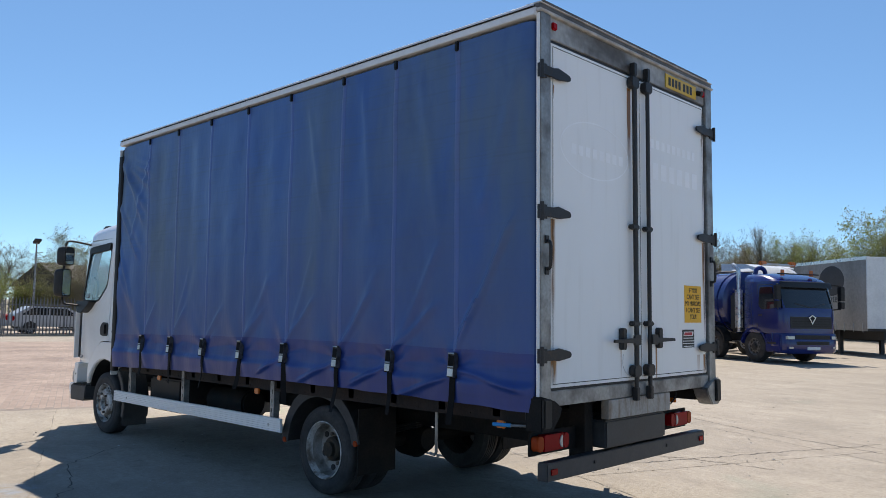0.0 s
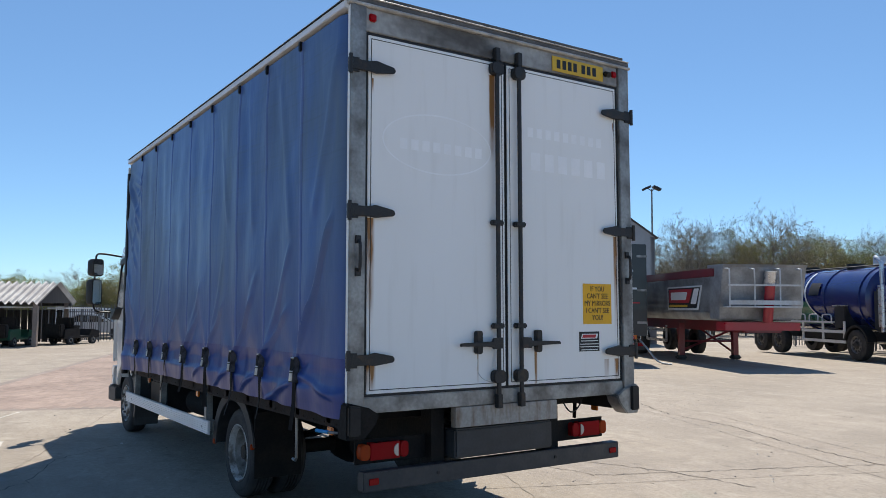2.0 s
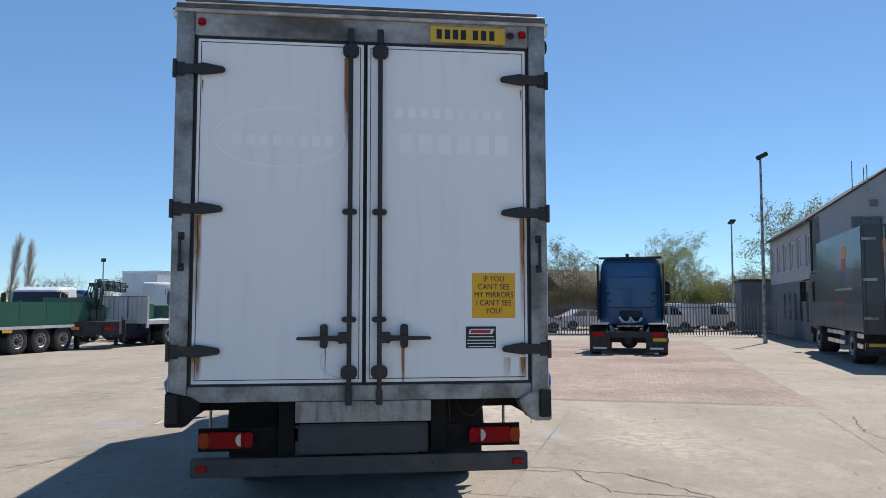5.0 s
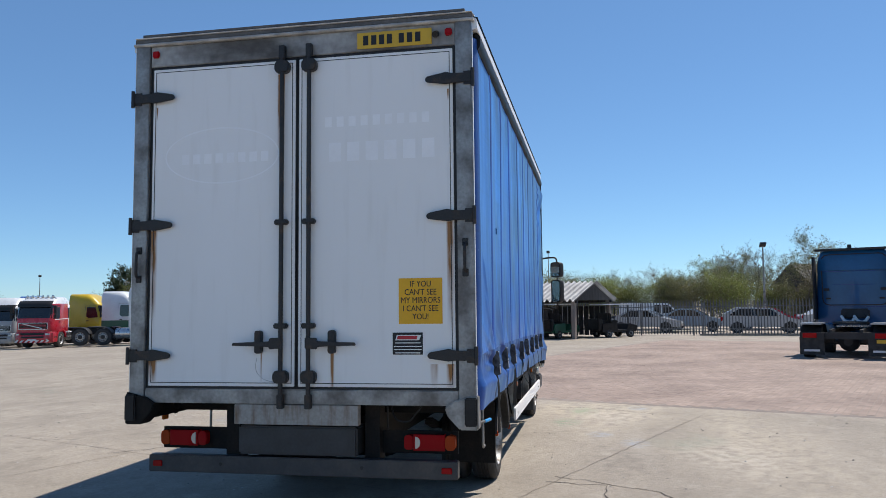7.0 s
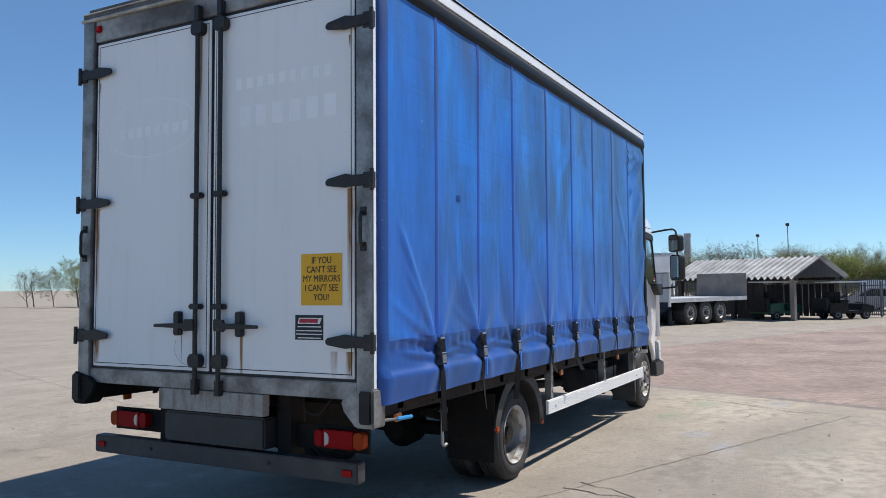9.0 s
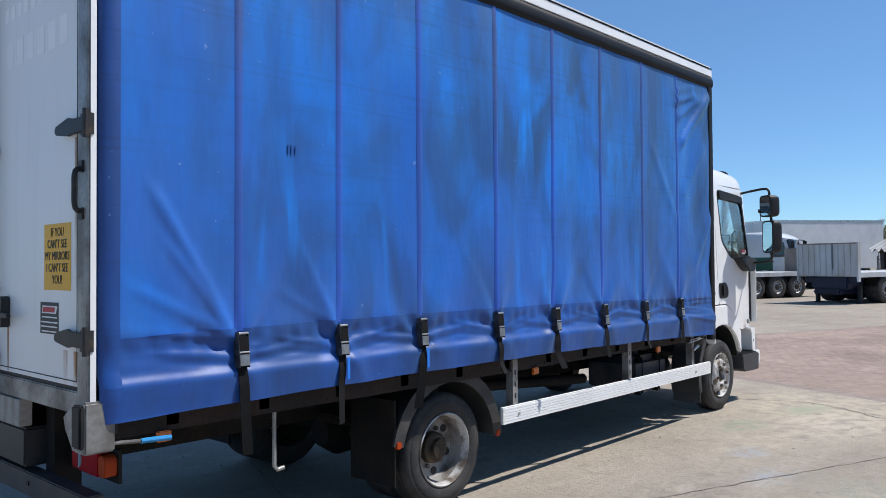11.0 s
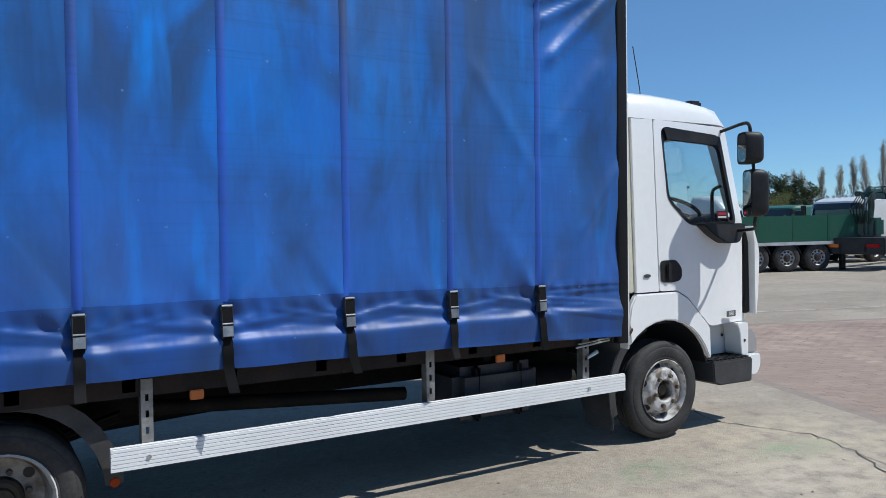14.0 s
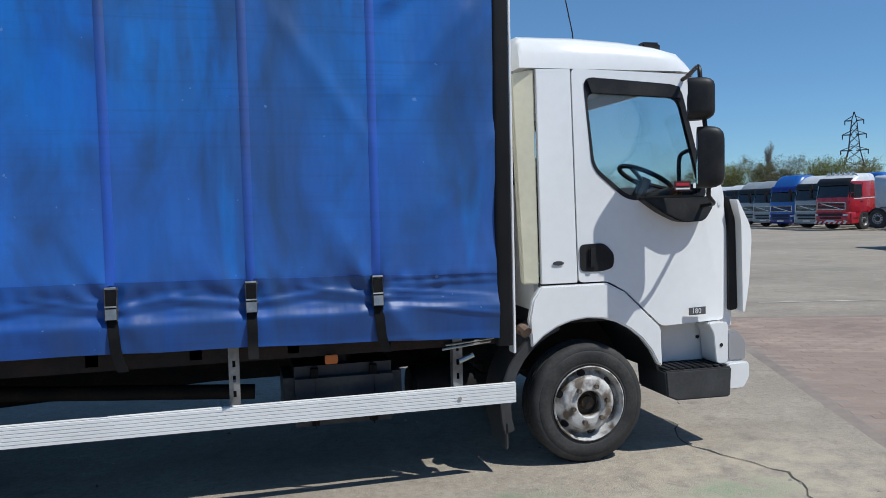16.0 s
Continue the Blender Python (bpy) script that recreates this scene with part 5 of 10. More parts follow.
lathe(bm, (-2.35, 0.0, 0.396), (1, 0, 0), [(0.08, -0.22), (0.17, -0.12), (0.18, 0.05), (0.1, 0.18)], 20)
part("rear_axle", bm, STEEL_DARK, lorry)
bm = bmesh.new()
cyl(bm, (-6.652, -0.95, 0.42), (-6.652, 0.95, 0.42), 0.05, 12)
part("front_axle", bm, STEEL_DARK, lorry)
bm = bmesh.new()
cyl(bm, (-5.6, 0, 0.62), (-2.5, 0, 0.46), 0.05, 14)
part("prop_shaft", bm, STEEL_DARK, lorry)
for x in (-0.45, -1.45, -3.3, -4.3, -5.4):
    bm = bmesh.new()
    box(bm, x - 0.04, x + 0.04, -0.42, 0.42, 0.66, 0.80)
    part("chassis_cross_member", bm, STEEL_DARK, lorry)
bm = bmesh.new()
box(bm, -5.52, -4.85, 0.55, 1.04, 0.42, 0.76)
tank = part("fuel_tank", bm, material("dusty_blue_black_tank", (0.018, 0.024, 0.035), 0.45, vary=0.3, scale=5, second=(0.05, 0.052, 0.055)), lorry, "dusty dark fuel tank", bevel=0.06)
for x in (-5.35, -5.02):
    bm = bmesh.new()
    box(bm, x - 0.02, x + 0.02, 0.54, 1.047, 0.41, 0.77)
    part("tank_strap", bm, STEEL_DARK, tank, bevel=0.05)
bm = bmesh.new()
cyl(bm, (-5.2, 0.85, 0.76), (-5.2, 0.85, 0.80), 0.05, 14)
part("filler_cap", bm, BLACK, tank)
bm = bmesh.new()
cyl(bm, (-5.62, 0.70, 0.52), (-6.02, 0.70, 0.52), 0.15, 20)
part("air_tank", bm, STEEL_DARK, lorry, bevel=0.02)
bm = bmesh.new()
cyl(bm, (-4.7, 0.62, 0.56), (-3.1, 0.55, 0.66), 0.045, 12)
part("exhaust_pipe", bm, STEEL_DARK, lorry)
bm = bmesh.new()
box(bm, -5.6, -4.9, -1.02, -0.55, 0.45, 0.80)
part("battery_box", bm, BLACK, lorry, bevel=0.02)
bm = bmesh.new()
cyl(bm, (-4.6, -0.75, 0.62), (-3.9, -0.75, 0.62), 0.14, 18)
part("silencer", bm, STEEL_DARK, lorry, bevel=0.02)
bm = bmesh.new()
box(bm, -7.0, -6.15, -0.40, 0.40, 0.50, 1.0)
part("engine_block", bm, STEEL_DARK, lorry, bevel=0.06)
bm = bmesh.new()
tube(bm, smooth_path([(-0.15, 0.62, 0.95), (-0.12, 0.66, 0.86), (-0.14, 0.74, 0.84), (-0.13, 0.80, 0.90), (-0.16, 0.84, 0.96)], 5), 0.006, 6)
tube(bm, [(-0.2, 0.58, 0.97), (-0.2, 0.585, 0.78)], 0.006, 6)
part("loose_cable", bm, BLACK, lorry, "loose black cable under the sill")


# ---- cab ----
def side_y(x, z):
    y = 1.10 - 0.05 * max(0.0, z - 1.62) / 0.9
    if x < -7.25:
        y -= 0.16 * ((-7.25 - x) / 0.45) ** 2
    return y


ARCH = [(-6.61 + 0.495 * math.cos(a), 0.455 + 0.495 * math.sin(a)) for a in [radians(158 - i * 11.5) for i in range(11)]]
WINDOW = rounded([(-6.625, 2.375), (-7.255, 2.335), (-7.435, 1.66), (-6.88, 1.655), (-6.665, 1.84)], 0.07, 4)
PANE = rounded([(-6.635, 2.29), (-7.245, 2.265), (-7.40, 1.672), (-6.892, 1.668), (-6.672, 1.85)], 0.06, 4)
DOOR_LINE = rounded([(-6.545, 2.432), (-7.325, 2.412), (-7.61, 1.67), (-7.60, 0.872), (-7.10, 0.872), (-6.86, 1.10), (-6.74, 1.165), (-6.555, 1.165)], 0.03, 3)
cab = lorry
before_cab = set(lorry.children)
CABIN_DARK = material("dark_cab_trim", (0.03, 0.031, 0.034), 0.7, vary=0.2, scale=8)
for s in (-1, 1):
    def on_side(u, v, d):
        return (u, s * (side_y(u, v) - d), v)
    bm = bmesh.new()
    sheet(bm, DOOR_LINE, 0.03, on_side, [WINDOW])
    door = part("cab_door", bm, CAB_WHITE, cab, "white cab door")
    bm = bmesh.new()
    sheet(bm, rounded([(-6.615, 2.385), (-7.262, 2.345), (-7.445, 1.65), (-6.875, 1.645), (-6.655, 1.835)], 0.07, 4), 0.034, lambda u, v, d: (u, s * (side_y(u, v) + 0.003 - d), v), [PANE])
    part("window_frame", bm, BLACK, door, "black window surround")
    bm = bmesh.new()
    sheet(bm, PANE, 0.004, lambda u, v, d: (u, s * (side_y(u, v) - 0.008 - d), v))
    pane = part("door_glass", bm, GLASS, door, "clear side window")
    pane.visible_shadow = False
    # wind deflector over the pane
    bm = bmesh.new()
    sheet(bm, [(-6.63, 2.37), (-7.25, 2.335), (-7.27, 2.26), (-6.66, 2.285)], 0.012, lambda u, v, d: (u, s * (side_y(u, v) + 0.018 - d), v))
    part("wind_deflector", bm, BLACK, door, bevel=0.004)
    # handle
    bm = bmesh.new()
    sheet(bm, rounded([(-6.565, 1.39), (-6.72, 1.395), (-6.785, 1.33), (-6.78, 1.245), (-6.70, 1.225), (-6.565, 1.23)], 0.03), 0.02, lambda u, v, d: (u, s * (1.105 - d), v))
    handle = part("door_handle_recess", bm, BLACK, door, "black door handle recess")
    bm = bmesh.new()
    box(bm, -6.66, -6.615, s * 1.105, s * 1.125, 1.25, 1.375)
    part("door_handle", bm, BLACK, handle, bevel=0.008)
    # badge
    bm = bmesh.new()
    sheet(bm, [(-7.29, 0.925), (-7.42, 0.925), (-7.42, 0.972), (-7.29, 0.972)], 0.004, lambda u, v, d: (u, s * (side_y(u, v) + 0.004 - d), v))
    badge = part("badge", bm, material("grey_badge", (0.09, 0.09, 0.095), 0.4) if s < 0 else bpy.data.materials["grey_badge"], door, "grey badge reading 180")
    letters("badge_number", "180", 0.045, SIGNWHITE, badge, pose(-7.345, s * (side_y(-7.345, 0.95) + 0.0055), 0.949, 90, 0, 180 if s > 0 else 0))
    bm = bmesh.new()
    loop = [(-6.425 + 0.035 * math.cos(i * math.pi / 10), 1.285 + 0.013 * math.sin(i * math.pi / 10)) for i in range(20)]
    sheet(bm, loop, 0.004, lambda u, v, d: (u, s * (1.104 - d), v))
    part("oval_badge", bm, material("dark_oval_badge", (0.06, 0.06, 0.062), 0.35) if s < 0 else bpy.data.materials["dark_oval_badge"], cab)
    # rear quarter panel
    bm = bmesh.new()
    sheet(bm, [(-6.32, 2.425), (-6.537, 2.432), (-6.547, 1.165), (-6.32, 1.165)], 0.03, on_side)
    part("quarter_panel", bm, CAB_WHITE, cab, "white cab quarter panel", bevel=0.003)
    bm = bmesh.new()
    sheet(bm, [(-6.185, 2.40), (-6.31, 2.425), (-6.31, 1.165), (-6.22, 1.165)], 0.05, lambda u, v, d: (u, s * (side_y(u, v) - 0.01 - 0.35 * (u + 6.31) - d), v))
    part("air_fairing", bm, CREAM, cab, "yellowed cream side fairing", bevel=0.008)
    # wheel arch panel
    bm = bmesh.new()
    outline = [(-6.235, 0.96), (-6.26, 1.08), (-6.31, 1.155), (-6.735, 1.155), (-6.85, 1.095), (-7.092, 0.862), (-7.10, 0.62)] + ARCH
    sheet(bm, outline, 0.05, lambda u, v, d: (u, s * (1.112 - d), v))
    part("wheel_arch", bm, CAB_WHITE, cab, "white front wheel arch", bevel=0.01)
    bm = bmesh.new()
    liner = [(-6.61 + 0.515 * math.cos(a), 0.455 + 0.515 * math.sin(a)) for a in [radians(165 - i * 11.5) for i in range(13)]]
    liner += [(-6.61 + 0.50 * math.cos(a), 0.455 + 0.50 * math.sin(a)) for a in [radians(27 + i * 11.5) for i in range(13)]]
    sheet(bm, liner, 0.55, lambda u, v, d: (u, s * (1.06 - d), v))
    part("arch_liner", bm, BLACK, cab)
    # repeater lamp behind the arch
    bm = bmesh.new()
    tube(bm, smooth_path([(-6.20, s * 1.06, 0.90), (-6.19, s * 1.12, 0.91), (-6.20, s * 1.155, 0.895)], 4), 0.035, 10)
    part("horn", bm, material("rusty_horn", (0.13, 0.085, 0.06), 0.7, vary=0.3, scale=10) if s < 0 else bpy.data.materials["rusty_horn"], cab)
    # steps
    bm = bmesh.new()
    sheet(bm, [(-7.115, 0.59), (-7.585, 0.585), (-7.575, 0.395), (-7.20, 0.40), (-7.13, 0.43)], 0.36, lambda u, v, d: (u, s * (1.115 - d), v))
    step = part("cab_step", bm, bpy.data.materials["grey_black_plastic"], cab, "dark grey cab step", bevel=0.01)
    for i in range(9):
        bm = bmesh.new()
        x = -7.13 - i * 0.049
        box(bm, x - 0.036, x, s * 0.86, s * 1.10, 0.591, 0.600)
        part("step_tread", bm, BLACK, step, bevel=0.003)
    bm = bmesh.new()
    sheet(bm, [(-7.10, 0.60), (-7.58, 0.60), (-7.60, 0.88), (-7.10, 0.88)], 0.03, lambda u, v, d: (u, s * (0.90 - d), v))
    sheet(bm, rounded([(-7.50, 0.60), (-7.585, 0.60), (-7.585, 0.865), (-7.44, 0.865), (-7.48, 0.80)], 0.03), 0.16, lambda u, v, d: (u, s * (1.075 - d), v))
    part("step_well", bm, CAB_WHITE, cab, "white moulded step well", bevel=0.006)
    for x, z in ((-7.47, 0.75), (-7.535, 0.72)):
        bm = bmesh.new()
        cyl(bm, (x, s * (0.905 if x > -7.5 else 1.07), z), (x, s * (0.912 if x > -7.5 else 1.078), z), 0.012, 10)
        part("step_plug", bm, INK, cab)
    # corner deflector; a black panel paints the shade in its slot
    bm = bmesh.new()
    sheet(bm, rounded([(-7.652, 1.66), (-7.70, 1.60), (-7.715, 0.93), (-7.655, 0.92)], 0.015), 0.10, lambda u, v, d: (u, s * (max(side_y(u, v), 0.98) + 0.006 - d), v))
    part("slot_shadow_panel", bm, BLACK, cab)
    bm = bmesh.new()
    sheet(bm, rounded([(-7.655, 1.64), (-7.675, 1.635), (-7.785, 1.47), (-7.80, 1.38), (-7.775, 1.10), (-7.735, 0.915), (-7.715, 0.915), (-7.70, 1.50)], 0.03), 0.13, lambda u, v, d: (u, s * (1.06 - 0.30 * (-7.66 - u) - d), v))
    part("corner_deflector", bm, CAB_WHITE, cab, "white cab corner air deflector", bevel=0.012)
    # headlamp and bumper end
    bm = bmesh.new()
    sheet(bm, rounded([(-7.60, 0.80), (-7.68, 0.80), (-7.745, 0.72), (-7.745, 0.60), (-7.60, 0.60)], 0.03), 0.42, lambda u, v, d: (u, s * (1.04 - d), v))
    part("headlamp", bm, CLEAR, cab, "clear wraparound headlamp", bevel=0.015)
    # mirrors
    bm = bmesh.new()
    tube(bm, smooth_path([(-7.27, s * 1.02, 2.37), (-7.28, s * 1.10, 2.385), (-7.21, s * 1.32, 2.405), (-7.18, s * 1.395, 2.385), (-7.18, s * 1.41, 2.30), (-7.205, s * 1.415, 2.05), (-7.225, s * 1.415, 1.75), (-7.235, s * 1.40, 1.66), (-7.31, s * 1.33, 1.615), (-7.36, s * 1.06, 1.60)], 4), 0.013, 8)
    arm = part("mirror_arm", bm, BLACK, cab, "black mirror arm")
    for zc, h, w, xc in ((2.21, 0.235, 0.175, -7.165), (1.88, 0.35, 0.172, -7.225)):
        bm = bmesh.new()
        face = Matrix.Translation((xc, s * 1.415, zc)) @ Matrix.Rotation(s * radians(-30), 4, "Z")
        loop = rounded([(-w / 2, -h / 2), (w / 2, -h / 2), (w / 2, h / 2), (-w / 2, h / 2)], 0.05, 5)
        rings = [[bm.verts.new(face @ Vector((x, u * k, v * (0.4 + 0.6 * k)))) for u, v in loop] for x, k in ((0.058, 0.90), (0.062, 0.97), (0.052, 1.0), (0.0, 1.0), (-0.035, 0.96), (-0.06, 0.86), (-0.078, 0.66), (-0.085, 0.4))]
        for a, b in zip(rings, rings[1:]):
            for i in range(len(loop)):
                j = (i + 1) % len(loop)
                bm.faces.new((a[i], a[j], b[j], b[i]))
        bm.faces.new(rings[0]), bm.faces.new(rings[-1][::-1])
        head = part("mirror_head", bm, BLACK, arm, "black plastic mirror housing", smooth=50)
        bm = bmesh.new()
        glass_loop = rounded([(-w / 2 + 0.016, -h / 2 + 0.016), (w / 2 - 0.016, -h / 2 + 0.016), (w / 2 - 0.016, h / 2 - 0.016), (-w / 2 + 0.016, h / 2 - 0.016)], 0.04, 4)
        sheet(bm, glass_loop, 0.004, lambda u, v, d: face @ Vector((0.063 - d + 0.0, u, v)))
        part("mirror_glass", bm, MIRROR, arm)
    bm = bmesh.new()
    sheet(bm, rounded([(-6.93, 1.66), (-7.43, 1.66), (-7.43, 1.60), (-7.36, 1.51), (-7.20, 1.505), (-7.06, 1.57)], 0.04, 4), 0.11, lambda u, v, d: (u, s * (side_y(u, v) + 0.085 - d), v))
    part("kerb_mirror", bm, BLACK, door, "black moulded mirror foot", bevel=0.03)
    # door sticker
    bm = bmesh.new()
    sheet(bm, [(-7.205, 1.695), (-7.325, 1.695), (-7.325, 1.755), (-7.205, 1.755)], 0.002, lambda u, v, d: (u, s * (side_y(u, v) - 0.014 - d), v))
    part("window_sticker", bm, material("dark_window_sticker", (0.06, 0.015, 0.02), 0.5) if s < 0 else bpy.data.materials["dark_window_sticker"], door)
    if s > 0:
        for u0, u1, v0, v1, m in ((-7.22, -7.31, 1.728, 1.745, "sign_red"), (-7.215, -7.315, 1.705, 1.715, "sign_white"), (-7.34, -7.362, 1.712, 1.742, "sign_white")):
            bm = bmesh.new()
            sheet(bm, [(u0, v0), (u1, v0), (u1, v1), (u0, v1)], 0.001, lambda u, v, d: (u, s * (side_y(u, v) - 0.011 - d), v))
            part("sticker_bar", bm, bpy.data.materials[m], door)
    # seat and grab bar
    bm = bmesh.new()
    sheet(bm, rounded([(-6.62, 1.20), (-7.02, 1.24), (-7.02, 1.36), (-6.72, 1.36), (-6.62, 1.78), (-6.50, 1.78), (-6.56, 1.3)], 0.05), 0.46, lambda u, v, d: (u, s * (0.80 - d), v))
    part("cab_seat", bm, CABIN_DARK, cab, "dark cab seat", bevel=0.03)
    bm = bmesh.new()
    tube(bm, smooth_path([(-7.335, s * 0.93, 1.68), (-7.33, s * 0.93, 1.86), (-7.345, s * 0.93, 1.925), (-7.39, s * 0.93, 1.95), (-7.43, s * 0.93, 1.96)], 4), 0.014, 8)
    part("grab_rail", bm, BLACK, cab)
bm = bmesh.new()
q = Matrix.Translation((-7.27, 0.62, 1.785)) @ Matrix.Rotation(radians(-28), 4, "Y")
ring = [q @ Vector((0.19 * math.cos(i * math.pi / 12), 0.19 * math.sin(i * math.pi / 12), 0)) for i in range(25)]
tube(bm, ring, 0.016, 8)
for a in (0.4, 2.7, 4.7):
    tube(bm, [q @ Vector((0, 0, -0.03)), q @ Vector((0.18 * math.cos(a), 0.18 * math.sin(a), 0))], 0.014, 6)
cyl(bm, q @ Vector((0, 0, -0.25)), q @ Vector((0, 0, 0)), 0.04, 10)
part("steering_wheel", bm, BLACK, cab, "black steering wheel")
bm = bmesh.new()
sheet(bm, rounded([(-7.22, 1.0), (-7.58, 1.0), (-7.60, 1.70), (-7.46, 1.75), (-7.30, 1.70), (-7.18, 1.60), (-7.22, 1.3)], 0.05), 1.84, lambda u, v, d: (u, d - 0.92, v))
part("dashboard", bm, CABIN_DARK, cab, bevel=0.02)
bm = bmesh.new()
box(bm, -7.55, -6.33, -0.94, 0.94, 0.90, 1.0)
part("cab_floor", bm, CABIN_DARK, cab)
bm = bmesh.new()
sheet(bm, [(-1.02, 1.0), (1.02, 1.0), (0.99, 2.45), (-0.99, 2.45)], 0.03, lambda u, v, d: (-6.33 + d, u, v), [rounded([(-0.75, 1.75), (0.75, 1.75), (0.75, 2.25), (-0.75, 2.25)], 0.08)])
part("cab_back", bm, CAB_WHITE, cab, "white cab rear wall")
bm = bmesh.new()
box(bm, -6.325, -6.32, -0.77, 0.77, 1.73, 2.27)
part("rear_window", bm, DARKGLASS, cab)
# roof, rounded to its edges
bm = bmesh.new()
rows = []
for x, top in ((-6.22, 2.60), (-6.245, 2.64), (-6.60, 2.642), (-6.90, 2.628), (-7.14, 2.602), (-7.26, 2.57), (-7.345, 2.515), (-7.385, 2.44), (-7.375, 2.40)):
    edge = min(2.43, top - 0.02)
    ym = side_y(x, 2.44) - (0.03 if x < -7.3 else 0)
    ring = [(-ym, edge), (-ym + 0.008, edge + 0.4 * (top - edge)), (-ym + 0.04, edge + 0.78 * (top - edge)), (-ym + 0.11, top - 0.012), (-ym + 0.3, top), (0, top + 0.008)]
    ring += [(-y, z) for y, z in reversed(ring[:-1])]
    rows.append([bm.verts.new((x, y, z)) for y, z in ring])
for a, b in zip(rows, rows[1:]):
    for i in range(len(a) - 1):
        bm.faces.new((a[i], a[i + 1], b[i + 1], b[i]))
bm.faces.new(rows[0][::-1]), bm.faces.new(rows[-1])
bm.faces.new([r[0] for r in rows] + [r[-1] for r in reversed(rows)])
part("cab_roof", bm, CAB_WHITE, cab, "white rounded cab roof", smooth=50)
# windscreen, pillars, front panel
bm = bmesh.new()
sheet(bm, [(-1.0, 2.43), (1.0, 2.43), (1.04, 1.60), (-1.04, 1.60)], 0.02, lambda u, v, d: (-7.345 - (2.43 - v) * 0.35 + d + 0.06 * u * u, u * 0.985, v), [rounded([(-0.90, 2.36), (0.90, 2.36), (0.94, 1.67), (-0.94, 1.67)], 0.06)])
part("windscreen_frame", bm, CAB_WHITE, cab, "white windscreen surround")
bm = bmesh.new()
sheet(bm, [(-0.92, 2.38), (-0.4, 2.38), (0.4, 2.38), (0.92, 2.38), (0.96, 1.65), (0.4, 1.65), (-0.4, 1.65), (-0.96, 1.65)], 0.005, lambda u, v, d: (-7.33 - (2.43 - v) * 0.35 + d + 0.06 * u * u, u * 0.985, v))
ws = part("windscreen", bm, GLASS, cab, "clear windscreen")
ws.visible_shadow = False
bm = bmesh.new()
sheet(bm, [(-7.60, 1.63), (-7.655, 1.60), (-7.70, 1.2), (-7.70, 0.80), (-7.60, 0.80)], 1.92, lambda u, v, d: (u, d - 0.96, v))
front = part("front_panel", bm, CAB_WHITE, cab, "white cab front panel", bevel=0.02)
bm = bmesh.new()
box(bm, -7.72, -7.69, -0.6, 0.6, 0.95, 1.25)
part("grille", bm, BLACK, front, bevel=0.01)
bm = bmesh.new()
sheet(bm, rounded([(-7.585, 0.60), (-7.745, 0.60), (-7.75, 0.50), (-7.70, 0.425), (-7.585, 0.425)], 0.03), 2.14, lambda u, v, d: (u, d - 1.07, v))
part("front_bumper", bm, CAB_WHITE, cab, "white front bumper", bevel=0.01)
# roof lamps and aerial
for s in (-1, 1):
    bm = bmesh.new()
    box(bm, -7.20, -7.07, s * 0.86, s * 0.95, 2.565, 2.625)
    part("roof_marker", bm, BLACK, cab, "small black roof marker", bevel=0.015)
bm = bmesh.new()
cyl(bm, (-6.42, -0.3, 2.60), (-6.30, -0.34, 3.30), 0.004, 6, 0.002)
part("aerial", bm, BLACK, cab)

bm = bmesh.new()
tube(bm, [(-6.70, 0.80, 2.44), (-6.67, 0.80, 2.70), (-6.60, 0.80, 3.02)], 0.004, 6)
cyl(bm, (-6.70, 0.80, 2.40), (-6.70, 0.80, 2.47), 0.014, 8)
part("whip_aerial", bm, BLACK, cab, "thin black whip aerial")
for ob in lorry.children:
    if ob not in before_cab:
        ob.location.x = -0.03
# ---- vehicles of the yard ----
def paint(name, c, rough=0.3, second=None):
    return material(name, c, rough, vary=0.08, scale=1.5, second=second or tuple(0.8 * v + 0.02 for v in c), coat=0.35, low=0.4, high=0.8)


P_BLUE = paint("deep_blue_lorry_paint", (0.012, 0.032, 0.23), 0.25, (0.012, 0.03, 0.19))
P_TANKER = paint("navy_tanker_paint", (0.008, 0.018, 0.13), 0.22, (0.010, 0.022, 0.11))
P_TANKGREEN = paint("tank_green_paint", (0.02, 0.16, 0.07), 0.3)
CAST_RIM = material("cast_alloy_rim", (0.50, 0.50, 0.50), 0.42, metal=0.45, vary=0.15, scale=8, second=(0.3, 0.29, 0.28))
HUB_DARK = material("grimy_dark_hub", (0.03, 0.028, 0.026), 0.6, vary=0.3, scale=9)
DULL_RIM = material("dusty_grey_rim", (0.16, 0.155, 0.15), 0.6, metal=0.3, vary=0.3, scale=8)
P_SCANIA = paint("mid_blue_cab_paint", (0.004, 0.09, 0.23), 0.42, (0.003, 0.06, 0.17))
P_SKY = paint("bright_blue_cab_paint", (0.02, 0.12, 0.42), 0.3)
P_RED = paint("red_cab_paint", (0.45, 0.015, 0.03), 0.28)
P_WINE = paint("dark_red_frame_paint", (0.20, 0.012, 0.018), 0.45)
P_WHITE = paint("white_lorry_paint", (0.72, 0.73, 0.73), 0.3)
P_SILVER = paint("silver_cab_paint", (0.34, 0.36, 0.37), 0.3)
P_YELLOW = paint("yellow_cab_paint", (0.62, 0.42, 0.02), 0.32)
P_GREEN = paint("dark_green_board_paint", (0.012, 0.10, 0.055), 0.45)
P_DKGREEN = paint("dark_green_crane_paint", (0.008, 0.05, 0.035), 0.4)
P_DARK = paint("charcoal_box_paint", (0.019, 0.023, 0.027), 0.42)
P_TIPPER = material("ribbed_dull_aluminium", (0.34, 0.35, 0.36), 0.45, metal=0.35, vary=0.15, scale=2, second=(0.22, 0.22, 0.22))
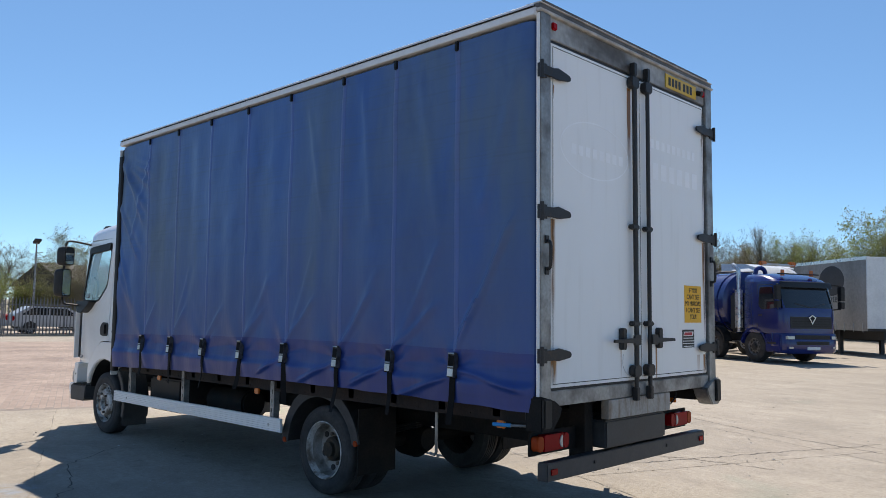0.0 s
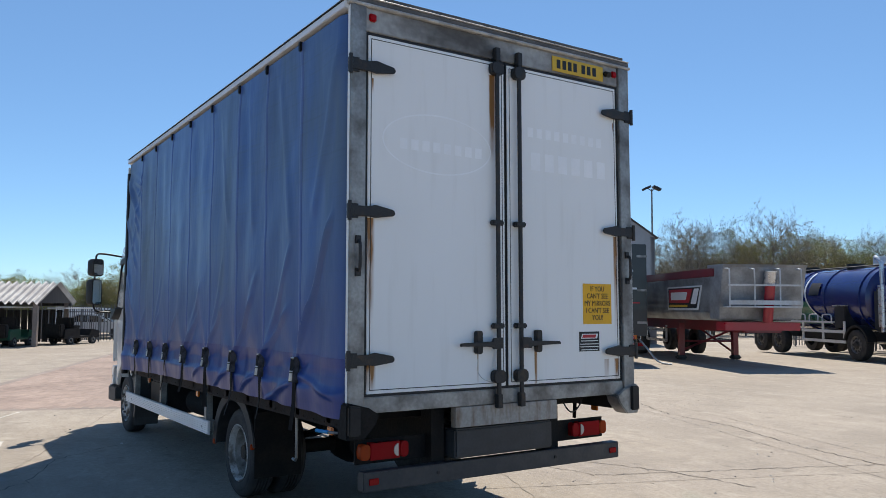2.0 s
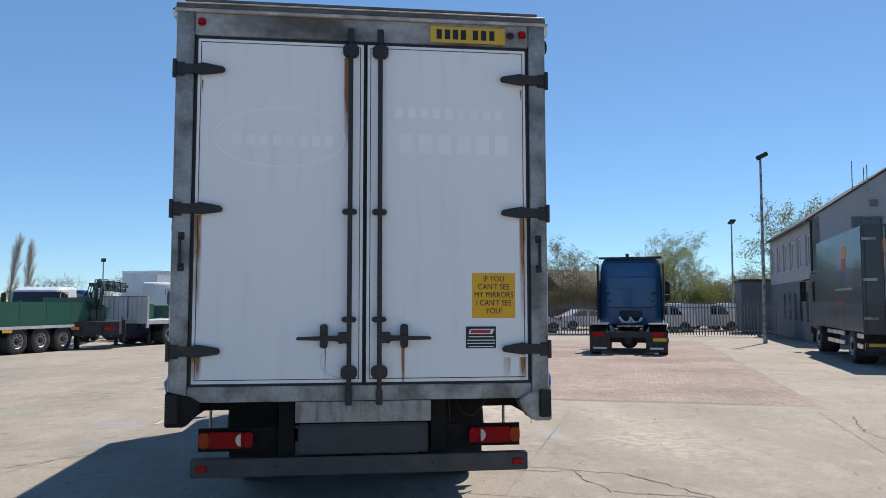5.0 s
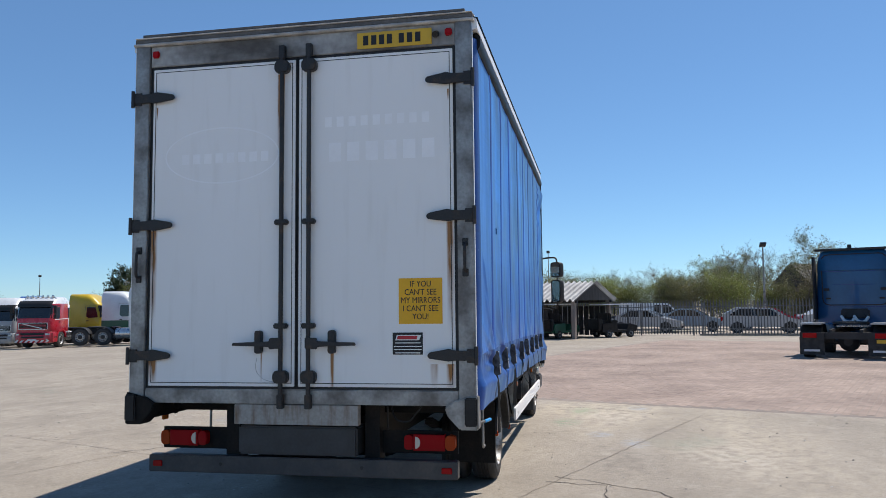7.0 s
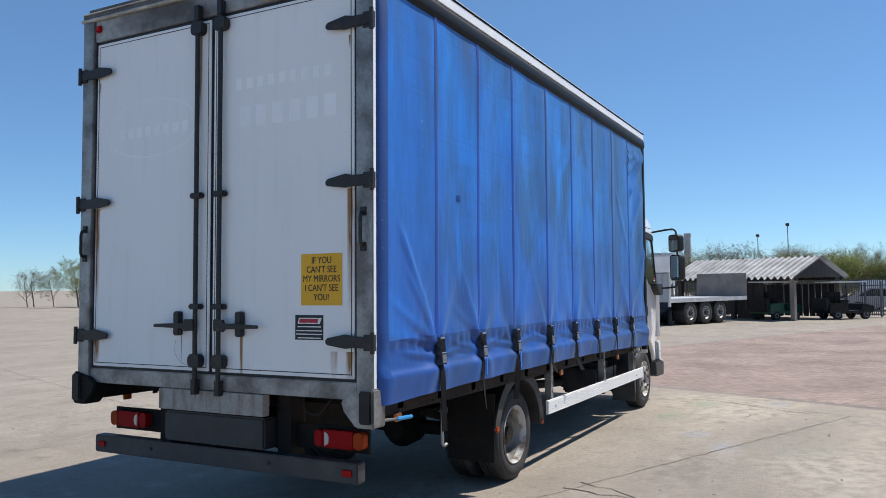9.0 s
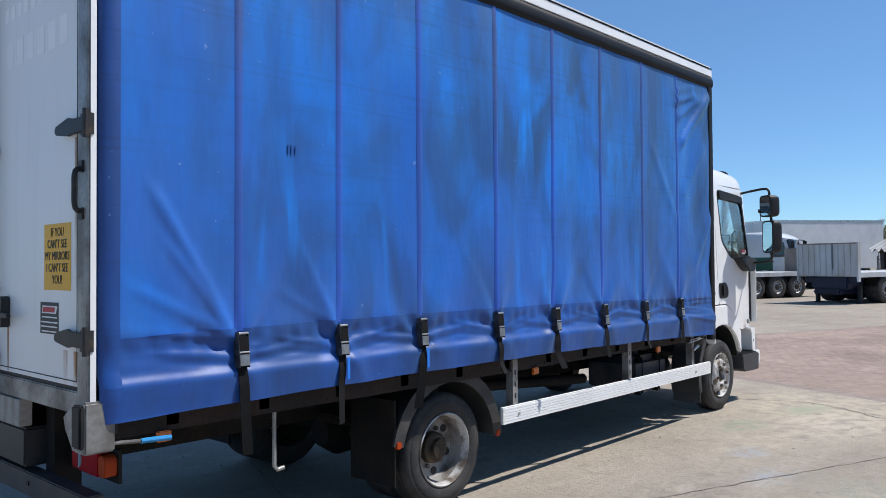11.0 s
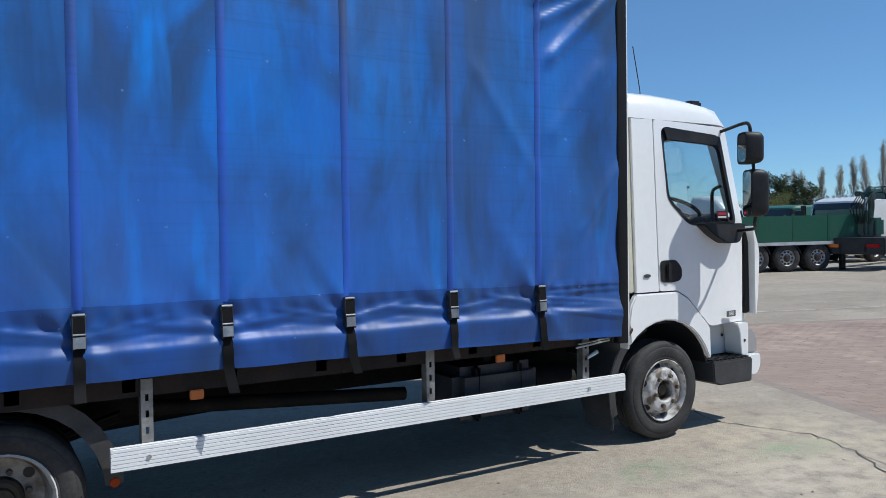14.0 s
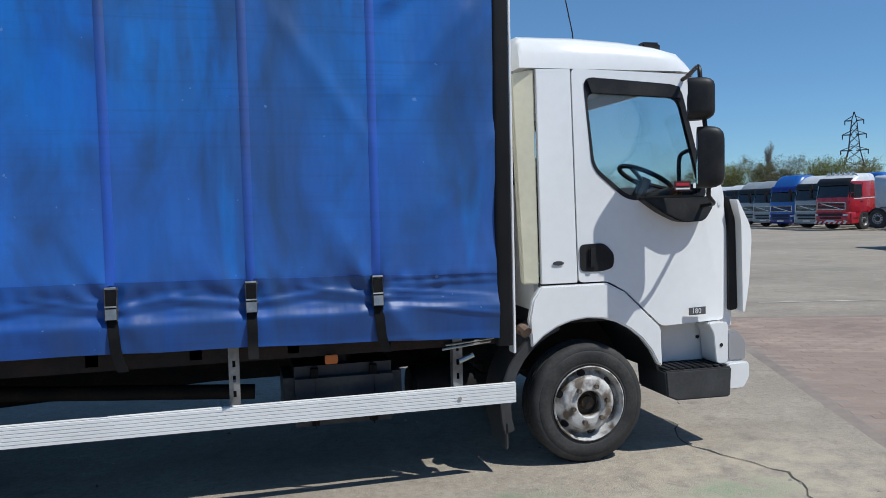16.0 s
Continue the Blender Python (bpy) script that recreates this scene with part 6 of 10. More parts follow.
P_GREYCURT = material("grey_trailer_curtain", (0.27, 0.255, 0.235), 0.55, vary=0.2, scale=1.2, second=(0.20, 0.19, 0.175), stretch=(1, 1, 0.3))
P_BOARD = material("weathered_grey_board", (0.56, 0.58, 0.60), 0.55, vary=0.12, scale=2.5, second=(0.45, 0.44, 0.42), stretch=(1, 1, 0.35))
P_BROWN = material("brown_ply_board", (0.27, 0.225, 0.195), 0.7, vary=0.15, scale=2)
P_CHASSIS = material("dark_chassis_paint", (0.022, 0.023, 0.026), 0.6, vary=0.3, scale=3)
P_NAVY = material("navy_chassis_paint", (0.008, 0.013, 0.04), 0.5, vary=0.25, scale=3)
P_ALLOY = material("polished_alloy", (0.62, 0.62, 0.62), 0.28, metal=0.8, vary=0.1, scale=8)
P_ORANGE = material("orange_marker_board", (0.75, 0.18, 0.02), 0.5)
SHARED = {}


def lorry_wheel(parent, x, y, s, r=0.5, w=0.30, rim=None):
    """A wheel whose outer face is at y, facing s; all alike share their meshes."""
    rim = rim or CAST_RIM
    key = (round(r, 2), rim.name)
    if key not in SHARED:
        bm = bmesh.new()
        lathe(bm, (0, 0, 0), (0, 1, 0), [(r * 0.56, -0.01), (r * 0.62, 0.0), (r * 0.9, 0.0), (r * 0.98, -0.02), (r, -0.06), (r, -w + 0.05), (r * 0.95, -w), (r * 0.56, -w)], 28, closed=True)
        a = to_mesh("wheel", bm, RUBBER)
        bm = bmesh.new()
        lathe(bm, (0, 0, 0), (0, 1, 0), [(r * 0.57, -0.012), (r * 0.56, 0.002), (r * 0.53, -0.03), (r * 0.47, -0.06), (r * 0.36, -0.045), (r * 0.27, -0.03)], 24, first=False)
        b = to_mesh("rim", bm, rim)
        bm = bmesh.new()
        lathe(bm, (0, 0, 0), (0, 1, 0), [(r * 0.28, -0.06), (r * 0.27, -0.025), (r * 0.2, -0.02), (r * 0.18, 0.02), (r * 0.0002, 0.03)], 18, first=False)
        d = to_mesh("hub", bm, HUB_DARK)
        # black disc that paints the dark of an uncut rim hole
        bm = bmesh.new()
        cyl(bm, (0, -0.056, 0), (0, -0.040, 0), r * 0.075, 8)
        c = to_mesh("rim_hole", bm, INK)
        SHARED[key] = (a, b, c, d)
    a, b, c, d = SHARED[key]
    ob = new("wheel", a)
    ob.parent = parent
    ob.matrix_basis = pose(x, y, r, 0, 0, 0 if s > 0 else 180)
    new("rim", b).parent = ob
    new("hub", d).parent = ob
    for i in range(10):
        k = new("rim_hole", c)
        k.parent, k.matrix_basis = ob, pose(r * 0.42 * math.cos(i * math.pi / 5), 0, r * 0.42 * math.sin(i * math.pi / 5))
    return ob


def axle(parent, x, half=1.24, r=0.5, rim=None, double=False):
    for s in (-1, 1):
        lorry_wheel(parent, x, s * half, s, r, 0.58 if double else 0.30, rim)


def prism(name, outline, y0, y1, mat, parent, label="", bevel=0.0):
    bm = bmesh.new()
    sheet(bm, outline, y1 - y0, lambda u, v, d: (u, y0 + d, v))
    return part(name, bm, mat, parent, label, bevel)


def slab(name, x0, x1, y0, y1, z0, z1, mat, parent, label="", bevel=0.0):
    bm = bmesh.new()
    box(bm, x0, x1, y0, y1, z0, z1)
    return part(name, bm, mat, parent, label, bevel)


def chassis(parent, x0, x1, mat=None, z0=0.62, z1=0.88):
    for s in (-1, 1):
        slab("chassis_rail", x0, x1, *sorted((s * 0.36, s * 0.44)), z0, z1, mat or P_CHASSIS, parent)


def cab_x(y, front, half, corner):
    """How far forward the rounded cab front stands at y."""
    over = max(0.0, abs(y) - (half - corner)) / corner
    return front - 0.05 * (y / half) ** 2 - corner * (1 - math.sqrt(max(0.0, 1 - min(1.0, over) ** 2)))


def cab_front(z, top):
    """The rake of the cab front: upright below the screen, leaning back over it."""
    if z < 1.75:
        return -0.02 * (z - 1.0)
    if z < 2.65:
        return -0.015 - 0.27 * (z - 1.75)
    return -0.258 - 0.55 * (z - 2.65) / max(0.25, top - 2.65)


def cab_ring(bm, z, front, half, length, corner=0.30):
    ys = [-half + half * 2 * i / 20 for i in range(21)]
    pts = [(cab_x(y, front, half, corner), y) for y in ys]
    pts += [(-length + 0.05, half), (-length, half - 0.05), (-length, -half + 0.05), (-length + 0.05, -half)]
    return [bm.verts.new((x, y, z)) for x, y in pts]


def loft(bm, rings):
    for a, b in zip(rings, rings[1:]):
        for i in range(len(a)):
            j = (i + 1) % len(a)
            bm.faces.new((a[i], a[j], b[j], b[i]))
    bm.faces.new(rings[0][::-1]), bm.faces.new(rings[-1])


def wrap(bm, z0, z1, y0, y1, top, half, proud, depth=0.02, rows=4, cols=14, corner=0.30):
    """A plate that follows the rounded cab front."""
    grid = [[bm.verts.new((cab_x(y, cab_front(z, top), half, corner) + proud, y, z)) for y in [y0 + (y1 - y0) * i / cols for i in range(cols + 1)]] for z in [z0 + (z1 - z0) * k / rows for k in range(rows + 1)]]
    for a, b in zip(grid, grid[1:]):
        for i in range(cols):
            bm.faces.new((a[i], a[i + 1], b[i + 1], b[i]))
    for v in bmesh.ops.extrude_face_region(bm, geom=bm.faces[:])["geom"]:
        if isinstance(v, bmesh.types.BMVert):
            v.co.x -= depth


def big_cab(parent, body, height=3.2, length=2.2, visor=None, face=None, lamps=False, floor=1.0, half=1.22, roof=None, stripe=None, grille=None, chrome=True, visor_top=2.84):
    """A forward-control cab with its front at x = 0."""
    face, grille = face or body, grille or BLACK
    top = height
    bm = bmesh.new()
    loft(bm, [cab_ring(bm, z, cab_front(z, top), half - inset, length) for z, inset in ((floor - 0.04, 0.02), (floor, 0.0), (1.4, 0.0), (1.78, 0.0), (2.2, 0.015), (2.6, 0.04), (2.66, 0.045))])
    shell = part("cab_body", bm, body, parent, smooth=50)
    # roof: a raised fairing that draws in towards the top
    bm = bmesh.new()
    rise = top - 2.66
    loft(bm, [cab_ring(bm, 2.661 + rise * f, cab_front(2.66 + rise * f, top) - 0.25 * f ** 3, half - 0.04 - inset, length + 0.05 * (1 - f), 0.32) for f, inset in ((0, 0.0), (0.3, 0.01), (0.6, 0.04), (0.82, 0.10), (0.94, 0.19), (1.0, 0.34))])
    part("cab_roof", bm, roof or body, parent, smooth=60)
    bm = bmesh.new()
    wrap(bm, 1.80, 2.58, -half + 0.07, half - 0.07, top, half, 0.006)
    part("windscreen", bm, DARKGLASS, parent, "dark windscreen", smooth=60)
    for s in (-1, 1):
        bm = bmesh.new()
        tube(bm, [(cab_x(0.3 * s, cab_front(1.82, top), half, 0.3) + 0.012, s * 0.05, 1.82), (cab_x(0.5 * s, cab_front(2.0, top), half, 0.3) + 0.014, s * 0.62, 1.95)], 0.012, 5)
        part("wiper", bm, INK, parent)
        bm = bmesh.new()
        sheet(bm, rounded([(-0.36, 1.78), (-0.52, 2.48), (-1.08, 2.48), (-1.12, 1.86), (-0.98, 1.74)], 0.05), 0.02, lambda u, v, d: (u, s * (half + 0.010 - 0.045 * max(0, (v - 2.0)) - d), v))
        part("side_window", bm, DARKGLASS, parent)
        bm = bmesh.new()
        sheet(bm, [(-1.17, floor + 0.05), (-1.185, floor + 0.05), (-1.185, 2.56), (-0.5, 2.56), (-0.5, 2.545), (-1.17, 2.545)], 0.03, lambda u, v, d: (u, s * (half + 0.004 - 0.05 * max(0, (v - 2.0)) - d), v))
        part("door_gap", bm, INK, parent)
        slab("door_handle", -1.12, -0.96, *sorted((s * half, s * (half + 0.015))), 1.52, 1.58, INK, parent)
        bm = bmesh.new()
        box(bm, -0.16, 0.0, s * (half + 0.09), s * (half + 0.26), 2.06, 2.52)
        box(bm, -0.16, 0.0, s * (half + 0.09), s * (half + 0.25), 1.80, 2.02)
        tube(bm, [(-0.3, s * (half - 0.05), 2.58), (-0.08, s * (half + 0.17), 2.55)], 0.025, 6)
        tube(bm, [(-0.25, s * (half - 0.02), 1.76), (-0.08, s * (half + 0.17), 1.79)], 0.025, 6)
        part("mirror", bm, BLACK, parent, bevel=0.035)
        bm = bmesh.new()
        wrap(bm, 0.80, 0.90, *sorted((s * 0.76, s * (half - 0.12))), top, half + 0.01, 0.085, 0.05, 2, 6)
        part("headlamp", bm, CLEAR, parent, smooth=60)
        # entry steps ahead of the wheel, and a mudguard round it
        slab("cab_step", -0.86, -0.16, *sorted((s * (half - 0.28), s * (half - 0.005))), 0.36, floor - 0.03, face, parent, bevel=0.04)
        slab("step_tread", -0.80, -0.34, *sorted((s * (half - 0.2), s * (half + 0.002))), 0.62, 0.70, INK, parent, bevel=0.01)
        arc = [(-1.37 + 0.66 * math.cos(radians(g)), 0.5 + 0.66 * math.sin(radians(g))) for g in range(8, 173, 12)]
        arc += [(-1.37 + 0.56 * math.cos(radians(g)), 0.5 + 0.56 * math.sin(radians(g))) for g in range(172, 7, -12)]
        prism("wheel_arch", arc, *sorted((s * (half - 0.36), s * (half + 0.012))), face, parent, bevel=0.015)
        bm = bmesh.new()
        wrap(bm, 0.50, 0.56, *sorted((s * 0.80, s * (half - 0.2))), top, half + 0.01, 0.068, 0.03, 1, 5)
        part("fog_lamp", bm, CLEAR, parent)
    # grille panel with frame, slats and a slanting bar
    bm = bmesh.new()
    wrap(bm, 1.14, 1.52, -0.84, 0.84, top, half, 0.010)
    panel = part("front_grille", bm, grille, parent, smooth=60)
    for z in (1.20, 1.28, 1.36, 1.44):
        bm = bmesh.new()
        wrap(bm, z, z + 0.024, -0.78, 0.78, top, half, 0.020, 0.012, 1, 10)
        part("grille_slat", bm, face if chrome else BLACK, panel)
    if chrome:
        for z0, z1, y0, y1 in ((1.505, 1.53, -0.86, 0.86), (1.13, 1.155, -0.80, 0.80), (1.13, 1.53, -0.86, -0.83), (1.13, 1.53, 0.83, 0.86)):
            bm = bmesh.new()
            wrap(bm, z0, z1, y0, y1, top, half, 0.026, 0.014, 1, 8)
            part("grille_frame", bm, P_ALLOY, panel)
        bm = bmesh.new()
        sheet(bm, [(-0.62, 1.46), (0.52, 1.18), (0.56, 1.21), (-0.58, 1.49)], 0.012, lambda u, v, d: (cab_x(u, cab_front(v, top), half, 0.3) + 0.024 + d, u, v))
        part("grille_bar", bm, P_ALLOY, panel)
    # bumper wrapped round the corners
    bm = bmesh.new()
    loft(bm, [cab_ring(bm, z, x, half - inset, 0.62, 0.28) for z, x, inset in ((0.34, 0.02, 0.08), (0.40, 0.055, 0.02), (0.62, 0.06, 0.0), (0.97, 0.035, 0.0), (0.99, 0.02, 0.01))])
    part("bumper", bm, face, parent, smooth=50)
    for z0, z1, w in ((0.80, 0.93, 0.70), (0.62, 0.73, 0.66)):
        bm = bmesh.new()
        wrap(bm, z0, z1, -w, w, top, half, 0.058, 0.02, 1, 10)
        part("bumper_intake", bm, BLACK, parent)
    bm = bmesh.new()
    wrap(bm, 0.46, 0.56, -0.26, 0.26, top, half, 0.07, 0.02, 1, 6)
    part("plate", bm, P_WHITE, parent)
    if visor:
        bm = bmesh.new()
        wrap(bm, 2.46, visor_top, -half + 0.10, half - 0.10, top, half, 0.13, 0.02)
        part("sun_visor", bm, visor, parent, "dark sun visor", smooth=60)
    if lamps:
        for y in (-0.75, -0.45, -0.15, 0.15, 0.45, 0.75):
            bm = bmesh.new()
            lathe(bm, (-0.92, y, top + 0.02), (1, 0, 0), [(0.03, -0.06), (0.075, -0.02), (0.085, 0.05), (0.07, 0.055)], 12)
            part("roof_spot_lamp", bm, P_ALLOY, parent)
        bm = bmesh.new()
        tube(bm, [(-0.95, -0.95, top - 0.16), (-0.95, -0.9, top - 0.05), (-0.95, 0.9, top - 0.05), (-0.95, 0.95, top - 0.16)], 0.025, 6)
        part("lamp_bar", bm, P_ALLOY, parent)
    if stripe:
        for s in (-1, 1):
            prism("stripe", [(-0.4, 1.68), (-length + 0.02, 1.72), (-length + 0.02, 1.77), (-0.4, 1.73)], *sorted((s * half, s * (half + 0.008))), stripe, parent)
    return shell


def tractor_unit(m, body, label, height=3.2, visor=None, face=None, lamps=False, roof=None, name="tractor_unit", stripe=None, chassis_mat=None, axles=(3.7, 5.0), grille=None, half=1.22):
    t = thing(name, m, label, "lorry", "tractor units parked in the yard")
    big_cab(t, body, height, 2.25, visor, face, lamps, roof=roof, stripe=stripe, grille=grille, half=half)
    end = -axles[-1] - 0.75
    chassis(t, end, -0.3, chassis_mat)
    axle(t, -1.37, half - 0.03)
    for a in axles:
        axle(t, -a, 1.24, 0.5, None, True)
        for s in (-1, 1):
            arc = [(-a + 0.56 * math.cos(radians(g)), 0.5 + 0.56 * math.sin(radians(g))) for g in range(20, 161, 14)]
            arc += [(-a + 0.53 * math.cos(radians(g)), 0.5 + 0.53 * math.sin(radians(g))) for g in range(160, 19, -14)]
            prism("mudguard", arc, *sorted((s * 0.66, s * 1.25)), BLACK, t)
    bm = bmesh.new()
    lathe(bm, (-axles[-1] + 0.5, 0, 1.0), (0, 0, 1), [(0.5, 0), (0.5, 0.07), (0.1, 0.09)], 24)
    part("fifth_wheel", bm, P_CHASSIS, t)
    for s in (-1, 1):
        bm = bmesh.new()
        cyl(bm, (-2.15, s * 0.82, 0.68), (-3.05, s * 0.82, 0.68), 0.3, 18)
        part("fuel_tank", bm, P_ALLOY, t, bevel=0.02)
    slab("catwalk", -3.2, -2.3, -0.45, 0.45, 0.9, 0.95, P_ALLOY, t)
    slab("tail_board", end - 0.04, end, -1.15, 1.15, 0.6, 0.8, P_CHASSIS, t)
    for s in (-1, 1):
        slab("tail_lamp", end - 0.07, end - 0.03, *sorted((s * 0.75, s * 1.12)), 0.64, 0.76, RED, t)
    return t


def at(x, y, heading):
    return pose(x, y, ground_z(x, y), 0, 0, heading)


# row of tractor units facing the yard
ROW = [
    (0, P_RED, P_RED, None, P_WHITE, True, "red tractor unit with white roof and spot lamps", 2.86, 0),
    (1, P_SILVER, P_SILVER, INK, P_WHITE, False, "silver tractor unit with dark visor", 3.1, 0.3),
    (2, P_SKY, P_BLUE, P_BLUE, P_SKY, False, "blue tractor unit with blue roof fairing", 3.35, 0),
    (3, P_SILVER, P_SILVER, INK, P_SILVER, False, "silver grey tractor unit with dark visor", 3.15, 0.2),
    (4, P_SILVER, P_SILVER, INK, P_SILVER, False, "silver grey tractor unit with dark visor", 3.15, 0.2),
    (5, P_SILVER, P_SILVER, INK, P_WHITE, False, "silver grey tractor unit with pale roof", 3.0, 0.3),
    (6, P_SILVER, P_CHASSIS, INK, P_WHITE, False, "grey tractor unit with black bumper", 2.95, 0.4),
    (7, P_SKY, P_SKY, INK, P_SKY, False, "light blue tractor unit with dark visor", 3.1, -1.6),
]
for k, body, face, visor, roof, lamps, label, h, back in ROW:
    hx, hy = math.cos(radians(13)), math.sin(radians(13))
    x, y = -35.9 - 1.32 * k - back * hx, -30.6 - 3.72 * k - back * hy
    t = tractor_unit(at(x, y, 13) @ Matrix.Scale(0.99 if k == 0 else 0.95, 4), body, label, h + 0.22, visor or INK, face, lamps, roof, stripe=P_WHITE if k == 0 else None, axles=(4.1,) if k == 0 else (3.7, 5.0), half=1.1)
    if k == 0:
        for i in range(7):
            bm = bmesh.new()
            yy = -1.05 + i * 0.3
            sheet(bm, [(yy, 0.37), (yy + 0.14, 0.37), (yy + 0.26, 0.50), (yy + 0.12, 0.50)], 0.012, lambda u, v, d: (cab_x(u, 0.06, 1.22, 0.28) + d, u, v))
            part("bumper_stripe", bm, P_WHITE, t)
# units beyond the green trailer, seen from the side
tractor_unit(at(-38.7, -23.2, 105), P_WHITE, "white tractor unit with plain sleeper cab", 3.4, roof=P_WHITE)
t = tractor_unit(at(-41.8, -27.1, 105), P_WHITE, "white tractor unit with green lower band", 3.35, roof=P_WHITE)
for s in (-1, 1):
    slab("green_band", -2.24, -0.3, *sorted((s * 1.22, s * 1.229)), 1.05, 1.5, P_GREEN, t)
tractor_unit(at(-43.8, -30.9, 105), P_YELLOW, "yellow tractor unit with tall roof", 3.35, roof=P_YELLOW)
tractor_unit(at(-47.4, -36.1, 105), P_WHITE, "pale grey tractor unit seen beside a red one", 3.2, roof=P_WHITE, axles=(3.7,))
tractor_unit(at(-50.4, -40.2, 105), P_SKY, "bright blue tractor unit behind a red one", 3.6, roof=P_SKY)
tractor_unit(at(-37.2, -20.2, -5) @ Matrix.Scale(0.95, 4), P_GREEN, "green tractor unit behind a green trailer", 2.8)
tractor_unit(at(-33.0, -14.3, -4) @ Matrix.Scale(0.95, 4), P_WHITE, "white tractor unit with row of roof lamps", 2.85, lamps=True)
t = tractor_unit(at(-37.6, -8.1, 97), P_WHITE, "white tractor unit with green lower panel", 2.95, face=P_WHITE)
for s in (-1, 1):
    slab("green_panel", -2.24, -1.0, *sorted((s * 1.22, s * 1.229)), 1.05, 1.75, P_GREEN, t)
tractor_unit(at(-40.6, -13.9, 105), P_SKY, "blue tractor unit behind pale trailers", 2.62, axles=(3.7,))

# blue unit seen from behind
t = tractor_unit(at(-23.75, 10.85, 157), P_SCANIA, "blue tractor unit parked facing the fence", 3.34, roof=P_SCANIA, axles=(4.0,), chassis_mat=P_CHASSIS, half=1.09)
for s in (-1, 1):
    slab("rear_lamp_board", -4.86, -4.80, *sorted((s * 0.55, s * 1.2)), 0.62, 0.80, P_CHASSIS, t)
    flap = slab("mud_flap", -4.84, -4.82, *sorted((s * 0.56, s * 1.22)), 0.15, 0.66, RUBBER, t)
    slab("flap_bar", -4.852, -4.842, *sorted((s * 0.68, s * 1.1)), 0.24, 0.30, P_WHITE, flap)
    slab("brake_lamp", -4.90, -4.86, *sorted((s * 0.75, s * 1.12)), 0.64, 0.78, RED, t)
    slab("cab_vent", -2.275, -2.255, *sorted((s * 0.68, s * 0.82)), 1.75, 1.80, INK, t)
    slab("wheel_guard", -4.8, -3.45, *sorted((s * 0.64, s * 1.22)), 1.02, 1.06, P_SILVER, t)
slab("rear_plate", -4.875, -4.86, -1.2, -0.78, 0.50, 0.60, YELLOW, t)
bm = bmesh.new()
cyl(bm, (-4.0, -1.0, 0.5), (-4.0, 1.0, 0.5), 0.09, 12)
lathe(bm, (-4.0, 0, 0.5), (1, 0, 0), [(0.12, -0.3), (0.27, -0.16), (0.29, 0.05), (0.14, 0.25)], 18)
part("rear_axle", bm, P_CHASSIS, t)
for s in (-1, 1):
    bm = bmesh.new()
    cyl(bm, (-4.3, s * 0.5, 0.62), (-3.7, s * 0.5, 0.62), 0.15, 14)
    part("air_spring", bm, BLACK, t)
for y0, y1, z0, z1 in ((-0.62, 0.62, 2.2, 2.21), (-0.95, 0.95, 2.62, 2.635), (-0.95, 0.95, 1.5, 1.51)):
    slab("cab_rib", -2.27, -2.255, y0, y1, z0, z1, P_BLUE, t)
for s in (-1, 1):
    slab("air_deflector", -2.62, -2.1, *sorted((s * 1.10, s * 1.15)), 1.1, 3.12, P_CHASSIS, t, bevel=0.03)
    slab("cab_handle", -2.30, -2.255, *sorted((s * 0.72, s * 0.88)), 2.02, 2.10, P_CHASSIS, t, bevel=0.01)
slab("roof_spoiler", -2.42, -2.2, -1.1, 1.1, 3.28, 3.35, P_CHASSIS, t, bevel=0.02)
outline = rounded([(-0.93, 1.55), (0.93, 1.55), (0.93, 3.18), (-0.93, 3.18)], 0.22)
inner = rounded([(-0.90, 1.58), (0.90, 1.58), (0.90, 3.15), (-0.90, 3.15)], 0.20)
bm = bmesh.new()
sheet(bm, outline, 0.012, lambda u, v, d: (-2.272 + d, u, v), [inner])
part("panel_edge", bm, P_CHASSIS, t)
bm = bmesh.new()
cyl(bm, (-2.2, 0.1, 3.35), (-2.2, 0.1, 3.47), 0.06, 10)
part("roof_beacon", bm, P_CHASSIS, t)
for y in (-0.18, 0.18):
    bm = bmesh.new()
    tube(bm, smooth_path([(-2.5, y - 0.2, 1.2), (-2.6, y - 0.08, 1.05), (-2.62, y + 0.08, 1.07), (-2.5, y + 0.2, 1.22)], 4), 0.045, 8)
    part("coiled_air_line", bm, P_WHITE, t, "pale coiled air line")
slab("air_stack", -2.42, -2.27, -0.4, 0.4, 1.15, 1.45, P_CHASSIS, t, bevel=0.04)
bm = bmesh.new()
for y in (-0.25, 0.0, 0.25):
    tube(bm, smooth_path([(-2.4, y, 1.3), (-2.55, y * 1.4, 1.05), (-2.5, y * 0.6, 0.98)], 4), 0.02, 6)
part("air_hoses", bm, P_CHASSIS, t)


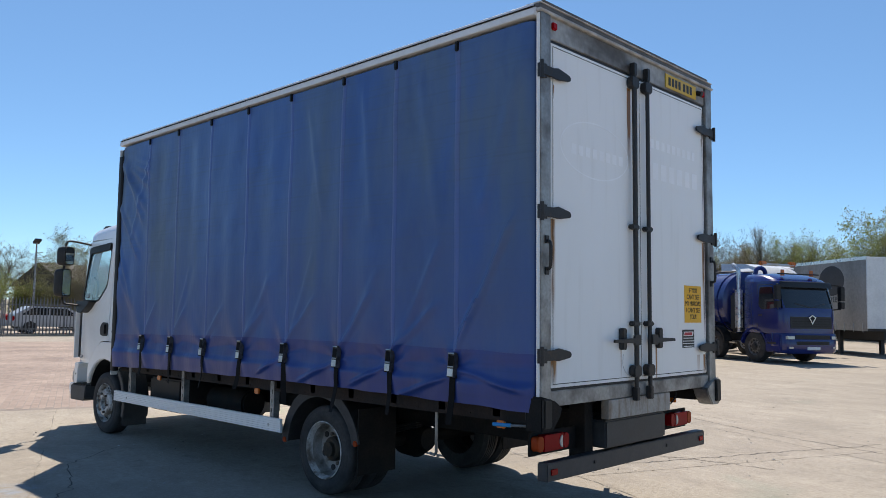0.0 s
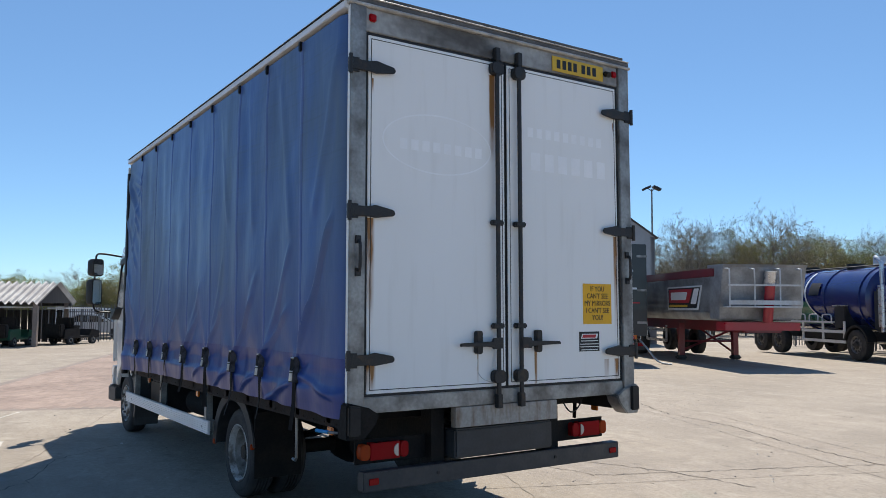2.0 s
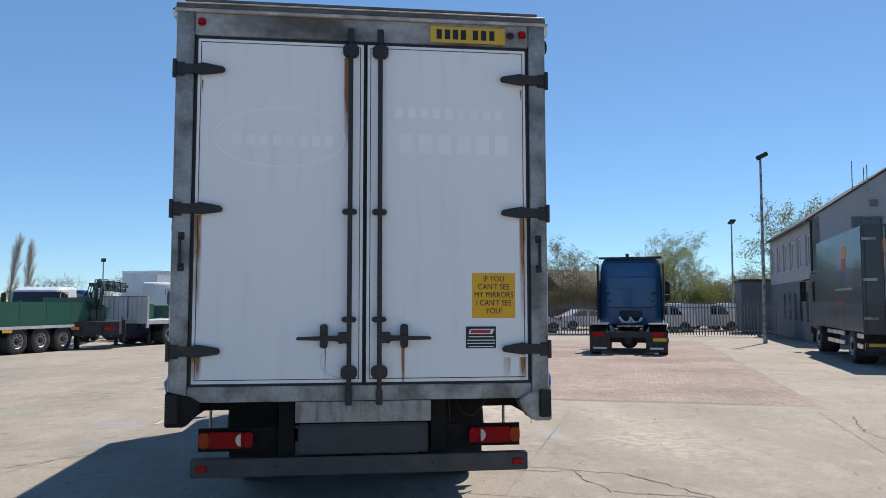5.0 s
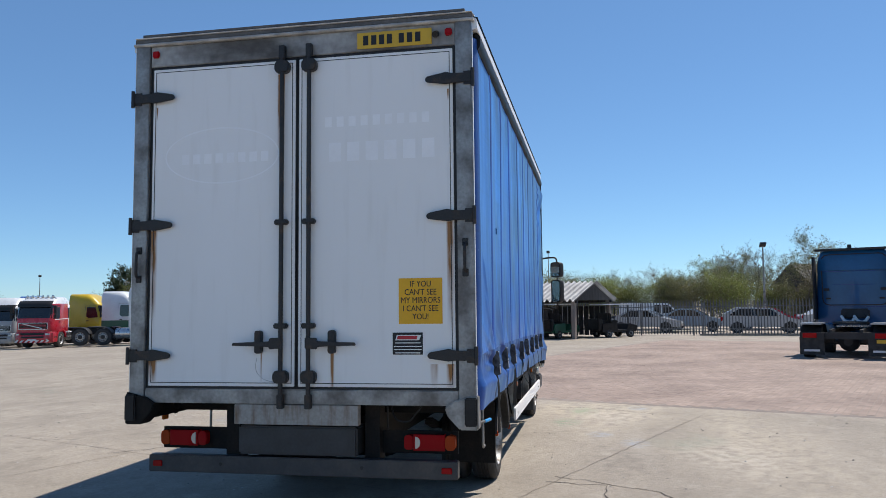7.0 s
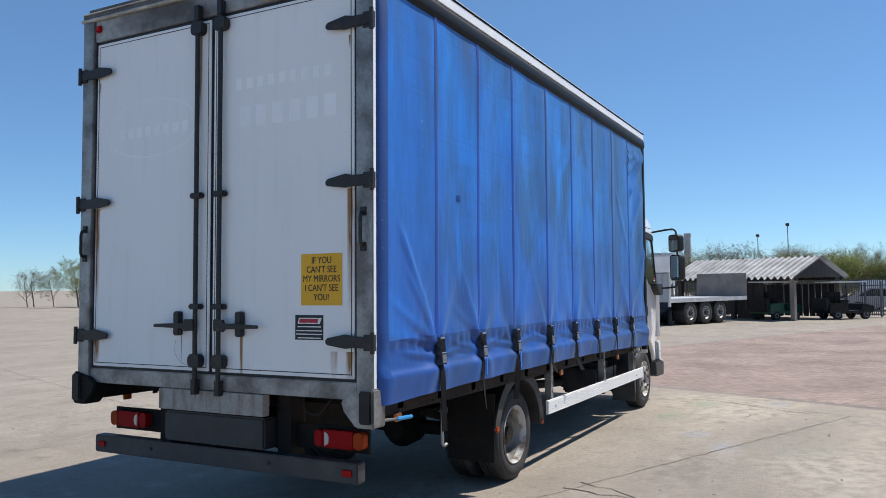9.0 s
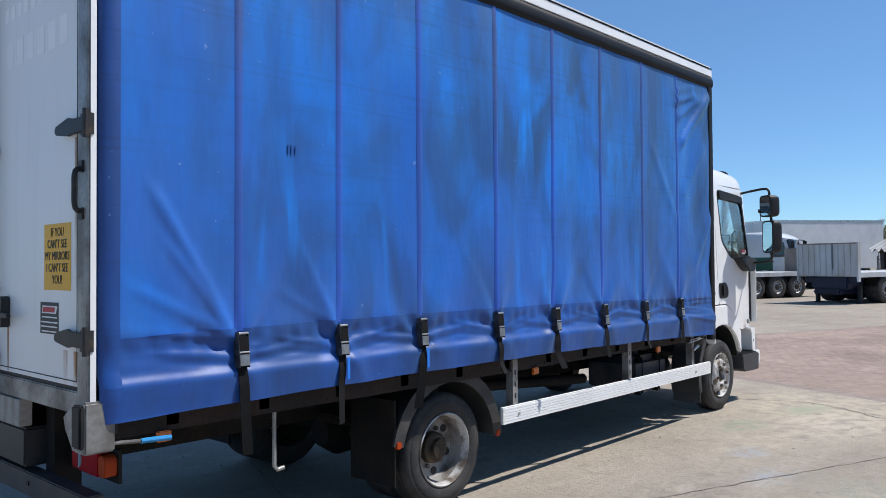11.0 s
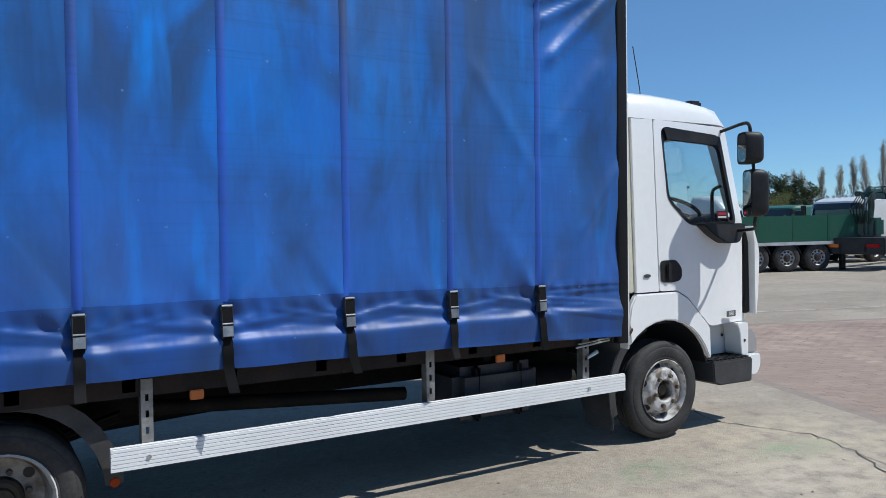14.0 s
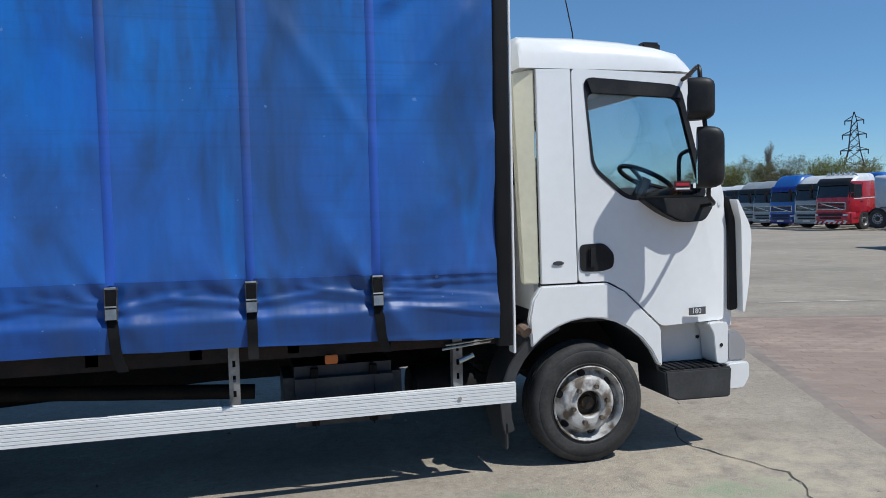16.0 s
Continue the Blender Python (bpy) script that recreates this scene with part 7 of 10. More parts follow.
# ---- flat trailers ----
def flat_trailer(m, label, length, board, bulk=True, side=None, wheels=(1.5, 2.65, 3.75), deck=1.08, top=2.1, frame=None, rear_board=None, name="flat_trailer"):
    """Its end at x = 0 faces forward; it runs back to -length."""
    t = thing(name, m, label, "trailer", "flat trailers")
    slab("deck", -length, 0, -1.22, 1.22, deck - 0.12, deck, P_BOARD, t, bevel=0.02)
    for s in (-1, 1):
        slab("side_rave", -length, 0, *sorted((s * 1.22, s * 1.25)), deck - 0.15, deck + 0.02, P_BOARD if not side else side, t, bevel=0.008)
    chassis(t, -length + 0.2, -0.1, frame, 0.62, deck - 0.13)
    slab("front_frame", -0.9, -0.05, -0.75, 0.75, 0.5, deck - 0.14, frame or P_NAVY, t, bevel=0.05)
    slab("cross_member", -0.35, -0.12, -1.1, 1.1, 0.72, deck - 0.14, frame or P_NAVY, t, bevel=0.04)
    slab("skid_plate", -1.2, 0.1, -0.55, 0.55, 0.32, 0.5, P_NAVY, t, bevel=0.05)
    if bulk:
        bm = bmesh.new()
        pts = []
        for i in range(11):
            y = -1.22 + i * 0.244
            pts += [(y, 0.0), (y + 0.012, 0.03), (y + 0.20, 0.03), (y + 0.212, 0.0)]
        pts = [(min(u, 1.22), v) for u, v in pts]
        sheet(bm, pts + [(1.22, -0.05), (-1.22, -0.05)], top - deck + 0.06, lambda u, v, d: (v, u, deck - 0.06 + d))
        head = part("headboard", bm, board, t, "ribbed pale headboard")
        slab("headboard_cap", -0.06, 0.04, -1.24, 1.24, top, top + 0.05, P_BROWN, head)
        for s in (-1, 1):
            slab("headboard_post", -0.07, 0.05, *sorted((s * 1.19, s * 1.26)), deck - 0.3, top + 0.04, board, head)
        bm = bmesh.new()
        coil = [(0.09 + 0.03 * math.cos(i * 1.1), 0.28 + 0.03 * math.sin(i * 1.1), top + 0.05 - i * 0.0095) for i in range(100)]
        tube(bm, coil, 0.008, 5)
        part("air_coil", bm, BLACK, t, "black coiled air hose")
    if side:
        for s in (-1, 1):
            n = max(1, round(length / 3.0))
            for i in range(n):
                a, b = -length + i * length / n + 0.03, -length + (i + 1) * length / n - 0.03
                slab("drop_side", a, b, *sorted((s * 1.20, s * 1.245)), deck + 0.01, top - 0.06, side, t, bevel=0.008)
    if rear_board:
        slab("tail_board", -length - 0.04, -length, -1.24, 1.24, deck - 0.1, top + 0.02, rear_board, t, bevel=0.01)
    for a in wheels:
        axle(t, -a, 1.22, 0.48, None, True)
        for s in (-1, 1):
            arc = [(-a + 0.54 * math.cos(radians(g)), 0.48 + 0.54 * math.sin(radians(g))) for g in range(15, 166, 15)]
            arc += [(-a + 0.51 * math.cos(radians(g)), 0.48 + 0.51 * math.sin(radians(g))) for g in range(165, 14, -15)]
            prism("mudguard", arc, *sorted((s * 0.68, s * 1.22)), BLACK, t)
    for s in (-1, 1):
        slab("support_leg", -0.62, -0.5, *sorted((s * 0.8, s * 0.92)), 0.02, 0.6, P_CHASSIS, t)
        slab("leg_foot", -0.7, -0.42, *sorted((s * 0.76, s * 0.96)), 0.0, 0.03, P_CHASSIS, t)
    return t


flat_trailer(at(-28.6, -4.3, -22), "flat trailer with ribbed pale headboard and brown tail board", 5.9, P_BOARD, rear_board=P_BROWN)
ft = flat_trailer(at(-30.5, -9.6, -25), "flat trailer with grey headboard and green side board", 5.6, P_BOARD, rear_board=P_BROWN)
slab("side_board", -3.5, -0.25, -1.24, -1.19, 1.08, 1.80, P_GREEN, ft, "dark green side board", bevel=0.008)
# long green drop-side trailer, its tail towards the yard
gt = thing("dropside_trailer", at(-24.05, -13.3, 158), "dark green drop-side trailer with three axles", "trailer")
L, DK, TP = 5.2, 1.05, 1.98
slab("deck", 0, L, -1.22, 1.22, DK - 0.14, DK, P_CHASSIS, gt)
for s in (-1, 1):
    for i in range(4):
        a, b = i * L / 4 + 0.03, (i + 1) * L / 4 - 0.03
        slab("drop_side", a, b, *sorted((s * 1.20, s * 1.245)), DK - 0.02, TP - 0.08, P_GREEN, gt, bevel=0.008)
    for i in range(5):
        slab("side_post", i * L / 4 - 0.03, i * L / 4 + 0.03, *sorted((s * 1.20, s * 1.25)), DK - 0.02, TP - 0.03, P_GREEN, gt)
    slab("side_rave", 0, L, *sorted((s * 1.23, s * 1.262)), DK - 0.14, DK - 0.03, P_BOARD, gt)
    slab("marker_board", -0.075, -0.06, *sorted((s * 0.45, s * 0.85)), 0.86, 1.02, P_ORANGE, gt)
    slab("tail_lamp", -0.08, -0.06, *sorted((s * 0.78, s * 1.15)), 0.53, 0.62, RED, gt)
slab("tail_board", -0.05, 0, -1.24, 1.24, DK - 0.02, TP - 0.04, P_GREEN, gt, bevel=0.01)
slab("headboard", L - 0.05, L, -1.24, 1.24, DK, TP + 0.1, P_GREEN, gt)
slab("rear_bar", -0.06, 0.08, -1.2, 1.2, 0.50, 0.66, P_BOARD, gt, bevel=0.02)
slab("rear_frame", 0.08, 0.2, -1.1, 1.1, 0.62, DK - 0.15, P_CHASSIS, gt)
slab("plate", -0.075, -0.062, -0.2, 0.2, 0.70, 0.80, YELLOW, gt)
slab("side_sign", 0.5, 0.95, -1.27, -1.262, 0.80, 0.90, YELLOW, gt)
chassis(gt, 0.2, L - 0.5, None, 0.62, DK - 0.15)
for a in (1.26, 2.39, 3.52):
    axle(gt, a, 1.22, 0.48, None, True)
    for s in (-1, 1):
        arc = [(a + 0.54 * math.cos(radians(g)), 0.48 + 0.54 * math.sin(radians(g))) for g in range(15, 166, 15)]
        arc += [(a + 0.51 * math.cos(radians(g)), 0.48 + 0.51 * math.sin(radians(g))) for g in range(165, 14, -15)]
        prism("mudguard", arc, *sorted((s * 0.68, s * 1.22)), BLACK, gt)
for s in (-1, 1):
    slab("support_leg", L - 0.6, L - 0.45, *sorted((s * 0.8, s * 0.95)), 0.0, 0.7, P_CHASSIS, gt)
# loading crane stowed behind the pale trailers
cr = thing("crane_lorry", at(-27.75, -10.04, 9), "green folded loading crane on a short flat lorry", "lorry")
slab("bed", -1.9, 0.3, -1.0, 1.0, 0.55, 1.1, P_CHASSIS, cr, bevel=0.03)
chassis(cr, -1.5, 0.3)
slab("crane_base", -1.25, -0.5, -0.42, 0.42, 1.1, 1.75, P_DKGREEN, cr, bevel=0.08)
bm = bmesh.new()
tube(bm, smooth_path([(-0.9, 0, 1.6), (-0.95, 0.05, 2.1), (-0.8, 0.1, 2.5), (-0.95, 0.12, 2.72)], 5), 0.16, 10)
part("crane_column", bm, P_DKGREEN, cr, "dark green crane column")
for y, x in ((0.12, -0.5), (-0.16, -1.25)):
    bm = bmesh.new()
    cyl(bm, (x, y, 1.2), (x * 0.9 - 0.05, y, 2.0), 0.085, 10)
    part("lift_ram", bm, P_DKGREEN, cr)
    bm = bmesh.new()
    cyl(bm, (x * 0.9 - 0.05, y, 2.0), (x * 0.85 - 0.1, y, 2.45), 0.045, 8)
    part("ram_rod", bm, P_ALLOY, cr)
for z, y, x0, h in ((2.40, 0.0, -11.3, 0.16), (2.62, 0.17, -10.6, 0.12), (2.52, -0.18, -9.6, 0.12)):
    boom = slab("crane_boom", x0, -0.55, y - 0.075, y + 0.075, z, z + h, P_DKGREEN, cr, "dark green folded boom", bevel=0.02)
    for k in range(9):
        slab("boom_collar", x0 + 0.5 + k * 1.05, x0 + 0.64 + k * 1.05, y - 0.09, y + 0.09, z - 0.015, z + h + 0.015, P_CHASSIS, boom, bevel=0.01)
for k in range(7):
    bm = bmesh.new()
    tube(bm, smooth_path([(-0.75 - 0.05 * k, 0.3 - 0.1 * k, 2.62), (-0.38, 0.32 - 0.11 * k, 2.35 - 0.04 * k), (-0.32, 0.28 - 0.1 * k, 2.0), (-0.45, 0.22 - 0.08 * k, 1.55)], 5), 0.02, 6)
    part("hydraulic_hose", bm, BLACK, cr)
for x in (-2.2, -4.4, -6.8, -9.2):
    bm = bmesh.new()
    tube(bm, [(x, -0.25, 2.38), (x + 0.12, -0.25, 2.82), (x + 0.12, 0.26, 2.82), (x, 0.26, 2.38)], 0.03, 6)
    part("boom_clamp", bm, P_CHASSIS, cr)
for s in (-1, 1):
    slab("stabiliser_leg", -0.95, -0.8, *sorted((s * 1.0, s * 1.12)), 0.25, 1.15, P_CHASSIS, cr, bevel=0.02)
    bm = bmesh.new()
    cyl(bm, (-0.87, s * 1.0, 0.35), (-1.35, s * 0.95, 1.25), 0.035, 8)
    part("stay_rod", bm, P_CHASSIS, cr, "dark slanting stay")
    slab("tail_lamp", 0.3, 0.34, *sorted((s * 0.45, s * 0.85)), 0.78, 0.90, P_ORANGE if s < 0 else RED, cr)
slab("control_box", -0.5, -0.25, -0.75, -0.4, 1.2, 1.7, P_RED, cr, bevel=0.03)

# white box trailer beyond
bt = thing("box_trailer", at(-42.2, -11.9, -27), "plain white box trailer behind the flat trailers", "trailer")
slab("box_body", -8.0, 0, -1.25, 1.25, 1.1, 3.8, P_WHITE, bt, bevel=0.03)
slab("roof_edge", -8.0, 0.01, -1.27, 1.27, 3.71, 3.82, P_ALLOY, bt)
chassis(bt, -7.8, -0.2, None, 0.7, 1.1)
for a in (4.6, 5.9, 7.2):
    axle(bt, -a, 1.22, 0.48, None, True)
for s in (-1, 1):
    slab("support_leg", -2.4, -2.2, *sorted((s * 0.8, s * 1.0)), 0.0, 1.1, P_CHASSIS, bt)
# ---- dark box lorry with a jigsaw picture on its doors ----
H = 156.5
dl = thing("box_lorry", at(-13.05, 14.25, H), "charcoal box lorry with jigsaw mark on rear doors", "lorry")
BL = 6.6
slab("box_body", 0.05, BL, -1.24, 1.24, 0.88, 3.66, P_DARK, dl, "charcoal box body", bevel=0.03)
slab("rear_frame", -0.02, 0.05, -1.25, 1.25, 0.84, 3.68, P_DARK, dl, bevel=0.02)
for s in (-1, 1):
    d = slab("rear_door", -0.05, -0.02, *sorted((s * 0.01, s * 1.17)), 0.92, 3.58, P_DARK, dl, bevel=0.01)
    for y in (0.28, 0.72):
        bm = bmesh.new()
        cyl(bm, (-0.08, s * y, 0.9), (-0.08, s * y, 3.6), 0.022, 8)
        part("lock_rod", bm, GALV, d)
    for z in (1.25, 2.25, 3.3):
        slab("hinge", -0.07, -0.05, *sorted((s * 0.9, s * 1.24)), z - 0.035, z + 0.035, GALV, d)
    slab("tail_lamp", 0.15, 0.2, *sorted((s * 0.72, s * 1.18)), 0.46, 0.62, RED, dl)
    slab("mud_flap", 0.75, 0.78, *sorted((s * 0.55, s * 1.2)), 0.25, 0.8, RUBBER, dl)
    for z in (0.45, 0.72):
        slab("side_guard", 2.6, 5.2, *sorted((s * 1.17, s * 1.21)), z, z + 0.12, P_ALLOY, dl, bevel=0.01)
        slab("side_guard", 0.35, 1.0, *sorted((s * 1.17, s * 1.21)), z, z + 0.12, P_ALLOY, dl, bevel=0.01)
JIG = [material("jigsaw_" + n, c, 0.5) for n, c in (("orange", (0.65, 0.22, 0.03)), ("green", (0.30, 0.42, 0.04)), ("red", (0.40, 0.05, 0.04)), ("purple", (0.10, 0.04, 0.28)))]
for (y0, z0), m in zip(((0.38, 2.92), (0.0, 2.92), (0.38, 2.54), (0.0, 2.54)), JIG):
    bm = bmesh.new()
    pts = rect(y0 + 0.005, y0 + 0.375, z0 + 0.005, z0 + 0.375)
    sheet(bm, pts, 0.004, lambda u, v, d: (-0.054 - d, u, v))
    cyl(bm, (-0.0585, y0 + 0.19 + (0.19 if y0 == 0 else -0.19), z0 + 0.19), (-0.0605, y0 + 0.19 + (0.19 if y0 == 0 else -0.19), z0 + 0.19), 0.07, 16)
    part("jigsaw_square", bm, m, dl, "coloured jigsaw square")
for y0, y1, z0, z1 in ((-0.82, -0.28, 2.70, 2.98), (-0.75, -0.45, 2.98, 3.10), (-0.72, -0.30, 2.58, 2.70), (-0.25, -0.18, 2.45, 3.0)):
    bm = bmesh.new()
    random.seed(int(100 * abs(y0)))
    ring = [((y0 + y1) / 2 + (y1 - y0) / 2 * math.cos(a) * random.uniform(0.7, 1.1), (z0 + z1) / 2 + (z1 - z0) / 2 * math.sin(a) * random.uniform(0.7, 1.1)) for a in [i * math.pi / 9 for i in range(18)]]
    sheet(bm, ring, 0.003, lambda u, v, d: (-0.052 - d, u, v))
    part("torn_vinyl", bm, SIGNWHITE, dl, "torn white vinyl patch")
for y0, y1, z, h in ((0.30, 0.62, 2.28, 0.05), (-0.05, 0.26, 2.26, 0.06), (-0.9, -0.1, 2.27, 0.06), (-0.62, -0.12, 3.05, 0.07), (-1.0, -0.45, 1.84, 0.04)):
    slab("lettering_bar", -0.056, -0.052, y0, y1, z, z + h, SIGNWHITE if z > 2 else SIGNRED, dl)
bm = bmesh.new()
box(bm, -0.02, 0.06, -0.9, 0.2, 0.74, 0.86)
part("chevron_board", bm, P_ORANGE, dl, "orange and red chevron board")
for i in range(5):
    bm = bmesh.new()
    y = -0.85 + i * 0.22
    sheet(bm, [(y, 0.75), (y + 0.08, 0.75), (y + 0.14, 0.85), (y + 0.06, 0.85)], 0.004, lambda u, v, d: (-0.022 - d, u, v))
    part("chevron", bm, SIGNRED, dl)
slab("under_run_bar", 0.1, 0.2, -1.2, 1.2, 0.40, 0.52, P_CHASSIS, dl)
slab("plate", 0.13, 0.148, 0.62, 1.1, 0.5, 0.6, YELLOW, dl)
chassis(dl, 0.2, BL + 1.4)
for z0, z1, x0, x1, m in ((2.9, 3.25, 1.9, 2.5, JIG[0]), (2.55, 2.9, 2.0, 2.55, JIG[2]), (2.2, 2.55, 2.2, 2.5, JIG[3])):
    slab("side_mark", x0, x1, 1.24, 1.246, z0, z1, m, dl)
slab("lettering_bar", 1.2, 3.6, 1.24, 1.246, 2.0, 2.07, P_SILVER, dl)
slab("lettering_bar", 2.4, 3.0, 1.24, 1.246, 1.6, 1.68, SIGNRED, dl)
axle(dl, 1.7, 1.2, 0.47, RIM, True)
axle(dl, BL + 0.25, 1.2, 0.47, RIM)
for s in (-1, 1):
    slab("cab_side", BL + 0.15, BL + 1.85, *sorted((s * 1.0, s * 1.2)), 0.75, 2.7, P_DARK, dl, bevel=0.06)
    slab("cab_window", BL + 0.75, BL + 1.6, *sorted((s * 1.2, s * 1.208)), 1.7, 2.4, DARKGLASS, dl)
    bm = bmesh.new()
    box(bm, BL + 1.75, BL + 1.9, s * 1.32, s * 1.52, 1.7, 2.4)
    tube(bm, [(BL + 1.75, s * 1.15, 2.5), (BL + 1.8, s * 1.42, 2.45)], 0.025, 6)
    part("mirror", bm, BLACK, dl, bevel=0.03)
slab("cab_roof", BL + 0.15, BL + 1.75, -1.2, 1.2, 2.62, 2.78, P_DARK, dl, bevel=0.06)
slab("cab_front", BL + 1.7, BL + 1.88, -1.2, 1.2, 0.5, 2.65, P_DARK, dl, bevel=0.06)
bm = bmesh.new()
tube(bm, smooth_path([(0.1, -1.0, 0.75), (-0.25, -1.1, 0.5), (-0.5, -1.35, 0.1), (-0.9, -1.6, 0.03)], 5), 0.03, 6)
part("hanging_hose", bm, P_SILVER, dl, "pale hose hanging to the ground")

# ---- red and silver tipper trailer ----
HN = -27.0
tp = thing("tipper_trailer", at(-8.95, 16.4, -28), "silver tipper trailer on dark red frame", "trailer")
TL = 11.0
bm = bmesh.new()
prof = [(-1.12, 1.32), (-1.22, 1.5), (-1.24, 2.62), (1.24, 2.62), (1.22, 1.5), (1.12, 1.32)]
sheet(bm, prof, TL - 0.9, lambda u, v, d: (-0.9 - d + (0.0 if v < 1.4 else 0.0), u, v))
body = part("tipper_body", bm, P_TIPPER, tp, "dull silver tipper body", bevel=0.03)
for i in range(26):
    z = 1.55 + i * 0.041
    for s in (-1, 1):
        slab("body_rib", -TL + 0.1, -1.0, *sorted((s * (1.222 + 0.018 * (z - 1.5)), s * (1.235 + 0.018 * (z - 1.5)))), z, z + 0.016, P_TIPPER, body)
slab("top_rail", -TL, -0.85, -1.27, 1.27, 2.58, 2.84, P_WINE, tp, "dark red top rail", bevel=0.03)
prism("sloped_front", [(-0.62, 1.36), (-0.28, 2.86), (-0.9, 2.88), (-1.2, 2.8), (-1.2, 1.36)], -1.24, 1.24, P_TIPPER, tp, "sloping silver front wall", bevel=0.02)
prism("front_top", [(-0.30, 2.82), (-0.24, 2.92), (-1.3, 2.94), (-1.3, 2.84)], -1.25, 1.25, P_TIPPER, tp, bevel=0.01)
bm = bmesh.new()
cyl(bm, (-0.40, 0.1, 1.30), (-0.20, 0.1, 2.35), 0.14, 14)
part("hydraulic_ram", bm, P_RED, tp, "red hydraulic ram")
bm = bmesh.new()
cyl(bm, (-0.22, 0.1, 2.35), (-0.15, 0.1, 2.72), 0.17, 14)
part("ram_head", bm, P_ALLOY, tp)
for z in (1.78, 2.3):
    slab("platform_rail", -0.06, 0.0, -1.2, 0.95, z, z + (0.12 if z < 2 else 0.05), P_BOARD, tp)
for y in (-1.18, -0.45, 0.3, 0.93):
    bm = bmesh.new()
    tube(bm, smooth_path([(-0.03, y, 1.72), (-0.03, y, 2.66), (-0.1, y, 2.78), (-0.4, y, 2.80)], 4), 0.022, 6)
    part("ladder_post", bm, P_BOARD, tp)
slab("platform", -0.5, 0.0, -1.15, 0.93, 1.70, 1.74, P_BOARD, tp)
slab("main_frame", -TL + 0.2, -0.45, -0.55, 0.55, 0.98, 1.30, P_WINE, tp, "dark red main frame", bevel=0.02)
slab("front_beam", -1.0, -0.42, -1.15, 1.1, 1.05, 1.28, P_RED, tp, bevel=0.02)
for s in (-1, 1):
    slab("support_leg", -4.2, -4.02, *sorted((s * 0.83, s * 1.0)), 0.1, 1.2, P_WINE, tp)
    slab("leg_foot", -4.28, -3.94, *sorted((s * 0.78, s * 1.07)), 0.0, 0.14, P_CHASSIS, tp, bevel=0.04)
    for z in (0.55, 0.9):
        slab("side_guard", -6.6, -4.7, *sorted((s * 1.16, s * 1.2)), z, z + 0.09, P_ALLOY, tp)
    for x in (-6.6, -4.78):
        slab("guard_post", x, x + 0.08, *sorted((s * 1.15, s * 1.19)), 0.55, 1.1, P_ALLOY, tp)
    for name, outline, y0, y1, m in (("name_board", [(-4.35, 1.62), (-1.95, 1.62), (-1.65, 2.36), (-4.35, 2.36)], 1.25, 1.262, P_WHITE),
                                     ("board_field", [(-4.27, 1.68), (-2.05, 1.68), (-1.78, 2.31), (-4.27, 2.31)], 1.262, 1.265, INK),
                                     ("board_mark", [(-4.2, 1.84), (-2.62, 1.84), (-2.35, 2.27), (-4.2, 2.27)], 1.265, 1.268, SIGNRED),
                                     ("board_mark", [(-4.2, 1.71), (-2.75, 1.71), (-2.72, 1.78), (-4.2, 1.78)], 1.265, 1.268, YELLOW),
                                     ("board_mark", [(-2.5, 1.8), (-2.1, 1.8), (-1.86, 2.27), (-2.22, 2.27)], 1.265, 1.268, SIGNWHITE),
                                     ("board_mark", [(-4.05, 1.93), (-2.85, 1.93), (-2.72, 2.18), (-4.05, 2.18)], 1.268, 1.271, SIGNWHITE)):
        prism(name, rounded(outline, 0.04), *sorted((s * y0, s * y1)), m, tp, "sign board with red and white shapes" if name == "name_board" else "")
bm = bmesh.new()
for a, b in (((-4.11, -0.9, 0.2), (-5.7, -0.4, 1.0)), ((-4.11, 0.9, 0.2), (-5.7, 0.4, 1.0)), ((-4.11, -0.9, 0.6), (-4.11, 0.9, 0.6)), ((-4.11, -0.9, 0.3), (-4.11, 0.9, 1.0))):
    tube(bm, [a, b], 0.035, 6)
part("leg_brace", bm, P_WINE, tp)
for a in (7.4, 8.7, 10.0):
    axle(tp, -a, 1.22, 0.5, None, True)

# ---- blue tanker lorry ----
tk = thing("tanker_lorry", at(-6.08, 21.45, HN), "deep blue vacuum tanker lorry with pale side rails", "lorry")
big_cab(tk, P_TANKER, 2.93, 1.85, INK, face=P_TANKER, half=1.14, grille=P_CHASSIS, chrome=False, visor_top=2.66)
for y in (-0.6, 0.6):
    bm = bmesh.new()
    cyl(bm, (-0.62, y, 2.86), (-0.62, y, 3.06), 0.07, 12, 0.055)
    part("beacon", bm, AMBER, tk, "amber roof beacon")
slab("roof_light_bar", -0.60, -0.52, -0.85, 0.85, 2.90, 2.94, P_CHASSIS, tk, bevel=0.015)
bm = bmesh.new()
sheet(bm, [(0, 1.58), (0.15, 1.50), (0, 1.27), (-0.15, 1.50)], 0.012, lambda u, v, d: (0.022 + d, u, v), [[(0, 1.545), (0.105, 1.49), (0, 1.33), (-0.105, 1.49)]])
part("front_badge", bm, P_ALLOY, tk)
chassis(tk, -9.9, -0.3)
bm = bmesh.new()
lathe(bm, (-9.5, 0, 1.98), (1, 0, 0), [(0.4, -0.25), (0.9, -0.12), (1.08, 0.0), (1.08, 6.5), (0.9, 6.62), (0.4, 6.75)], 36)
tank = part("tank", bm, P_TANKER, tk, "glossy deep blue cylindrical tank")
for x in (-8.6, -6.9, -5.3, -3.4):
    bm = bmesh.new()
    lathe(bm, (x, 0, 1.98), (1, 0, 0), [(1.06, 0), (1.115, 0.01), (1.115, 0.09), (1.06, 0.1)], 36, closed=True)
    part("tank_band", bm, P_TANKER, tank)


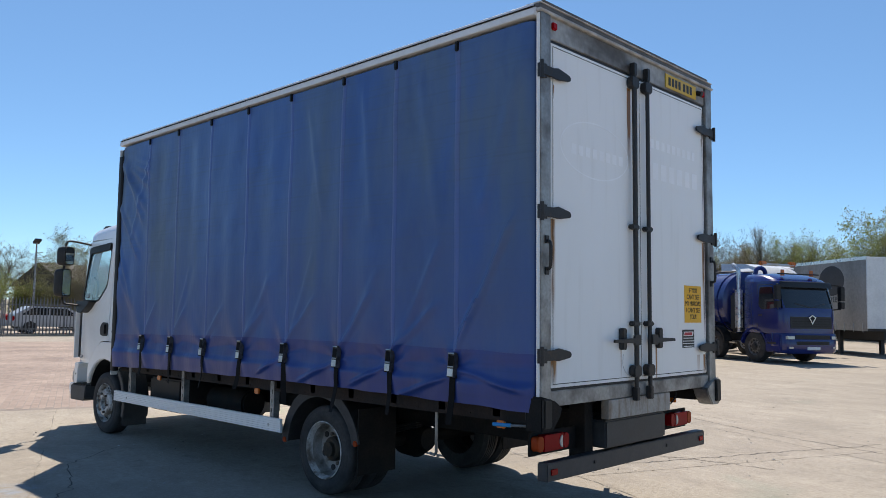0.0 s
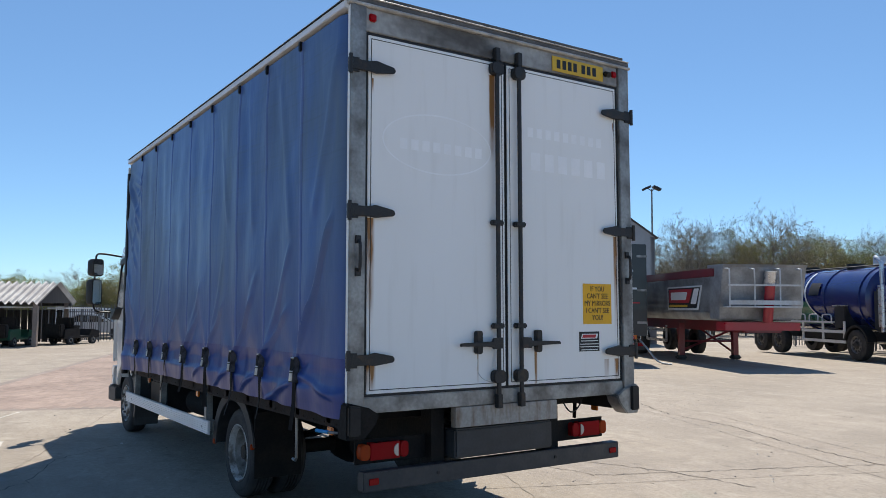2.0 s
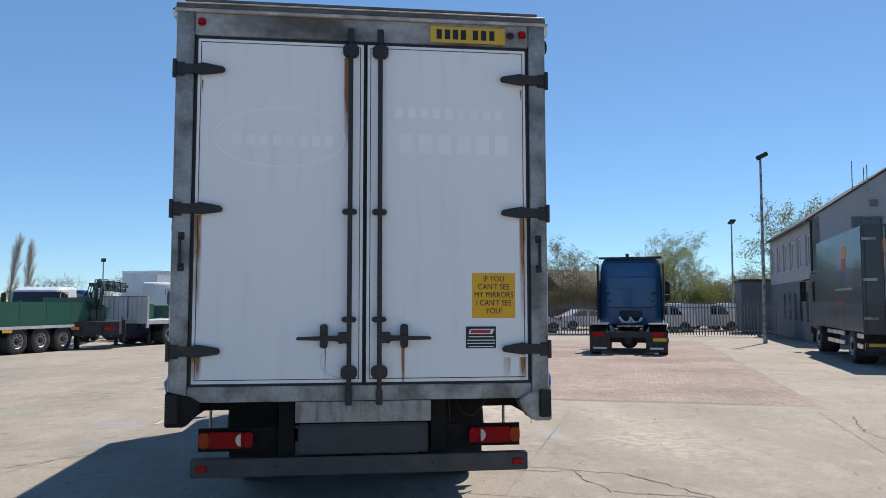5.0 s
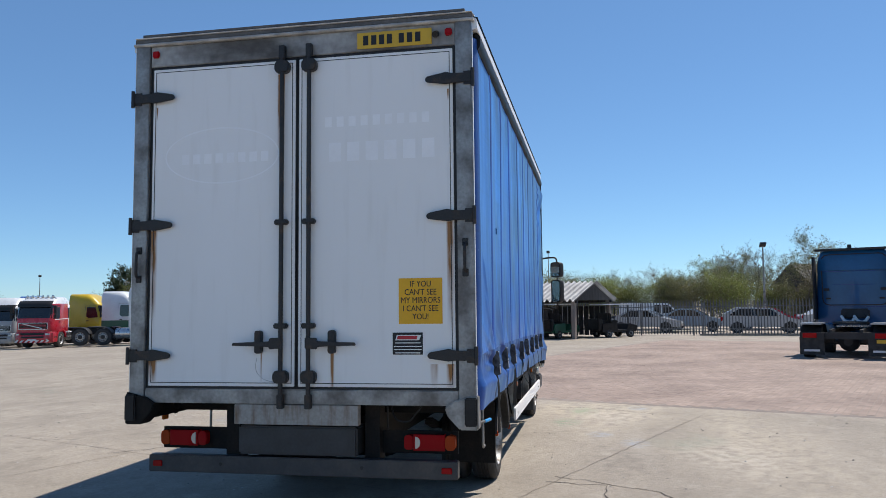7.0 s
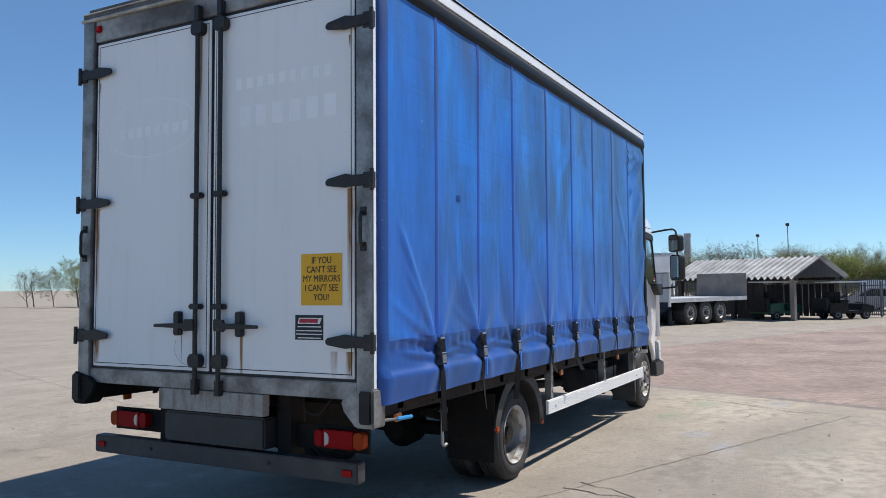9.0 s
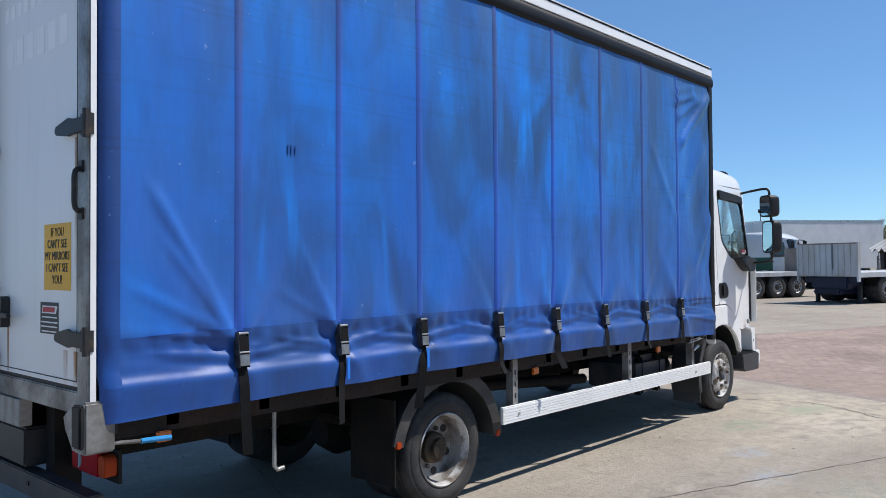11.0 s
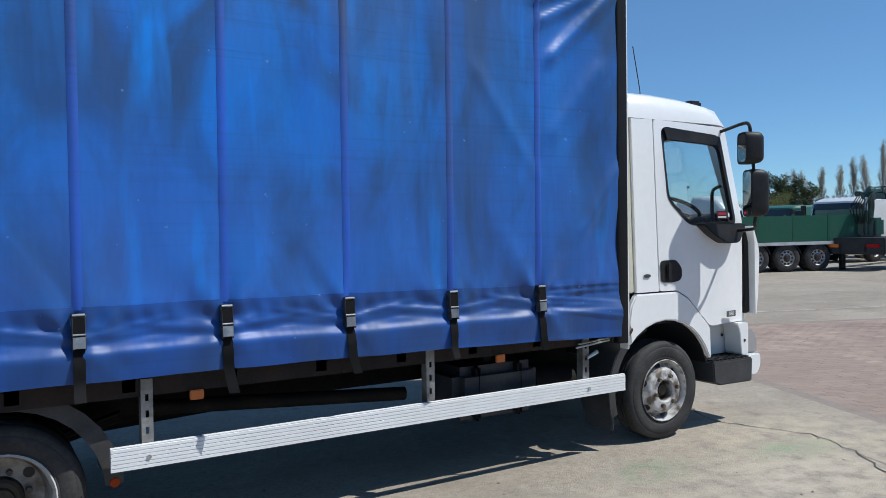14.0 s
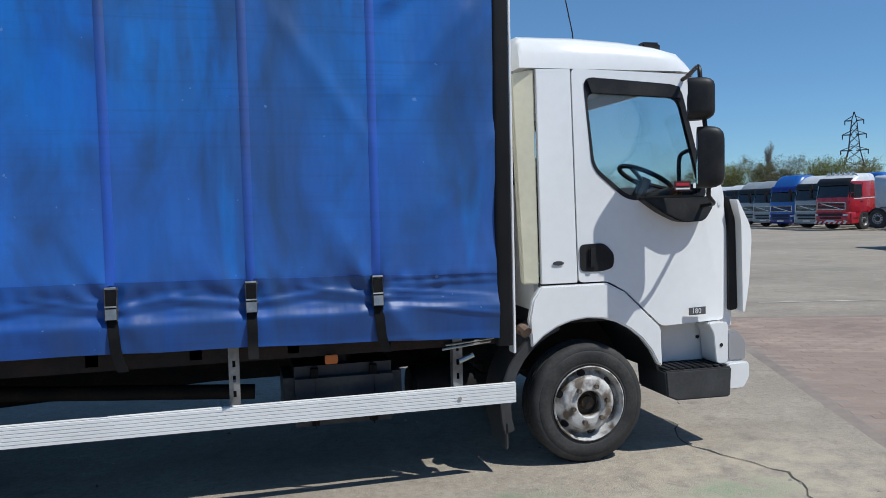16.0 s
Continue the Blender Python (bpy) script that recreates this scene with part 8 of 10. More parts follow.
def on_tank(bm, s, a0, a1, left, right, lift):
    """A skin on the tank's side between two angles; left and right give its ends."""
    rows = []
    for i in range(15):
        a = a0 + (a1 - a0) * i / 14
        c, z = s * (1.08 + lift) * math.cos(radians(a)), 1.98 + (1.08 + lift) * math.sin(radians(a))
        rows.append([bm.verts.new((left(a) + (right(a) - left(a)) * k / 4, c, z)) for k in range(5)])
    for a, b in zip(rows, rows[1:]):
        for k in range(4):
            bm.faces.new((a[k], a[k + 1], b[k + 1], b[k]))


def swoosh(a):
    return -6.35 + 1.15 * max(0.0, (25 - a) / 75) ** 1.8


for s in (-1, 1):
    bm = bmesh.new()
    on_tank(bm, s, -50, -3, lambda a: -9.4, lambda a: swoosh(a) - 0.09, 0.036)
    part("side_panel", bm, P_TANKGREEN, tank, "green painted sweep along the tank")
    bm = bmesh.new()
    on_tank(bm, s, -50, 60, lambda a: swoosh(a) - 0.09, swoosh, 0.037)
    part("sweep_edge", bm, P_WHITE, tank, "white curved line")
    bm = bmesh.new()
    on_tank(bm, s, 8, 32, lambda a: -6.1, lambda a: -5.5, 0.04)
    part("dark_panel", bm, P_CHASSIS, tank)
bm = bmesh.new()
for y in (-0.3, 0.3):
    tube(bm, [(-9.3, y, 3.1), (-3.0, y, 3.1)], 0.03, 6)
cyl(bm, (-5.0, 0, 3.0), (-5.0, 0, 3.22), 0.28, 16)
cyl(bm, (-7.6, 0, 3.0), (-7.6, 0, 3.22), 0.28, 16)
part("tank_hatches", bm, P_CHASSIS, tank)
bm = bmesh.new()
tube(bm, smooth_path([(-2.15, -1.08, 0.95), (-2.15, -1.08, 2.9), (-2.25, -1.08, 3.15), (-2.45, -1.08, 3.3)], 5), 0.07, 10)
part("exhaust_pipe", bm, P_ALLOY, tk, "bright upright exhaust stack")
bm = bmesh.new()
cyl(bm, (-2.15, -1.08, 1.1), (-2.15, -1.08, 2.4), 0.13, 14)
part("exhaust_shield", bm, P_ALLOY, tk)
bm = bmesh.new()
tube(bm, smooth_path([(-2.0, -0.5, 2.5), (-2.1, -0.4, 3.05), (-2.1, -0.2, 3.18), (-2.1, 0.0, 3.05), (-2.2, 0.1, 2.5)], 6), 0.075, 10)
part("suction_pipe", bm, P_TANKER, tk)
slab("pump_housing", -2.75, -2.05, -1.0, 1.0, 0.95, 2.3, P_CHASSIS, tk, bevel=0.08)
slab("tool_locker", -4.55, -3.95, -1.15, 1.15, 1.02, 1.75, P_CHASSIS, tk, bevel=0.03)
slab("locker_lid", -4.6, -3.9, -1.18, 1.18, 1.75, 1.79, P_ALLOY, tk)
for s in (-1, 1):
    for z in (0.52, 0.85):
        slab("side_guard", -6.4, -3.9, *sorted((s * 1.17, s * 1.22)), z, z + 0.1, P_WHITE, tk)
    for x in (-6.4, -5.2, -4.0):
        slab("guard_post", x, x + 0.09, *sorted((s * 1.16, s * 1.2)), 0.52, 1.25, P_WHITE, tk)
    slab("walkway", -8.5, -4.6, *sorted((s * 0.95, s * 1.22)), 1.18, 1.24, P_WHITE, tk)
    for i in range(5):
        bm = bmesh.new()
        x = -8.3 + i * 0.78
        tube(bm, smooth_path([(x, s * 1.18, 1.24), (x + 0.02, s * 1.18, 1.44), (x + 0.25, s * 1.18, 1.47), (x + 0.5, s * 1.18, 1.44), (x + 0.52, s * 1.18, 1.24)], 4), 0.022, 6)
        part("hoop_rail", bm, P_WHITE, tk)
axle(tk, -1.37, 1.12, 0.5, DULL_RIM), axle(tk, -3.35, 1.2, 0.5, DULL_RIM)
axle(tk, -8.0, 1.22, 0.5, DULL_RIM, True), axle(tk, -9.3, 1.22, 0.5, DULL_RIM, True)
for s in (-1, 1):
    arc = [(-3.35 + 0.64 * math.cos(radians(g)), 0.5 + 0.64 * math.sin(radians(g))) for g in range(10, 171, 16)]
    arc += [(-3.35 + 0.57 * math.cos(radians(g)), 0.5 + 0.57 * math.sin(radians(g))) for g in range(170, 9, -16)]
    prism("mudguard", arc, *sorted((s * 0.9, s * 1.22)), BLACK, tk)
# white cab standing behind the tanker
wu = tractor_unit(at(-8.3, 26.05, HN), P_WHITE, "white tractor unit with amber roof bar", 3.48, roof=P_WHITE)
prism("roof_fairing", rounded([(-1.0, 3.44), (-1.5, 3.58), (-2.95, 3.66), (-2.95, 2.6), (-2.2, 2.6)], 0.04), -1.0, 1.0, P_WHITE, wu, bevel=0.06)
slab("roof_light_bar", -0.92, -0.78, -0.8, 0.8, 3.50, 3.60, P_BOARD, wu, bevel=0.03)
for y in (-0.72, 0.72):
    slab("beacon", -0.96, -0.74, y - 0.16, y + 0.16, 3.51, 3.68, AMBER, wu, "amber roof beacon", bevel=0.05)

# ---- grey curtain-sided trailer ----
gc = thing("curtainside_trailer", at(-5.34, 28.72, -43), "grey curtain-sided trailer with a dark oval mark", "trailer")
for s in (-1, 1):
    slab("curtain", -12.8, -0.05, *sorted((s * 1.22, s * 1.25)), 1.0, 3.75, P_GREYCURT, gc, "dusty grey curtain")
    slab("roof_rail", -12.9, 0, *sorted((s * 1.15, s * 1.27)), 3.75, 3.88, P_ALLOY, gc)
    for i in range(20):
        slab("curtain_strap", -12.5 + i * 0.64, -12.46 + i * 0.64, *sorted((s * 1.25, s * 1.262)), 0.95, 1.3, P_SILVER, gc)
    bm = bmesh.new()
    ring = [(-2.5 + 0.95 * math.cos(i * math.pi / 16), 3.0 + 0.62 * math.sin(i * math.pi / 16)) for i in range(32)]
    sheet(bm, ring, 0.006, lambda u, v, d: (u, s * (1.257 - d), v))
    part("oval_mark", bm, P_CHASSIS, gc, "dark oval mark")
    slab("side_guard", -9.0, -3.0, *sorted((s * 1.18, s * 1.21)), 0.5, 0.9, P_CHASSIS, gc)
slab("front_wall", -0.05, 0.02, -1.25, 1.25, 1.1, 3.86, P_WHITE, gc, "white front wall")
slab("roof", -12.9, 0, -1.2, 1.2, 3.80, 3.86, P_WHITE, gc)
slab("rear_wall", -12.9, -12.8, -1.25, 1.25, 1.0, 3.8, P_WHITE, gc)
slab("floor", -12.8, -0.05, -1.22, 1.22, 1.0, 1.14, P_CHASSIS, gc)
letters("lettering", "tomated", 0.46, INK, gc, pose(-2.6, -1.257, 2.25, 90, 0, 0))
letters("lettering", "ors.", 0.46, INK, gc, pose(-3.15, -1.257, 1.8, 90, 0, 0))
chassis(gc, -12.5, -0.3, None, 0.65, 1.0)
for a in (8.6, 9.9, 11.2):
    axle(gc, -a, 1.22, 0.5, None, True)
for s in (-1, 1):
    slab("support_leg", -2.6, -2.45, *sorted((s * 0.8, s * 0.95)), 0.0, 1.0, P_CHASSIS, gc)
# ---- office building ----
RENDER = material("grey_painted_render", (0.40, 0.405, 0.41), 0.85, vary=0.06, scale=0.8, second=(0.36, 0.365, 0.37), bump=0.2, bump_scale=40)
RENDER_LOW = material("dark_grey_painted_base", (0.15, 0.155, 0.16), 0.8, vary=0.08, scale=0.8)
SLATE = material("grey_roof_tiles", (0.072, 0.066, 0.064), 0.75, vary=0.25, scale=3, bump=0.4, bump_scale=12)
FRAME_W = material("white_window_frame", (0.7, 0.7, 0.7), 0.4)
BA = 157.4
office = thing("office_building", at(-25.6, 19.5, BA), "two-storey grey rendered office with gable end and aerials", "building")
# local axes: x along the long wall away from the yard, y towards the north is negative
GW, GL, EV, AP = 8.2, 13.5, 5.35, 8.0
wins = [rect(0.9 + i * 2.2, 2.0 + i * 2.2, 3.35, 4.75) for i in range(6)]
doors = [rect(1.3 + i * 1.6, 2.0 + i * 1.6, 0.9, 2.2) for i in range(5)]
bm = bmesh.new()
sheet(bm, [(0, 2.75), (GL, 2.75), (GL, EV), (0, EV)], 0.25, lambda u, v, d: (u, -d, v), wins)
part("long_wall", bm, RENDER, office, "grey rendered upper wall")
bm = bmesh.new()
sheet(bm, [(-0.02, 0), (GL, 0), (GL, 2.75), (-0.02, 2.75)], 0.28, lambda u, v, d: (u, 0.03 - d, v), doors)
part("base_wall", bm, RENDER_LOW, office, "dark grey ground-floor wall")
for r in wins + doors:
    (u0, v0), (u1, v1) = r[0], r[2]
    bm = bmesh.new()
    sheet(bm, rect(u0 - 0.01, u1 + 0.01, v0 - 0.01, v1 + 0.01), 0.06, lambda u, v, d: (u, -0.08 - d, v), [rect(u0 + 0.07, (u0 + u1) / 2 - 0.03, v0 + 0.07, v1 - 0.07), rect((u0 + u1) / 2 + 0.03, u1 - 0.07, v0 + 0.07, v1 - 0.07)])
    w = part("window", bm, FRAME_W, office, "white framed window")
    slab("pane", u0 + 0.05, u1 - 0.05, -0.13, -0.115, v0 + 0.05, v1 - 0.05, DARKGLASS, w)
gw = [rect(1.5, 2.65, 4.35, 5.3), rect(5.65, 6.8, 4.35, 5.3), rect(3.75, 4.5, 4.85, 5.32)]
bm = bmesh.new()
sheet(bm, [(0, 0), (GW, 0), (GW, EV), (GW / 2, AP), (0, EV)], 0.25, lambda u, v, d: (d, -u, v), gw)
part("gable_wall", bm, RENDER, office, "grey rendered gable wall")
bm = bmesh.new()
sheet(bm, rect(-0.02, GW + 0.02, 0, 2.75), 0.03, lambda u, v, d: (-0.03 + d, -u, v))
part("gable_base", bm, RENDER_LOW, office)
for r in gw:
    (u0, v0), (u1, v1) = r[0], r[2]
    n = 3 if u1 - u0 > 1.0 else 1
    holes = [rect(u0 + 0.06 + (u1 - u0 - 0.06) * i / n, u0 + (u1 - u0 - 0.06) * (i + 1) / n, v0 + 0.07, v1 - 0.07) for i in range(n)]
    bm = bmesh.new()
    sheet(bm, rect(u0 - 0.03, u1 + 0.03, v0 - 0.03, v1 + 0.03), 0.07, lambda u, v, d: (0.0 + d, -u, v), holes)
    w = part("window", bm, FRAME_W if n == 1 else RENDER_LOW, office, "gable window")
    bm = bmesh.new()
    sheet(bm, rect(u0 + 0.03, u1 - 0.03, v0 + 0.03, v1 - 0.03), 0.01, lambda u, v, d: (0.06 + d, -u, v))
    part("pane", bm, DARKGLASS, w)
for u, v, w, h in ((2.2, 5.75, 0.28, 0.25), (3.98, 5.95, 0.28, 0.25), (6.1, 5.75, 0.28, 0.25), (3.7, 6.6, 0.12, 0.1), (4.35, 6.6, 0.12, 0.1), (4.9, 7.0, 0.22, 0.16), (2.9, 6.6, 0.22, 0.16)):
    bm = bmesh.new()
    sheet(bm, rect(u, u + w, v, v + h), 0.12, lambda a, b, d: (-0.12 + d, -a, b))
    part("wall_vent", bm, RENDER_LOW if h > 0.2 and v < 6 else SIGNWHITE, office)
bm = bmesh.new()
sheet(bm, rect(0, GL, 0, EV), 0.25, lambda u, v, d: (u, -GW + d, v))
part("back_wall", bm, RENDER, office)
bm = bmesh.new()
sheet(bm, [(0, 0), (GW, 0), (GW, EV), (GW / 2, AP), (0, EV)], 0.25, lambda u, v, d: (GL - d, -u, v))
part("far_gable", bm, RENDER, office)
for s in (0, 1):
    bm = bmesh.new()
    ya, yb = (0.16, -GW / 2) if s == 0 else (-GW - 0.16, -GW / 2)
    za = EV - 0.11
    sheet(bm, [(-0.06, 0), (GL + 0.06, 0), (GL + 0.06, 1), (-0.06, 1)], 0.09, lambda u, v, d: (u, ya + (yb - ya) * v, za + (AP + 0.03 - za) * v + 0.09 - d))
    roof = part("roof_slope", bm, SLATE, office, "grey tiled roof slope")
bm = bmesh.new()
tube(bm, [(-0.05, 0.2, EV - 0.14), (GL, 0.2, EV - 0.14)], 0.05, 8)
tube(bm, [(0.05, 0.08, EV - 0.12), (0.05, 0.08, 0.1)], 0.05, 8)
part("gutter", bm, BLACK, office, "black gutter and downpipe")
for u, base, h, kind in ((0.4, 7.5, 3.0, 0), (2.9, 7.1, 1.1, 1), (2.1, 6.6, 1.2, 1), (4.15, 8.0, 1.7, 2), (3.3, 7.4, 1.1, 3), (5.4, 7.3, 1.9, 3), (6.6, 6.6, 1.4, 3), (5.9, 6.9, 0.6, 3)):
    bm = bmesh.new()
    x = -0.1 if kind else 0.2
    if kind == 0:
        u, base, h = 1.6, 4.1, 4.3
    h *= 0.72
    cyl(bm, (x, -u, base - (1.2 if kind == 0 else 0.3)), (x, -u, base + h), 0.02, 6)
    if kind == 0:
        tube(bm, [(x, -u, base + h - 0.6), (x, -u - 0.45, base + h - 0.45), (x, -u - 0.45, base + h + 0.2)], 0.02, 5)
        tube(bm, [(x, -u, base + h - 0.6), (x, -u, base + h + 0.5)], 0.02, 5)
    if kind == 2:
        tube(bm, [(x, -u + 0.6, base + h - 0.3), (x, -u - 0.1, base + h)], 0.015, 5)
        for k in range(5):
            tube(bm, [(x - 0.2, -u + 0.5 - k * 0.12, base + h - 0.25 + k * 0.06), (x + 0.2, -u + 0.5 - k * 0.12, base + h - 0.25 + k * 0.06)], 0.01, 4)
    if kind == 3:
        box(bm, x - 0.08, x + 0.05, -u - 0.2, -u - 0.02, base + h - 0.35, base + h - 0.17)
        cyl(bm, (x - 0.05, -u, base + h - 0.02), (x - 0.05, -u, base + h + 0.14), 0.04, 8)
    part("aerial", bm, GALV, office, "thin steel aerial mast")
bm = bmesh.new()
box(bm, GL + 0.3, GL + 4.0, -3.0, 1.6, 0, 3.0)
part("lean_to", bm, RENDER_LOW, office, "low flat-roofed extension", bevel=0.03)
slab("lean_to_roof", GL + 0.2, GL + 4.1, -3.1, 1.7, 3.0, 3.12, SLATE, office)


# ---- palisade fence ----
FENCE = material("grey_galvanised_fence", (0.16, 0.165, 0.17), 0.55, metal=0.3, vary=0.15, scale=3)
bm = bmesh.new()
sheet(bm, [(-0.028, 0.06), (0.028, 0.06), (0.028, 1.78), (0.014, 1.87), (0.0, 1.94), (-0.014, 1.87), (-0.028, 1.78)], 0.004, lambda u, v, d: (-d - 0.25 * abs(u), u, v))
PALE = to_mesh("pale", bm, FENCE)


def fence(points, label, step=0.155, height=1.0, name="palisade_fence"):
    f = thing(name, Matrix(), label, "fence")
    for (x0, y0), (x1, y1) in zip(points, points[1:]):
        n = math.hypot(x1 - x0, y1 - y0)
        a = math.atan2(y1 - y0, x1 - x0)
        m = lambda d, z=0.0: pose(x0 + (x1 - x0) * d / n, y0 + (y1 - y0) * d / n, ground_z(x0 + (x1 - x0) * d / n, y0 + (y1 - y0) * d / n) + z, 0, 0, math.degrees(a) - 90)
        k = int(n / step)
        for i in range(k):
            o = new("pale", PALE)
            o.parent, o.matrix_basis = f, m((i + 0.5) * n / k) @ Matrix.Diagonal((1, 1, height, 1))
        for i in range(int(n / 2.75) + 1):
            bm = bmesh.new()
            box(bm, -0.06, -0.02, -0.03, 0.03, 0, 1.75 * height)
            o = part("fence_post", bm, FENCE, f)
            o.matrix_basis = m(min(n, i * 2.75))
        for z in (0.35, 1.55):
            bm = bmesh.new()
            box(bm, -0.03, 0.0, 0, n, z * height - 0.025, z * height + 0.025)
            o = part("fence_rail", bm, FENCE, f)
            o.matrix_basis = m(0)
    return f


fence([(-44.5, -6.5), (-43.0, 2.2), (-39.6, 4.4), (-39.0, 7.6), (-37.2, 17.2), (-33.6, 21.4), (-28.4, 20.2)], "grey steel palisade fence along the yard edge")
fence([(-20.0, 31.5), (-13.0, 29.5), (-11.2, 28.9)], "pale steel palisade fence behind parked lorries", 0.17)

# low kerb under the fence
bm = bmesh.new()
box(bm, -0.18, 0.18, 0.0, 10.2, -0.05, 0.10)
single("kerb", bm, CONCRETE, at(-39.05, 7.4, -10.4), "low concrete kerb below the fence", "kerb", kind="structure", bevel=0.02)

# ---- cart shelter ----
shed = thing("cart_shelter", at(-34.7, 0.7, -26.6) @ Matrix.Diagonal((1.1, 1.08, 1.07, 1)), "open shelter with pale corrugated roof and dark gable", "shelter")
WOOD = material("weathered_dark_timber", (0.055, 0.05, 0.047), 0.8, vary=0.3, scale=2, stretch=(6, 6, 0.6))
CORR = material("pale_corrugated_sheet", (0.30, 0.31, 0.32), 0.6, vary=0.2, scale=1.5, second=(0.20, 0.20, 0.21))
for s, (xa, xb) in ((0, (0.35, -1.75)), (1, (-3.85, -1.75))):
    bm = bmesh.new()
    rows = []
    for i in range(0, 127):
        y = 0.5 - i * 0.05
        dz = 0.075 * math.cos(i * math.pi / 3)
        rows.append([bm.verts.new((xa, y, 1.80 + dz)), bm.verts.new((xb, y, 2.68 + dz))])
    for a, b in zip(rows, rows[1:]):
        bm.faces.new((a[0], a[1], b[1], b[0]))
    made = bmesh.ops.extrude_face_region(bm, geom=bm.faces[:])["geom"]
    for v in made:
        if isinstance(v, bmesh.types.BMVert):
            v.co.z -= 0.02
    part("roof_sheet", bm, CORR, shed, "pale corrugated roof sheet", smooth=0)
bm = bmesh.new()
sheet(bm, [(0.2, 1.80), (-3.7, 1.80), (-1.75, 2.62)], 0.04, lambda u, v, d: (u, 0.36 - d, v))
part("gable_board", bm, WOOD, shed, "dark timber gable")
for y in (0.2, -2.6, -5.4):
    for x in (0.0, -3.5):
        slab("post", x - 0.09, x + 0.09, y - 0.09, y + 0.09, 0, 1.82, WOOD if y < 0 else P_BROWN, shed)
for x in (0.0, -3.5):
    slab("beam", x - 0.06, x + 0.06, -5.6, 0.4, 1.68, 1.80, WOOD, shed)
for i in range(18):
    slab("wall_slat", -3.45, -3.42, -5.3 + i * 0.3, -5.05 + i * 0.3, 0.05, 1.5, WOOD, shed)
for i in range(5):
    slab("end_board", -0.14, -0.1, -2.5 + i * 0.26, -2.26 + i * 0.26, 0.05, 1.65, WOOD, shed)


# ---- golf carts and parked cars ----
def golf_cart(m, label, body):
    g = thing("golf_cart", m, label, "golf cart", "carts by the shelter")
    prism("cart_body", rounded([(0, 0.3), (0.05, 0.62), (-0.5, 0.75), (-0.7, 0.4), (-1.3, 0.4), (-1.35, 0.8), (-2.3, 0.75), (-2.35, 0.3)], 0.06), -0.58, 0.58, body, g, bevel=0.04)
    slab("seat", -1.75, -1.25, -0.55, 0.55, 0.78, 0.92, BLACK, g, bevel=0.04)
    slab("seat_back", -1.8, -1.7, -0.55, 0.55, 0.9, 1.3, BLACK, g, bevel=0.04)
    for x in (-0.55, -1.95):
        for s in (-1, 1):
            bm = bmesh.new()
            cyl(bm, (x, s * 0.55, 0.5), (x - 0.05, s * 0.55, 1.72), 0.018, 6)
            part("roof_post", bm, BLACK, g)
    slab("canopy", -2.3, -0.3, -0.62, 0.62, 1.72, 1.78, P_WHITE, g, bevel=0.02)
    for x in (-0.4, -1.9):
        for s in (-1, 1):
            lorry_wheel(g, x, s * 0.6, s, 0.22, 0.18, RIM)
    bm = bmesh.new()
    cyl(bm, (-0.75, 0.25, 0.7), (-0.95, 0.25, 1.05), 0.02, 6)
    lathe(bm, (-0.95, 0.25, 1.05), (-0.4, 0, 0.9), [(0.15, 0), (0.17, 0.01), (0.15, 0.03)], 14)
    part("steering", bm, BLACK, g)
    slab("rear_bag_well", -2.55, -2.2, -0.5, 0.5, 0.4, 1.0, BLACK, g, bevel=0.05)


golf_cart(at(-37.9, 3.7, 128) @ Matrix.Diagonal((0.95, 0.95, 0.98, 1)), "dark golf cart with white canopy by the shelter", BLACK)
golf_cart(at(-37.0, 0.6, 150), "dark green golf cart under the shelter", P_GREEN)


